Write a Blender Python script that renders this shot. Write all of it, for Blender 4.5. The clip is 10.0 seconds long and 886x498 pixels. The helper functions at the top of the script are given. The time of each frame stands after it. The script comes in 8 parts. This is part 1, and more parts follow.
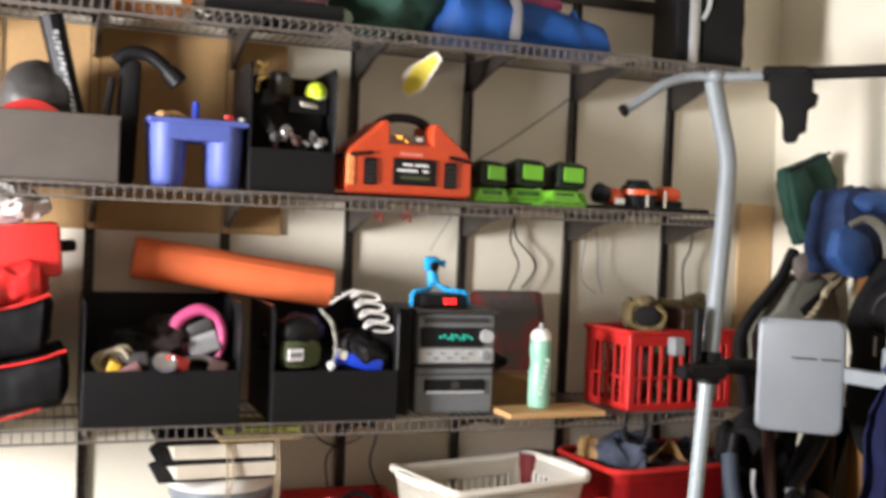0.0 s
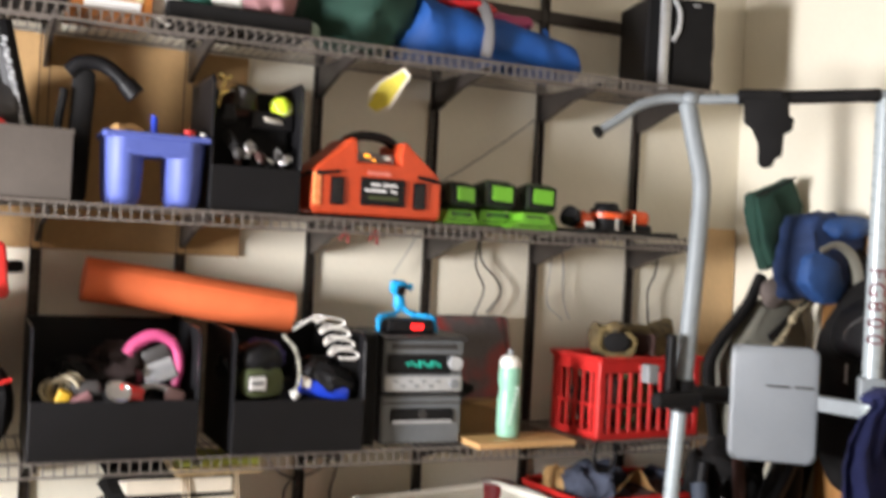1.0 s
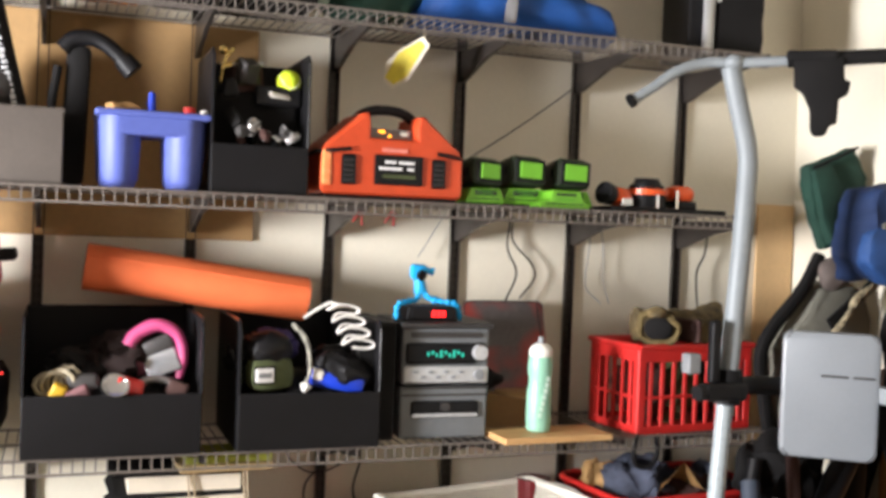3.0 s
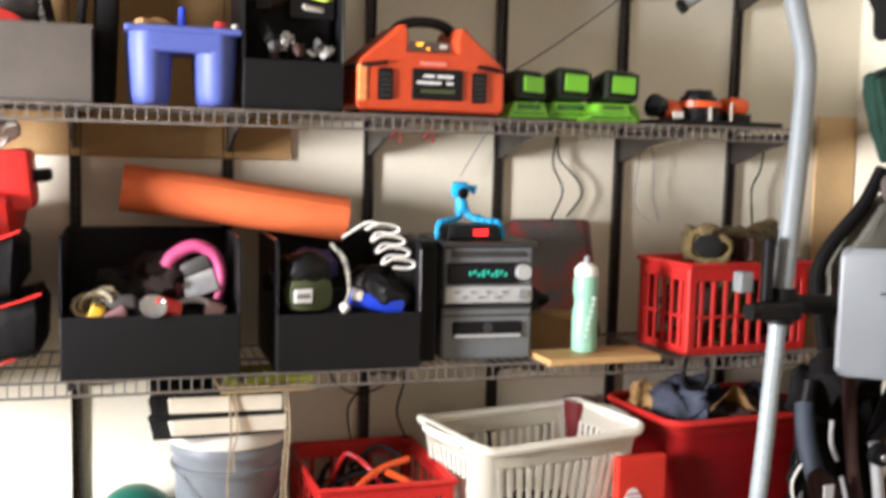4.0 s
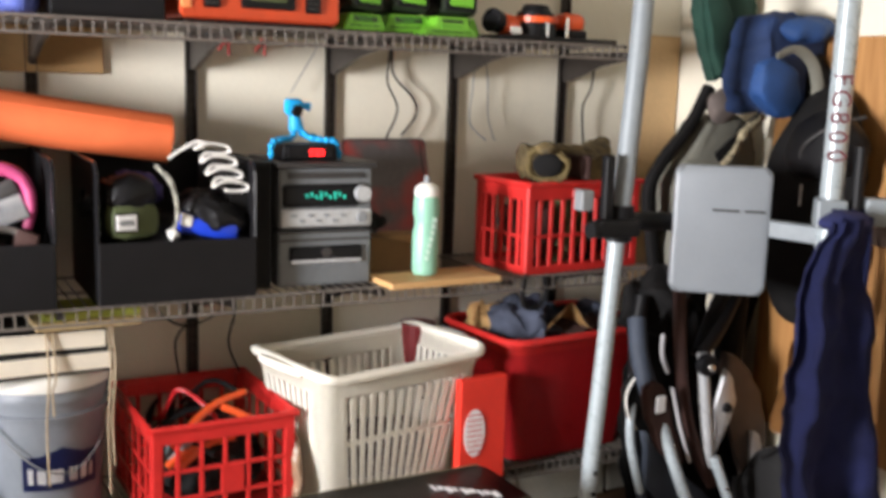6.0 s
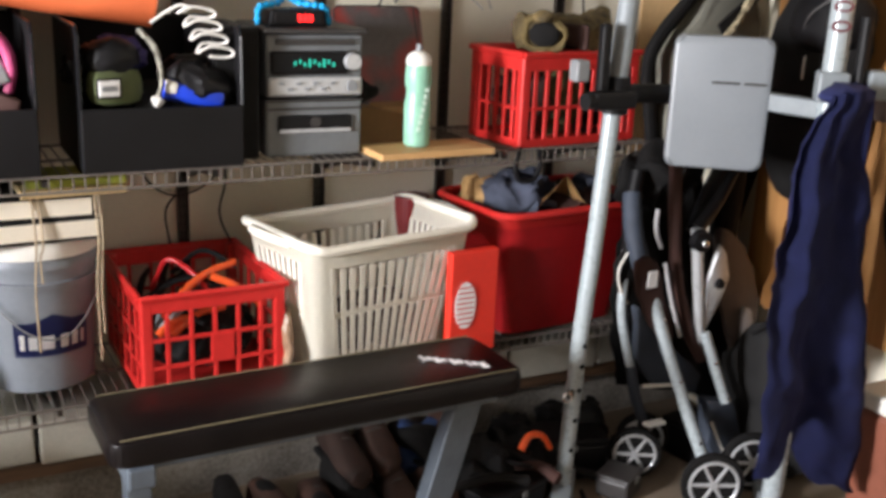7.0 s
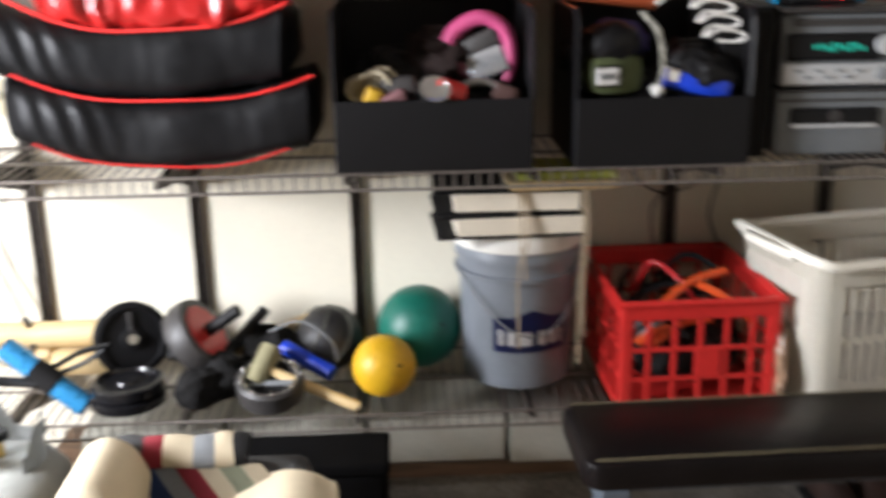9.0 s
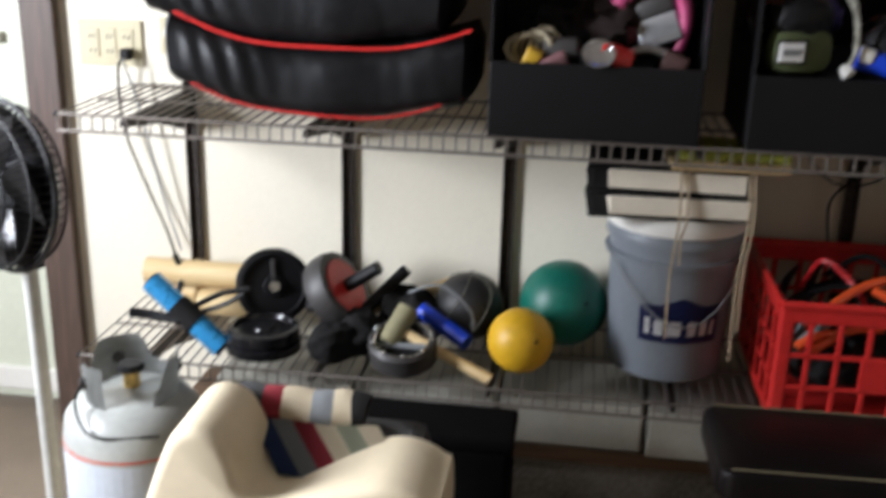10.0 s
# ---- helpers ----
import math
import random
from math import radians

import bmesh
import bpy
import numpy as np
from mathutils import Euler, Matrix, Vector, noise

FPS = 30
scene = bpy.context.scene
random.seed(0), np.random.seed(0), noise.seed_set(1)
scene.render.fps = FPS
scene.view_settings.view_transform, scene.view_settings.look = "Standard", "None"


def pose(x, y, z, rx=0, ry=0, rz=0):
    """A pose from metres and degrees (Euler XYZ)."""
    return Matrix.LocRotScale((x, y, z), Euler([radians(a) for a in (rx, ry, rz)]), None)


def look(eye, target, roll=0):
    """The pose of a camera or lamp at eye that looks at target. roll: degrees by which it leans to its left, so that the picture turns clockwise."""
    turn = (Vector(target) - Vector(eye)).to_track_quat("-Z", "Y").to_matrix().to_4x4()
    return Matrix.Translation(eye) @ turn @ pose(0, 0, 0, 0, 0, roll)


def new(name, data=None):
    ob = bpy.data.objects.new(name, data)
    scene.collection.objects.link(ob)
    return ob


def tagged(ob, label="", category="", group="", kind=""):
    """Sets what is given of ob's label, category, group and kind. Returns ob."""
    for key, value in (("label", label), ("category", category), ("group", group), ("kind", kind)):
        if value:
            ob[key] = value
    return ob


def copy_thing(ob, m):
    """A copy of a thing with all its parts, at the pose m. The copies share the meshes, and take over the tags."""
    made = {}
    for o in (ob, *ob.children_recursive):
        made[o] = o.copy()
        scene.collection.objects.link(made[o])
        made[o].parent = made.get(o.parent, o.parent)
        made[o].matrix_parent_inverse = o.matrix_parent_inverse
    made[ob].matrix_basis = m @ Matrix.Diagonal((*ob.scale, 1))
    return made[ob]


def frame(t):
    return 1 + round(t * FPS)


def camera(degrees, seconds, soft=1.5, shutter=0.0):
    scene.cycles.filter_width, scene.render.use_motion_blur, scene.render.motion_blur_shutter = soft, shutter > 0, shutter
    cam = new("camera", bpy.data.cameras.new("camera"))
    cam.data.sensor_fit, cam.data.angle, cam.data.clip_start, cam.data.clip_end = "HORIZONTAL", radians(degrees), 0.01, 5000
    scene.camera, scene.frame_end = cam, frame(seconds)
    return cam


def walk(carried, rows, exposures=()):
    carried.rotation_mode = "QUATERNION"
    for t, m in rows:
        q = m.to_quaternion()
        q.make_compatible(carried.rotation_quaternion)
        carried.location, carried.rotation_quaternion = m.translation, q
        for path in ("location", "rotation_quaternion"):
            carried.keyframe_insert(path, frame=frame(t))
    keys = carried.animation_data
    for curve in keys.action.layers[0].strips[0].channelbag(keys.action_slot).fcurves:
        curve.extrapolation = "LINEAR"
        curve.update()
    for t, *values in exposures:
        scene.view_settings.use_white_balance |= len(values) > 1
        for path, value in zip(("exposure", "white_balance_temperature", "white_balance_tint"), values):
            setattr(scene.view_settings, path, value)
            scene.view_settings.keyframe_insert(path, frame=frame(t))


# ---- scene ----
cam = camera(46.4, 10.0, soft=3.5, shutter=0.9)
PATH = [
    (0, (0.693, -3.3, 1.55), (1.408, -1.433, 1.504), 2.4),
    (0.5, (0.7, -3.25, 1.55), (1.479, -1.41, 1.474), 2.4),
    (1, (0.631, -3.149, 1.554), (1.469, -1.333, 1.552), 2.9),
    (1.5, (0.604, -3.082, 1.552), (1.387, -1.242, 1.601), 1.5),
    (2, (0.637, -3.062, 1.56), (1.417, -1.221, 1.589), 0.7),
    (3.3, (0.919, -3.015, 1.562), (1.576, -1.127, 1.494), 2.2),
    (3.5, (0.943, -3.024, 1.553), (1.568, -1.126, 1.466), 1.8),
    (4, (0.924, -2.964, 1.541), (1.522, -1.066, 1.347), 1.5),
    (4.5, (0.897, -2.857, 1.534), (1.518, -0.969, 1.318), 1.6),
    (5, (0.867, -2.808, 1.546), (1.64, -0.979, 1.302), 1.1),
    (5.2, (0.83, -2.778, 1.518), (1.7, -0.995, 1.265), 1.8),
    (6.5, (0.924, -2.844, 1.522), (1.867, -1.134, 1.088), 2.7),
    (7, (0.935, -2.818, 1.498), (1.847, -1.128, 0.939), 2.5),
    (7.5, (0.868, -2.763, 1.478), (1.769, -1.071, 0.91), 1.7),
    (8, (0.839, -2.7, 1.46), (1.515, -0.903, 0.902), -0.3),
    (8.5, (0.821, -2.626, 1.458), (1.246, -0.772, 0.84), -1.5),
    (9, (0.918, -2.562, 1.457), (1.003, -0.651, 0.87), -0.9),
    (9.5, (0.981, -2.506, 1.443), (0.842, -0.596, 0.868), 1.3),
    (10, (0.975, -2.464, 1.422), (0.729, -0.585, 0.781), 1.5),
]
EXPOSURES = [(0, 0.24, 6450, 10), (2.0, 0.30, 6450, 10), (3.5, 0.46, 6450, 10), (4.5, 0.42, 6450, 10), (5.0, 0.32, 6450, 10), (6.5, 0.26, 6400, 10), (7.0, 0.25, 6400, 10), (8.0, 0.46, 6450, 10), (8.5, 0.26, 6400, 10), (9.0, -0.28, 6150, 9), (9.5, -0.78, 5900, 8), (10, -0.98, 5950, 8)]
walk(cam, [(t, look(eye, target, roll)) for t, eye, target, roll in PATH], EXPOSURES)

# ---- world and light ----
W = bpy.data.worlds.new("sky")
scene.world = W
W.use_nodes = True
wn = W.node_tree.nodes
sky = wn.new("ShaderNodeTexSky")
sky.sky_type = "NISHITA"
sky.sun_disc = False
sky.sun_elevation = radians(38)
sky.sun_rotation = radians(250)
W.node_tree.links.new(sky.outputs[0], wn["Background"].inputs[0])
wn["Background"].inputs[1].default_value = 0.12

sun = new("sun", bpy.data.lights.new("sun", "SUN"))
sun.data.energy = 2.5
sun.data.angle = radians(0.6)
sun.data.color = (1.0, 0.95, 0.88)
sun.matrix_world = look((-6, 4, 6), (0, 0, 0))


def area_lamp(name, eye, target, sx, sy, watts, colour=(1, 1, 1)):
    """Daylight of an opening: a rectangle lamp filling it."""
    ob = new(name, bpy.data.lights.new(name, "AREA"))
    ob.data.shape, ob.data.size, ob.data.size_y = "RECTANGLE", sx, sy
    ob.data.energy, ob.data.color = watts, colour
    ob.matrix_world = look(eye, target)
    return ob


area_lamp("window_daylight", (-1.40, -1.5, 1.38), (1.0, -1.45, 1.28), 0.55, 0.95, 265, (0.99, 0.97, 0.99))
area_lamp("door_window_daylight", (-0.86, 0.06, 1.5), (-0.86, -1.0, 1.5), 0.6, 0.8, 28, (0.99, 0.98, 1.0))


# ---- materials ----
def mat(name, colour, rough=0.5, metal=0.0, vary=0.18, scale=6.0, fine=60.0, bump=0.15, spec=0.5, stain=None, coat=0.0, rnd=0.0):
    """A surface with blotches, fine grain and slight relief, in object space metres."""
    m = bpy.data.materials.new(name)
    m.use_nodes = True
    n, lk = m.node_tree.nodes, m.node_tree.links
    b = n["Principled BSDF"]
    tc = n.new("ShaderNodeTexCoord")
    big, small = n.new("ShaderNodeTexNoise"), n.new("ShaderNodeTexNoise")
    big.inputs["Scale"].default_value, big.inputs["Detail"].default_value = scale, 4
    small.inputs["Scale"].default_value, small.inputs["Detail"].default_value = fine, 3
    for t in (big, small):
        lk.new(tc.outputs["Object"], t.inputs["Vector"])
    mixv = n.new("ShaderNodeMath")
    mixv.operation = "MULTIPLY_ADD"
    mixv.inputs[1].default_value = 0.6
    half = n.new("ShaderNodeMath")
    half.operation = "MULTIPLY"
    half.inputs[1].default_value = 0.4
    lk.new(small.outputs["Fac"], half.inputs[0])
    lk.new(big.outputs["Fac"], mixv.inputs[0])
    lk.new(half.outputs[0], mixv.inputs[2])
    ramp = n.new("ShaderNodeValToRGB")
    lo = [max(0.0, c * (1 - vary)) for c in colour]
    hi = [min(1.0, c * (1 + vary)) for c in colour]
    ramp.color_ramp.elements[0].position, ramp.color_ramp.elements[1].position = 0.3, 0.7
    ramp.color_ramp.elements[0].color = (*(stain if stain else lo), 1)
    ramp.color_ramp.elements[1].color = (*hi, 1)
    lk.new(mixv.outputs[0], ramp.inputs[0])
    out = ramp.outputs[0]
    if rnd:
        oi, hs = n.new("ShaderNodeObjectInfo"), n.new("ShaderNodeHueSaturation")
        mr = n.new("ShaderNodeMapRange")
        mr.inputs["To Min"].default_value, mr.inputs["To Max"].default_value = 1 - rnd, 1 + rnd
        lk.new(oi.outputs["Random"], mr.inputs["Value"])
        lk.new(mr.outputs[0], hs.inputs["Value"])
        lk.new(out, hs.inputs["Color"])
        out = hs.outputs[0]
    lk.new(out, b.inputs["Base Color"])
    rr = n.new("ShaderNodeMapRange")
    rr.inputs["To Min"].default_value, rr.inputs["To Max"].default_value = max(0.04, rough - 0.1), min(1, rough + 0.12)
    lk.new(small.outputs["Fac"], rr.inputs["Value"])
    lk.new(rr.outputs[0], b.inputs["Roughness"])
    b.inputs["Metallic"].default_value = metal
    b.inputs["Specular IOR Level"].default_value = spec
    b.inputs["Coat Weight"].default_value = coat
    if bump:
        bp = n.new("ShaderNodeBump")
        bp.inputs["Strength"].default_value, bp.inputs["Distance"].default_value = bump, 0.004
        lk.new(mixv.outputs[0], bp.inputs["Height"])
        lk.new(bp.outputs[0], b.inputs["Normal"])
    return m


def wood(name, dark, light, axis="X", scale=9.0, rough=0.55):
    """Wood with streaks along one axis."""
    m = bpy.data.materials.new(name)
    m.use_nodes = True
    n, lk = m.node_tree.nodes, m.node_tree.links
    b = n["Principled BSDF"]
    tc, mp, nz = n.new("ShaderNodeTexCoord"), n.new("ShaderNodeMapping"), n.new("ShaderNodeTexNoise")
    mp.inputs["Scale"].default_value = tuple(0.08 if a == axis else 1.0 for a in "XYZ")
    nz.inputs["Scale"].default_value, nz.inputs["Detail"].default_value, nz.inputs["Distortion"].default_value = scale * 6, 6, 1.2
    ramp = n.new("ShaderNodeValToRGB")
    ramp.color_ramp.elements[0].position, ramp.color_ramp.elements[1].position = 0.3, 0.72
    ramp.color_ramp.elements[0].color, ramp.color_ramp.elements[1].color = (*dark, 1), (*light, 1)
    bp = n.new("ShaderNodeBump")
    bp.inputs["Strength"].default_value, bp.inputs["Distance"].default_value = 0.2, 0.003
    lk.new(tc.outputs["Object"], mp.inputs["Vector"])
    lk.new(mp.outputs[0], nz.inputs["Vector"])
    lk.new(nz.outputs["Fac"], ramp.inputs[0])
    lk.new(ramp.outputs[0], b.inputs["Base Color"])
    lk.new(nz.outputs["Fac"], bp.inputs["Height"])
    lk.new(bp.outputs[0], b.inputs["Normal"])
    b.inputs["Roughness"].default_value = rough
    return m


def glow(name, colour, strength):
    m = mat(name, colour, 0.3, bump=0)
    b = m.node_tree.nodes["Principled BSDF"]
    b.inputs["Emission Color"].default_value = (*colour, 1)
    b.inputs["Emission Strength"].default_value = strength
    return m


def glass(name, colour=(1, 1, 1), rough=0.02):
    m = bpy.data.materials.new(name)
    m.use_nodes = True
    b = m.node_tree.nodes["Principled BSDF"]
    b.inputs["Base Color"].default_value = (*colour, 1)
    b.inputs["Roughness"].default_value = rough
    b.inputs["Transmission Weight"].default_value = 1.0
    b.inputs["IOR"].default_value = 1.45
    return m


M_WALL = mat("cream_wall_paint", (0.76, 0.71, 0.585), 0.6, vary=0.05, scale=2.0, fine=90, bump=0.12)
# Unseen ceiling: colour kept dark to hold down the fill light.
M_CEIL = mat("dim_unseen_ceiling", (0.26, 0.235, 0.20), 0.8, vary=0.1, scale=2)
# Walls out of view: their dark tone sets how much light bounces back.
M_DIMWALL = mat("dim_unseen_wall", (0.27, 0.225, 0.17), 0.8, vary=0.15, scale=3)
M_FLOOR = mat("worn_concrete", (0.20, 0.155, 0.11), 0.75, vary=0.3, scale=3, fine=120, bump=0.3)
M_BLOCK = mat("painted_block", (0.42, 0.405, 0.345), 0.8, vary=0.16, scale=7, fine=150, bump=0.5, rnd=0.22)
M_FOOT = mat("stained_masonry", (0.30, 0.28, 0.25), 0.9, vary=0.3, scale=6, fine=90, bump=0.6, stain=(0.08, 0.065, 0.05))
M_BROWN = wood("brown_painted_wood", (0.05, 0.03, 0.022), (0.10, 0.062, 0.045), "Z")
M_BASE = wood("dirty_sill_wood", (0.06, 0.035, 0.02), (0.16, 0.09, 0.05), "X")
M_STEEL = mat("bronze_steel", (0.05, 0.042, 0.037), 0.42, 0.55, vary=0.2, scale=12, bump=0.05)
M_WIRE = mat("bronze_wire", (0.21, 0.185, 0.165), 0.35, 0.45, vary=0.2, scale=12, bump=0.03)
M_BLACK = mat("black_plastic", (0.005, 0.0048, 0.0056), 0.5, spec=0.26, vary=0.25, scale=10, fine=200, bump=0.12)
M_RIM = mat("polished_black_plastic", (0.008, 0.0078, 0.009), 0.2, spec=0.5, vary=0.2, scale=10, fine=200, bump=0.05)
M_BLACKM = mat("matte_black", (0.0065, 0.006, 0.006), 0.85, spec=0.25, vary=0.4, scale=12, fine=150, bump=0.3)
M_DKGREY = mat("dark_grey_plastic", (0.034, 0.031, 0.030), 0.5, vary=0.2, scale=8, fine=180)
M_GREY = mat("mid_grey_plastic", (0.22, 0.23, 0.24), 0.45, vary=0.15, scale=8)
M_STEREO = mat("stereo_grey_plastic", (0.135, 0.145, 0.152), 0.4, vary=0.15, scale=8)
M_SILVER = mat("silver_plastic", (0.50, 0.51, 0.52), 0.3, 0.3, vary=0.12, scale=10)
M_CHROME = mat("chrome", (0.75, 0.75, 0.76), 0.15, 1.0, vary=0.06, bump=0)
M_WHITE = mat("white_plastic", (0.78, 0.76, 0.70), 0.4, vary=0.06, scale=8)
M_CREAM = mat("cream_plastic", (0.91, 0.87, 0.76), 0.42, vary=0.05, scale=5)
M_RED = mat("red_plastic", (0.60, 0.025, 0.022), 0.38, vary=0.16, scale=8)
M_DKRED = mat("deep_red_plastic", (0.52, 0.016, 0.020), 0.36, vary=0.14, scale=5)
M_ORANGE = mat("orange_plastic", (0.78, 0.10, 0.02), 0.4, vary=0.12, scale=8)
M_FOAM = mat("orange_foam", (0.72, 0.15, 0.045), 0.7, vary=0.12, scale=9, fine=220, bump=0.4)
M_BLUE = mat("periwinkle_plastic", (0.068, 0.095, 0.33), 0.55, vary=0.12, scale=8)
M_LIME = mat("lime_plastic", (0.14, 0.40, 0.025), 0.45, vary=0.15, scale=10)
M_DKGREEN = mat("dark_green_fabric", (0.009, 0.042, 0.028), 0.85, vary=0.35, scale=9, fine=250, bump=0.5)
M_TUBE = mat("grey_painted_tube", (0.235, 0.262, 0.278), 0.5, 0.05, vary=0.12, scale=9, bump=0.04)
M_NAVY = mat("navy_towel", (0.015, 0.020, 0.088), 0.95, vary=0.35, scale=14, fine=400, bump=0.9)
M_BLUEF = mat("blue_fabric", (0.008, 0.026, 0.09), 0.8, vary=0.35, scale=10, fine=250, bump=0.5)
M_BRBLUE = mat("bright_blue_fabric", (0.003, 0.060, 0.26), 0.7, vary=0.3, scale=9, fine=220, bump=0.5)
M_KHAKI = mat("grey_canvas", (0.16, 0.155, 0.125), 0.85, vary=0.25, scale=8, fine=250, bump=0.5)
M_TAN = mat("cardboard", (0.37, 0.225, 0.095), 0.85, vary=0.14, scale=4, fine=60, bump=0.2)
M_PLY = wood("plywood", (0.34, 0.155, 0.045), (0.49, 0.25, 0.085), "Z", 5)
M_PINE = wood("pine_board", (0.50, 0.27, 0.10), (0.66, 0.41, 0.18), "X", 7)
M_BEECH = wood("pale_wood", (0.56, 0.40, 0.19), (0.74, 0.57, 0.31), "X", 9)
M_VINYL = mat("black_vinyl", (0.006, 0.0045, 0.0045), 0.33, spec=0.16, vary=0.3, scale=9, fine=300, bump=0.25)
M_PADGREY = mat("grey_vinyl", (0.235, 0.255, 0.275), 0.34, vary=0.08, scale=5, fine=200, bump=0.15)
M_PAPER = mat("paper_pages", (0.80, 0.73, 0.60), 0.9, vary=0.08, scale=30, fine=300, bump=0.4)
M_BUCKET = mat("grey_bucket", (0.20, 0.22, 0.25), 0.42, vary=0.12, scale=7)
M_NAVYP = mat("navy_print", (0.012, 0.02, 0.10), 0.4, vary=0.1)
M_WPRINT = mat("white_print", (0.82, 0.82, 0.82), 0.5, vary=0.04, bump=0)
M_CAMO = mat("camo_boot_leather", (0.125, 0.088, 0.034), 0.8, vary=0.7, scale=30, fine=120, bump=0.4, stain=(0.012, 0.010, 0.008))
M_MINT = mat("mint_bottle", (0.27, 0.53, 0.39), 0.35, vary=0.18, scale=22)
M_PINK = mat("pink_rubber", (0.40, 0.05, 0.15), 0.5, vary=0.12)
M_TENNIS = mat("tennis_felt", (0.60, 0.78, 0.03), 0.9, vary=0.12, fine=400, bump=0.6)
M_YELLOW = mat("yellow_rubber", (0.72, 0.42, 0.015), 0.42, vary=0.14, scale=9)
M_GREENB = mat("green_rubber", (0.006, 0.12, 0.085), 0.42, vary=0.2, scale=7)
M_LBLUE = mat("sky_blue_metal", (0.05, 0.30, 0.62), 0.28, 0.4, vary=0.12)
M_CYAN = mat("cyan_rubber", (0.005, 0.33, 0.70), 0.5, vary=0.15)
M_PROPANE = mat("white_tank_paint", (0.37, 0.38, 0.36), 0.4, vary=0.16, scale=7)
M_BROWNF = mat("brown_fabric", (0.045, 0.018, 0.014), 0.85, vary=0.35, scale=12, fine=250, bump=0.5)
M_OLIVE = mat("olive_fabric", (0.06, 0.075, 0.025), 0.8, vary=0.3, scale=14, fine=250, bump=0.4)
M_ROYAL = mat("royal_blue_plastic", (0.01, 0.045, 0.50), 0.4, vary=0.2)
M_DENIM = mat("denim_cloth", (0.055, 0.064, 0.095), 0.9, vary=0.4, scale=15, fine=300, bump=0.6)
M_TANCLOTH = mat("tan_cloth", (0.50, 0.30, 0.12), 0.9, vary=0.25, scale=15, fine=250, bump=0.5)
M_SHOE = mat("brown_shoe", (0.045, 0.019, 0.012), 0.75, vary=0.5, scale=14, bump=0.3, rnd=0.5)
M_STRING = mat("jute_string", (0.45, 0.36, 0.24), 0.9, vary=0.2, scale=40)
M_LCD = glow("lcd_green", (0.02, 0.42, 0.30), 0.7)
M_LED = glow("led_red", (1.0, 0.02, 0.02), 3.0)
M_AMBER = glow("amber_light", (1.0, 0.35, 0.02), 3.0)
M_GLASS = glass("window_glass")
M_DOOR = mat("pale_green_door_paint", (0.60, 0.62, 0.50), 0.5, vary=0.08, scale=4)
M_YELGRN = mat("yellow_green_paint", (0.38, 0.42, 0.06), 0.6, vary=0.25, scale=12)


# ---- mesh helpers ----
def part(name, bm, material, parent=None, label="", smooth=False):
    """Links a bmesh as one mesh object, under a thing or a part."""
    me = bpy.data.meshes.new(name)
    bmesh.ops.recalc_face_normals(bm, faces=bm.faces)
    bm.to_mesh(me)
    bm.free()
    if smooth:
        me.shade_smooth()
        me.set_sharp_from_angle(angle=radians(40))
    for m in (material if isinstance(material, (list, tuple)) else [material]):
        me.materials.append(m)
    ob = new(name, me)
    if parent is not None:
        ob.parent = parent
    if label:
        ob["label"] = label
    return ob


def thing(name, at, label, category, rz=0.0, rx=0.0, ry=0.0, group="", kind=""):
    ob = new(name)
    ob.empty_display_size = 0.05
    ob.matrix_world = pose(*at, rx, ry, rz)
    return tagged(ob, label, category, group, kind)


def B():
    return bmesh.new()


def box(bm, c, s, bevel=0.0, m=None, seg=2):
    r = bmesh.ops.create_cube(bm, size=1.0)
    vs = r["verts"]
    bmesh.ops.scale(bm, vec=s, verts=vs)
    if bevel:
        es = list({e for v in vs for e in v.link_edges})
        out = bmesh.ops.bevel(bm, geom=es, offset=bevel, segments=seg, affect="EDGES", profile=0.5)
        vs = list({v for f in out["faces"] for v in f.verts} | {v for v in vs if v.is_valid})
    bmesh.ops.translate(bm, vec=c, verts=vs)
    if m is not None:
        bmesh.ops.transform(bm, matrix=m, verts=vs)
    return bm


def boxy(c, s, bevel=0.0, m=None):
    return box(B(), c, s, bevel, m)


def rod(bm, p, q, r, r2=None, n=12, cap=True):
    p, q = Vector(p), Vector(q)
    d = q - p
    m = Matrix.Translation((p + q) / 2) @ d.to_track_quat("Z", "Y").to_matrix().to_4x4()
    bmesh.ops.create_cone(bm, cap_ends=cap, cap_tris=False, segments=n, radius1=r, radius2=r if r2 is None else r2, depth=d.length, matrix=m)
    return bm


def rods(p, q, r, r2=None, n=12):
    return rod(B(), p, q, r, r2, n)


def ball(bm, c, r, s=(1, 1, 1), u=20, v=12):
    m = Matrix.Translation(c) @ Matrix.Diagonal((*s, 1))
    bmesh.ops.create_uvsphere(bm, u_segments=u, v_segments=v, radius=r, matrix=m)
    return bm


def lathe(bm, prof, n=28, m=None):
    """A solid turned about z: prof is (radius, z) from bottom to top."""
    rings = []
    for r, z in prof:
        ring = []
        for i in range(n):
            a = 2 * math.pi * i / n
            v = Vector((r * math.cos(a), r * math.sin(a), z))
            ring.append(bm.verts.new(m @ v if m is not None else v))
        rings.append(ring)
    for a, b in zip(rings, rings[1:]):
        for i in range(n):
            bm.faces.new((a[i], a[(i + 1) % n], b[(i + 1) % n], b[i]))
    bm.faces.new(rings[0][::-1])
    bm.faces.new(rings[-1])
    return bm


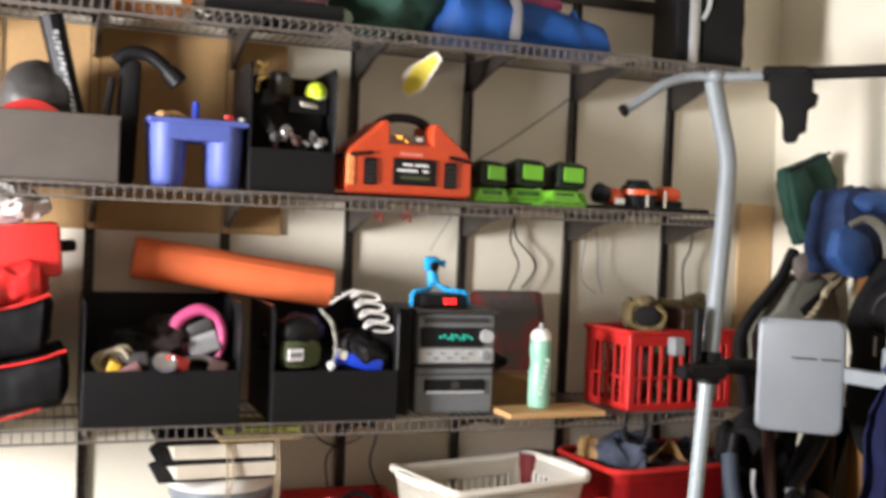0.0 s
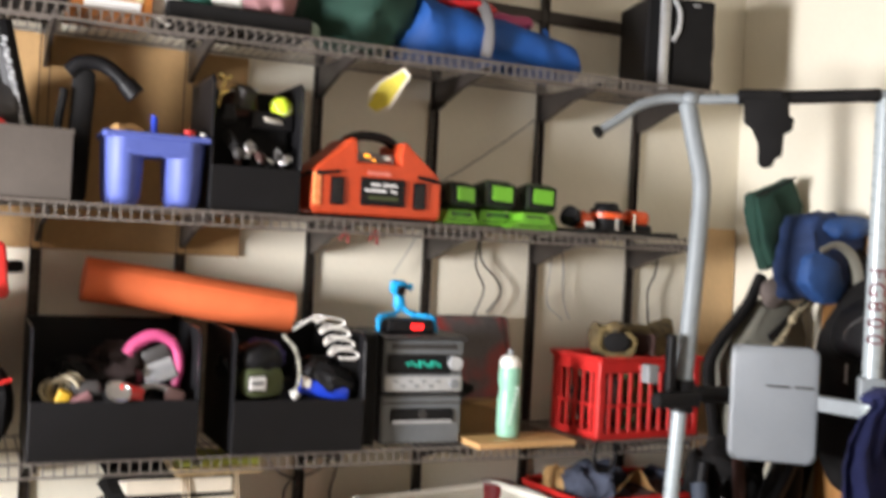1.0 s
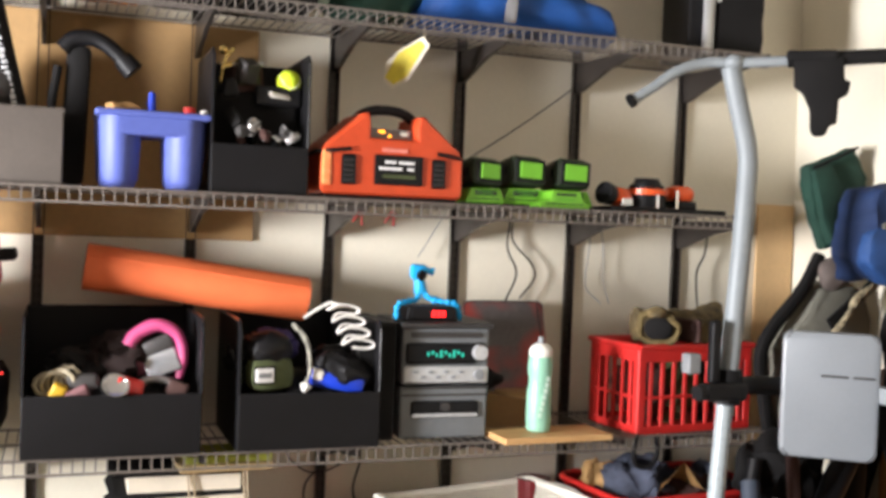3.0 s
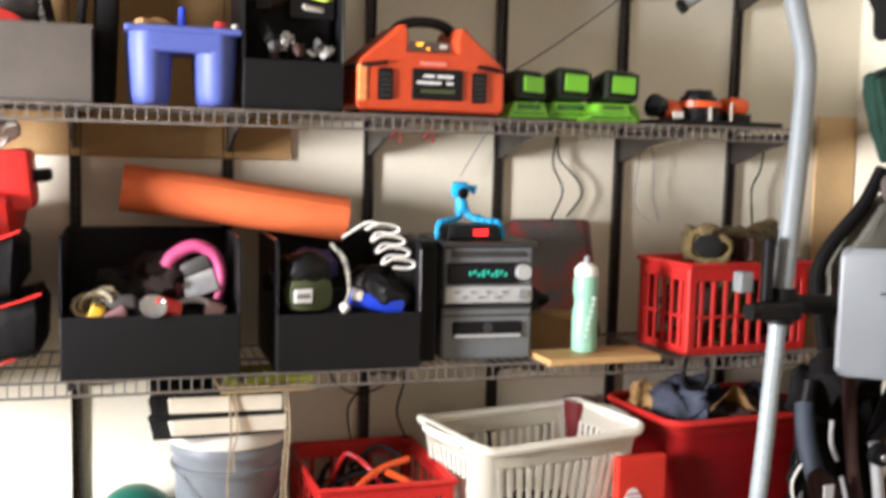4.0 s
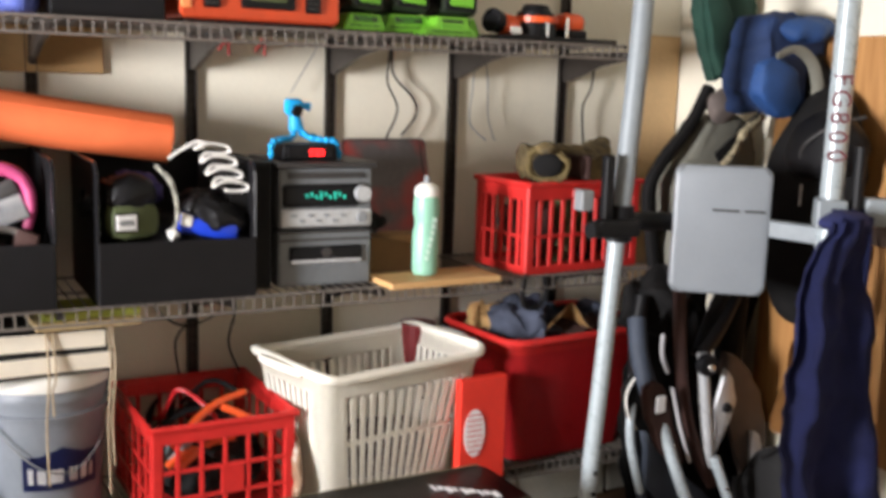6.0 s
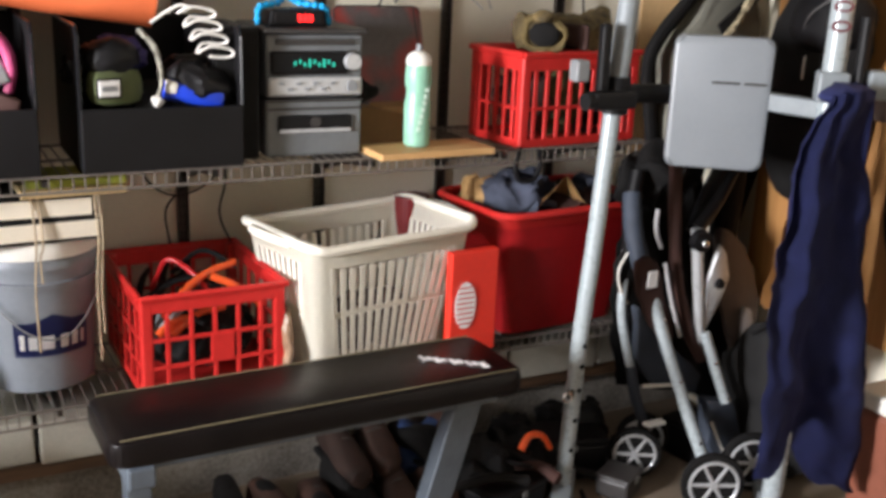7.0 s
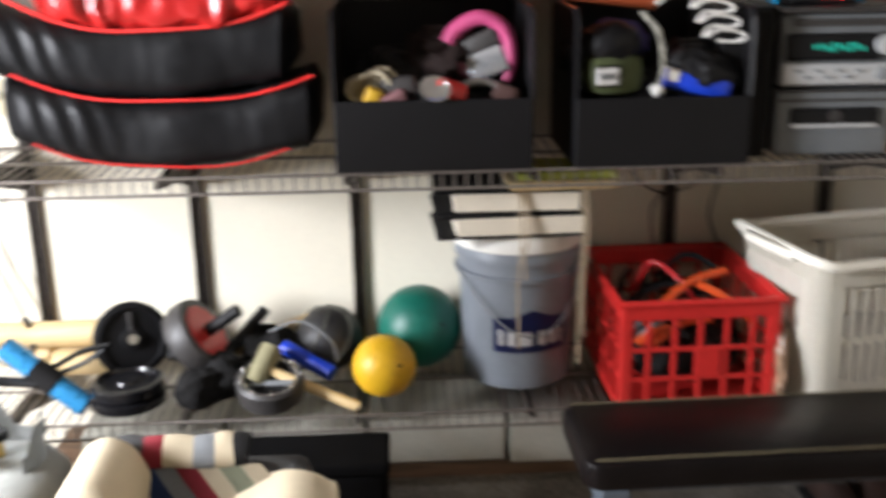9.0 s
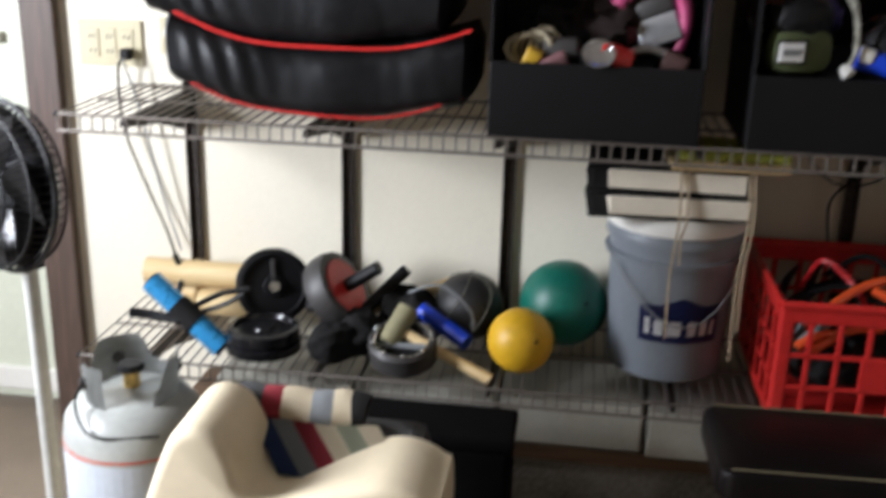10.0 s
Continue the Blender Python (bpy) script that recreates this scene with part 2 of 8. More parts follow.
def smooth_line(pts, k=6):
    """Points along a Catmull-Rom curve through pts."""
    P = [Vector(p) for p in pts]
    P = [P[0] * 2 - P[1]] + P + [P[-1] * 2 - P[-2]]
    out = []
    for i in range(1, len(P) - 2):
        a, b, c, d = P[i - 1:i + 3]
        for j in range(k):
            t = j / k
            out.append(0.5 * ((2 * b) + (c - a) * t + (2 * a - 5 * b + 4 * c - d) * t * t + (3 * b - a - 3 * c + d) * t ** 3))
    return out + [P[-2]]


def tube(bm, pts, r, n=8, k=6, smooth=True, flat=1.0):
    """A tube along a curve; r is one radius or one for each end."""
    L = smooth_line(pts, k) if smooth else [Vector(p) for p in pts]
    r0, r1 = (r, r) if isinstance(r, (int, float)) else r
    up, rings = None, []
    for i, p in enumerate(L):
        d = (L[min(i + 1, len(L) - 1)] - L[max(i - 1, 0)]).normalized()
        if up is None:
            up = d.orthogonal().normalized()
        up = (up - d * up.dot(d)).normalized()
        side = d.cross(up)
        rr = r0 + (r1 - r0) * i / (len(L) - 1)
        rings.append([bm.verts.new(p + up * (rr * math.cos(a)) + side * (rr * flat * math.sin(a))) for a in [2 * math.pi * j / n for j in range(n)]])
    for a, b in zip(rings, rings[1:]):
        for i in range(n):
            bm.faces.new((a[i], a[(i + 1) % n], b[(i + 1) % n], b[i]))
    bm.faces.new(rings[0][::-1])
    bm.faces.new(rings[-1])
    return bm


def prism(bm, outline, depth, m=None, bevel=0.0):
    """An outline in x, z extruded along y from 0 to depth."""
    vs = [bm.verts.new((x, 0, z)) for x, z in outline]
    f = bm.faces.new(vs)
    r = bmesh.ops.extrude_face_region(bm, geom=[f])
    top = [g for g in r["geom"] if isinstance(g, bmesh.types.BMVert)]
    bmesh.ops.translate(bm, vec=(0, depth, 0), verts=top)
    allv = vs + top
    if bevel:
        es = list({e for v in allv for e in v.link_edges})
        out = bmesh.ops.bevel(bm, geom=es, offset=bevel, segments=2, affect="EDGES", profile=0.5)
        allv = list({v for f in out["faces"] for v in f.verts} | {v for v in allv if v.is_valid})
    if m is not None:
        bmesh.ops.transform(bm, matrix=m, verts=allv)
    return bm


def rounded(w, h, r, k=4):
    """Outline of a rounded rectangle about the origin."""
    out = []
    for cx, cz, a0 in ((w / 2 - r, h / 2 - r, 0), (-w / 2 + r, h / 2 - r, 90), (-w / 2 + r, -h / 2 + r, 180), (w / 2 - r, -h / 2 + r, 270)):
        for i in range(k + 1):
            a = radians(a0 + 90 * i / k)
            out.append((cx + r * math.cos(a), cz + r * math.sin(a)))
    return out


def crumple(bm, amount, scale, seed=0.0):
    """Uneven folds pushed into a mesh."""
    for v in bm.verts:
        q = v.co * scale + Vector((seed, seed * 1.7, seed * 0.3))
        v.co += Vector((noise.noise(q), noise.noise(q + Vector((7, 3, 1))), noise.noise(q + Vector((1, 9, 5))))) * amount
    return bm


def creases(bm, amount, scale, seed=0.0):
    """Sharp ridges and valleys along the normals, as in slumped cloth."""
    bm.normal_update()
    moves = []
    for v in bm.verts:
        q = v.co * scale + Vector((seed * 2.1, seed, 4.0 - seed))
        q += Vector((noise.noise(q * 0.5), noise.noise(q * 0.5 + Vector((5, 2, 8))), 0)) * 1.2
        moves.append(v.normal * amount * (0.6 - 2.4 * abs(noise.noise(q))))
    for v, d in zip(bm.verts, moves):
        v.co += d
    return bm


def lump(c, s, amount, scale, seed, u=32, v=20):
    """A soft heap: a ball of half sizes s with folds."""
    bm = ball(B(), (0, 0, 0), 1.0, s, u, v)
    crumple(bm, amount, scale, seed)
    bmesh.ops.translate(bm, vec=c, verts=bm.verts)
    return bm


def sheet(fn, nu, nv, thick=0.004):
    """A cloth: fn(u, v) for u, v in 0..1, given thickness."""
    bm = B()
    g = [[bm.verts.new(fn(i / nu, j / nv)) for j in range(nv + 1)] for i in range(nu + 1)]
    for i in range(nu):
        for j in range(nv):
            bm.faces.new((g[i][j], g[i + 1][j], g[i + 1][j + 1], g[i][j + 1]))
    bmesh.ops.solidify(bm, geom=bm.faces[:], thickness=thick)
    return bm


# ---- structure ----
def structure(name, bm, m, label, category):
    return tagged(part(name, bm, m), label, category, kind="structure")


def slabs(*boxes):
    bm = B()
    for x0, x1, y0, y1, z0, z1 in boxes:
        box(bm, ((x0 + x1) / 2, (y0 + y1) / 2, (z0 + z1) / 2), (x1 - x0, y1 - y0, z1 - z0))
    return bm


structure("floor", slabs((-1.54, 3.45, -5.6, 0.14, -0.1, 0.0)), M_FLOOR, "dusty brown-grey concrete garage floor", "floor")
structure("wall_back", slabs((-1.42, -1.30, 0.015, 0.135, 0, 2.75), (-0.42, 3.45, 0.015, 0.135, 0, 2.75), (-1.30, -0.42, 0.015, 0.135, 2.05, 2.75)), M_WALL, "cream painted plasterboard garage wall behind shelves", "wall")
structure("wall_right", slabs((3.33, 3.45, -5.6, 0.015, 0, 2.75)), M_WALL, "cream painted side wall", "wall")
structure("wall_left", slabs((-1.54, -1.42, -5.6, -1.80, 0, 2.75), (-1.54, -1.42, -1.20, 0.135, 0, 2.75), (-1.54, -1.42, -1.80, -1.20, 0, 0.88), (-1.54, -1.42, -1.80, -1.20, 1.88, 2.75)), M_DIMWALL, "unseen side wall with a window opening, darkened to limit bounce light", "wall")
structure("wall_front", slabs((-1.54, 3.45, -5.72, -5.6, 0, 2.75)), M_DIMWALL, "plain unseen wall, darkened to limit bounce light", "wall")
structure("ceiling", slabs((-1.54, 3.45, -5.72, 0.135, 2.75, 2.85)), M_CEIL, "plain unseen ceiling, darkened to limit bounce light", "ceiling")
structure("ground", slabs((-60, -1.54, -60, 60, -0.2, -0.02), (-1.54, 60, 0.14, 60, -0.2, -0.02), (3.45, 60, -60, 0.14, -0.2, -0.02), (-1.54, 3.45, -60, -5.72, -0.2, -0.02)), mat("driveway", (0.30, 0.29, 0.27), 0.8, vary=0.2, scale=1.5), "pale concrete driveway outside", "ground")
structure("trim", slabs((-0.42, -0.335, -0.02, 0.135, 0, 2.13), (-1.38, -1.30, -0.02, 0.135, 0, 2.13), (-1.30, -0.42, -0.02, 0.135, 2.05, 2.13)), M_BROWN, "dark brown wooden door frame", "trim")
structure("baseboard", slabs((-0.33, 0.02, -0.045, 0.013, 0.0, 0.08)), M_BASE, "dirty brown wooden sill along the wall foot", "baseboard")
structure("wall_foot", slabs((0.02, 3.33, -0.235, 0.013, 0.0, 0.156)), M_FOOT, "stained grey masonry foot below the sill", "wall foot")
door = structure("door_1", slabs((-1.295, -1.17, 0.05, 0.09, 0.03, 2.04), (-0.55, -0.425, 0.05, 0.09, 0.03, 2.04), (-1.17, -0.55, 0.05, 0.09, 0.03, 1.05), (-1.17, -0.55, 0.05, 0.09, 1.92, 2.04)), M_DOOR, "pale green half-glazed outside door", "door")
part("kick_strip", boxy((-0.86, 0.045, 0.09), (0.86, 0.012, 0.07), 0.003), M_WHITE, door, "white weather strip")
pane = part("pane", boxy((-0.86, 0.07, 1.485), (0.62, 0.006, 0.87)), M_GLASS, door)
pane.visible_shadow = False
part("window_sill", boxy((-0.86, 0.04, 1.06), (0.70, 0.03, 0.03), 0.006), M_WHITE, door, "white sill under the pane")


# ---- wall ledge, uprights, brackets, wire shelves ----
ledge = structure("wall_ledge", slabs((0.02, 3.33, -0.265, 0.012, 0.158, 0.198)), M_BASE, "pale block ledge on a dark brown sill below the wall", "ledge")
blk = None
for i in range(9):
    x = 0.3095 + 0.345 * i
    if blk is None:
        blk = part("block", boxy((0, 0, 0), (0.333, 0.285, 0.115), 0.006), M_BLOCK, ledge)
        blk.location = (x, -0.138, 0.2575)
    else:
        b2 = blk.copy()
        scene.collection.objects.link(b2)
        b2.location = (x, -0.138 - 0.007 * math.sin(i * 2.3), 0.2575 + 0.003 * math.sin(i * 4.1))


def upright():
    t = thing("shelf_upright", (0, 0, 0), "dark bronze slotted steel wall upright", "upright", group="shelf uprights")
    bm = B()
    box(bm, (0, 0.0125, 1.38), (0.030, 0.003, 2.20))
    for s in (-1, 1):
        box(bm, (s * 0.0135, 0.005, 1.38), (0.003, 0.012, 2.20))
    part("channel", bm, M_STEEL, t)
    bm = B()
    for k in range(84):
        for s in (-1, 1):
            box(bm, (s * 0.006, 0.0105, 0.31 + 0.0255 * k), (0.003, 0.001, 0.013))
    tagged(part("slot_strip", bm, M_BLACKM, t), kind="stuff")
    return t


def bracket():
    t = thing("shelf_bracket", (0, 0, 0), "tapered dark bronze steel shelf bracket", "bracket", group="shelf brackets")
    out = [(0.0, -0.012), (-0.385, -0.012), (-0.39, -0.026), (-0.20, -0.055), (-0.03, -0.105), (0.0, -0.105)]
    m = pose(0, 0, 0, 0, 0, 90)
    bm = B()
    prism(bm, out, 0.012, Matrix.Translation((0.006, 0, 0)) @ m)
    part("arm", bm, M_STEEL, t)
    part("hook", boxy((0, 0.004, -0.05), (0.006, 0.01, 0.07), 0.002), M_STEEL, t)
    return t


SHELVES = (("top", 2.115, -0.14, 2.87), ("upper", 1.62, -0.14, 2.77), ("lower", 0.966, -0.14, 2.93), ("bottom", 0.40, -0.14, 3.02))
up0, br0 = upright(), bracket()
first_u = first_b = True
for k in range(8):
    x = 0.406 * k
    if k:
        copy_thing(up0, pose(x, 0, 0))
    for _, z, x0, x1 in SHELVES:
        if first_b:
            br0.matrix_world = pose(x, 0, z)
            first_b = False
        else:
            copy_thing(br0, pose(x, 0, z))
rail = thing("hang_rail", (0, 0, 2.41), "dark bronze steel hanging rail along the wall", "rail")
part("strip", boxy((1.37, 0.008, -0.03), (2.9, 0.012, 0.045), 0.003), M_STEEL, rail)


def wire_shelf(z, x0, x1):
    t = thing("wire_shelf", (x0, 0, z), "dark bronze wire shelf with a drop front lip", "shelf", group="wire shelves")
    L = x1 - x0
    bm, lip = B(), B()
    k = int(L / 0.0262)
    for i in range(k + 1):
        x = L * i / k
        rod(bm, (x, -0.004, 0), (x, -0.40, 0), 0.0021, n=5, cap=False)
        rod(lip, (x, -0.402, 0.001), (x, -0.402, -0.036), 0.0021, n=5, cap=False)
    tagged(part("deck_wire_grid", bm, M_WIRE, t), kind="stuff")
    tagged(part("lip_wire_grid", lip, M_WIRE, t), kind="stuff")
    for y, dz in ((-0.404, 0.0), (-0.404, -0.036), (-0.20, -0.004), (-0.006, -0.004)):
        part("long_wire", rods((0, y, dz), (L, y, dz), 0.0036, n=8), M_WIRE, t)
    for x in (0, L):
        part("end_cap", rods((x - 0.004, -0.404, 0), (x + 0.004, -0.404, 0), 0.0055, n=8), M_BLACK, t)
    return t


for _, z, x0, x1 in SHELVES:
    wire_shelf(z, x0, x1)
S1, S2, S3, S4 = [s[1] + 0.003 for s in SHELVES]


# ---- upper shelf ----
def open_bin(name, at, w, d, h, front, m, label, cat="storage bin", rz=0.0):
    """An open-topped bin with full sides and a low front."""
    t = thing(name, at, label, cat, rz)
    k = 0.005
    bm = B()
    box(bm, (w / 2, d / 2, k / 2), (w, d, k))
    box(bm, (w / 2, d - k / 2, h / 2), (w, k, h), 0.002)
    for x in (k / 2, w - k / 2):
        side = [(0, 0), (d, 0), (d, h), (0.02, h), (0.004, h - 0.02), (0, front)]
        prism(bm, side, k, Matrix.Translation((x + k / 2, 0, 0)) @ pose(0, 0, 0, 0, 0, 90))
    part("body", bm, m, t)
    part("front_panel", boxy((w / 2, -0.002, front / 2), (w, 0.007, front), 0.003), m, t)
    rim = B()
    tube(rim, [(0.002, 0.0, front), (0.002, 0.004, h - 0.02), (0.002, 0.025, h), (0.002, d, h), (w - 0.002, d, h), (w - 0.002, 0.025, h), (w - 0.002, 0.004, h - 0.02), (w - 0.002, 0.0, front)], 0.0045, 6, smooth=False)
    part("rim", rim, M_RIM if m is M_BLACK else m, t, "polished moulded rim")
    return t


def heap(name, at, s, m, label, cat, seed, amount=0.02, scale=14.0):
    bm = creases(lump((0, 0, s[2]), s, min(amount, 0.5 * min(s)), scale, seed, 60, 38), min(amount * 0.9, 0.28 * min(s)), scale * 0.75, seed)
    t = tagged(part(name, crumple(bm, amount * 0.2, scale * 4, seed), m, smooth=True), label, cat)
    t.location = at
    return t


M_BOXGREY = mat("grey_box_plastic", (0.076, 0.064, 0.055), 0.5, vary=0.18, scale=8, fine=180)


def grey_bin():
    t = thing("storage_box", (0.52, -0.385, S2), "grey plastic storage box full of gear", "storage box")
    w, d, h = 0.345, 0.34, 0.178
    for nm, c, s in (("front_panel", (w / 2, 0, h / 2), (w, 0.005, h)), ("back_panel", (w / 2, d, h / 2), (w, 0.005, h)), ("side_panel", (0, d / 2, h / 2), (0.005, d - 0.006, h)), ("side_panel", (w, d / 2, h / 2), (0.005, d - 0.006, h)), ("base_panel", (w / 2, d / 2, 0.003), (w - 0.006, d - 0.006, 0.005))):
        part(nm, boxy(c, s, 0.0015), M_BOXGREY, t)
    bm = B()
    tube(bm, [(0, 0, h), (w, 0, h), (w, d, h), (0, d, h), (0, 0, h)], 0.006, 6, smooth=False)
    part("rim", bm, M_BOXGREY, t)
    disc = thing("throwing_disc", (0.64, -0.30, S2 + 0.12), "red plastic disc standing in the grey box", "disc", rx=75)
    bm = B()
    lathe(bm, [(0.02, 0.0), (0.098, 0.0), (0.104, 0.006), (0.10, 0.014), (0.06, 0.018), (0.01, 0.018)], 32)
    part("plate", bm, M_RED, disc, smooth=True)
    heap("camera_bag", (0.655, -0.18, S2 + 0.10), (0.11, 0.08, 0.12), M_DKGREY, "dark grey padded bag in the storage box", "bag", 2.0, 0.018, 9)
    rz = thing("folded_tripod", (0.78, -0.20, S2 + 0.005), "black folded tripod with a silver printed strap", "tripod", ry=-12)
    bm = B()
    tube(bm, [(0.02, 0, 0.0), (0.01, 0, 0.2), (0.0, 0, 0.47)], (0.026, 0.034), 10)
    part("leg", bm, M_BLACK, rz)
    bm = B()
    for i in range(16):
        box(bm, (0.012 - 0.0006 * i + 0.004 * math.sin(i * 3.1), -0.036, 0.20 + 0.0145 * i), (0.013, 0.003, 0.010 + 0.003 * math.sin(i * 1.7)), 0.001)
    tagged(part("printed_strip", bm, M_SILVER, rz, "silver print worn to marks"), kind="stuff")
    nz = thing("vacuum_nozzle", (0.91, -0.22, S2 + 0.002), "black bent plastic vacuum nozzle standing upright", "nozzle")
    bm = B()
    box(bm, (-0.022, 0.01, 0.18), (0.06, 0.05, 0.36), 0.018, pose(0, 0, 0, 0, 2, 0))
    part("wand_body", bm, M_BLACKM, nz, "matte black upright body", smooth=True)
    bm = B()
    tube(bm, [(-0.05, 0, 0.345), (-0.02, -0.005, 0.374), (0.03, -0.01, 0.376), (0.07, -0.015, 0.352), (0.105, -0.02, 0.318)], (0.022, 0.019), 12)
    part("handle", bm, M_BLACK, nz, smooth=True)
    part("collar", rods((0.092, -0.018, 0.332), (0.122, -0.022, 0.300), 0.025, 0.028, 16), M_BLACK, nz, smooth=True)
    bm = B()
    tube(bm, [(-0.06, -0.015, 0.30), (-0.075, -0.02, 0.16), (-0.055, -0.02, 0.04)], 0.011, 8)
    part("cord", bm, M_BLACKM, nz, smooth=True)


def blue_caddy():
    t = thing("tool_caddy", (1.075, -0.30, S2), "blue plastic caddy tub with two deep cups", "caddy")
    for s in (-1, 1):
        bm = B()
        prof = [(0.03, 0.0), (0.042, 0.003), (0.050, 0.02), (0.056, 0.12), (0.058, 0.178)]
        lathe(bm, prof, 20, Matrix.Diagonal((1, 1.55, 1, 1)))
        bmesh.ops.translate(bm, vec=(s * 0.079, 0, 0.002), verts=bm.verts)
        part("cup", bm, M_BLUE, t, smooth=True)
    part("bridge", boxy((0, 0, 0.158), (0.165, 0.176, 0.054), 0.008), M_BLUE, t)
    part("rim", boxy((0, 0, 0.184), (0.276, 0.188, 0.016), 0.006), M_BLUE, t)
    bm = B()
    for c, s in (((-0.06, 0.0, 0.205), (0.035, 0.02, 0.014)), ((-0.095, -0.02, 0.20), (0.02, 0.02, 0.012))):
        ball(bm, c, 1, s, 10, 6)
    part("sponge", crumple(bm, 0.008, 30, 3), M_TANCLOTH, t, "tan sponges in the caddy")
    part("brush_handle", rods((0.0, 0, 0.19), (0.0, 0, 0.245), 0.011, 0.008), M_ROYAL, t, "blue brush handle")
    part("red_cap", rods((0.09, -0.03, 0.19), (0.09, -0.03, 0.212), 0.016), M_RED, t, "red bottle cap")
    part("white_cap", rods((0.125, -0.04, 0.19), (0.125, -0.04, 0.206), 0.010), M_WHITE, t)


def ball_bin():
    open_bin("magazine_bin", (1.215, -0.375, S2), 0.25, 0.30, 0.365, 0.125, M_BLACK, "black plastic bin of small sports gear")
    t = thing("tennis_ball", (1.425, -0.29, 1.925), "bright yellow-green tennis ball on top of gear", "ball")
    part("felt", ball(B(), (0, 0, 0), 0.033, u=24, v=16), M_TENNIS, t, smooth=True)
    bm = B()
    pts = []
    for i in range(41):
        a = 2 * math.pi * i / 40
        v = Vector((math.cos(a) * 0.8, math.sin(a) * 0.8, 0.55 * math.cos(2 * a))).normalized() * 0.0332
        pts.append(v)
    tube(bm, pts, 0.001, 5, smooth=False)
    part("seam", bm, M_WHITE, t)
    tr = thing("gear_tray", (1.34, -0.225, S2 + 0.006), "black tray of tools inside the bin", "tray")
    part("box", boxy((0, 0.02, 0.133), (0.225, 0.17, 0.265), 0.01), M_BLACKM, tr)
    part("lid", boxy((0.055, -0.06, 0.255), (0.12, 0.06, 0.05), 0.006), M_BLACK, tr)
    for i, (x, z, r, m) in enumerate(((-0.075, 0.28, 0.022, M_BLACK), (-0.03, 0.33, 0.03, M_DKGREY), (-0.06, 0.20, 0.025, M_BLACKM), (-0.02, 0.155, 0.018, M_CHROME), (0.02, 0.165, 0.012, M_SILVER), (0.05, 0.15, 0.016, M_CHROME), (-0.045, 0.148, 0.010, M_BROWNF), (0.085, 0.16, 0.012, M_SILVER), (0.0, 0.18, 0.009, M_CHROME))):
        g = tagged(part("small_tool", crumple(box(B(), (0, 0, 0), (r * 1.7, r * 1.2, r * 2.2), r * 0.3, pose(0, 0, 0, 40 * math.sin(i * 2.1), 50 * math.sin(i * 3.3), 30 * i)), r * 0.3, 40, i), m), "small shiny metal and plastic tool in the bin", "tool", "loose tools")
        g.location = (1.34 + x, -0.335 + 0.02 * (i % 2), S2 + z - 0.01)
    cs = thing("drink_carton", (1.315, -0.255, S2 + 0.27), "worn brown carton with a silver lid in the bin", "carton", rz=12, ry=-6)
    part("carton_body", boxy((0, 0, 0.035), (0.085, 0.07, 0.07), 0.006), M_BROWNF, cs)
    part("lid", boxy((0, -0.004, 0.073), (0.09, 0.074, 0.010), 0.003), M_SILVER, cs)
    part("label_strip", boxy((0, -0.036, 0.03), (0.06, 0.003, 0.022)), M_OLIVE, cs)
    M_FOIL = mat("crumpled_foil", (0.42, 0.41, 0.40), 0.3, 0.85, vary=0.2, scale=30)
    fo = tagged(part("foam_block", crumple(box(B(), (0, 0, 0), (0.055, 0.05, 0.016), 0.006, pose(0, 0, 0, 0, 6, 12)), 0.006, 40, 2), mat("aged_foam", (0.42, 0.39, 0.34), 0.85, vary=0.2), smooth=True), "small white foam block under the tennis ball", "foam block")
    fo.location = (1.395, -0.30, 1.885)
    for i, (x, z, a) in enumerate(((1.295, 1.785, 30), (1.325, 1.80, -40), (1.355, 1.775, 65), (1.405, 1.79, 15), (1.43, 1.775, -20))):
        fw = tagged(part("foil_wrapper", creases(lump((0, 0, 0), (0.017, 0.010, 0.014), 0.005, 40, i + 1.0, 24, 16), 0.006, 60, i), (M_DKGREY, M_FOIL, M_BROWNF)[i % 3], smooth=False), "crumpled shiny foil wrapper in the bin", "wrapper", "wrappers in the bin")
        fw.matrix_world = pose(x, -0.352, z, 0, a, 0)
    tp = thing("trophy_figure", (1.245, -0.30, 1.95), "small gilt plastic trophy top sticking out", "trophy")
    bm = B()
    tube(bm, [(0, 0, -0.04), (0.01, 0, 0.02), (0.03, 0, 0.05)], (0.006, 0.004), 6)
    tube(bm, [(0.005, 0, 0.0), (0.05, 0, 0.02), (0.09, 0, 0.015)], (0.006, 0.004), 6)
    ball(bm, (0.005, 0, 0.045), 0.012, u=10, v=8)
    part("figure", bm, mat("gilt", (0.75, 0.55, 0.2), 0.25, 0.9), tp, smooth=True)


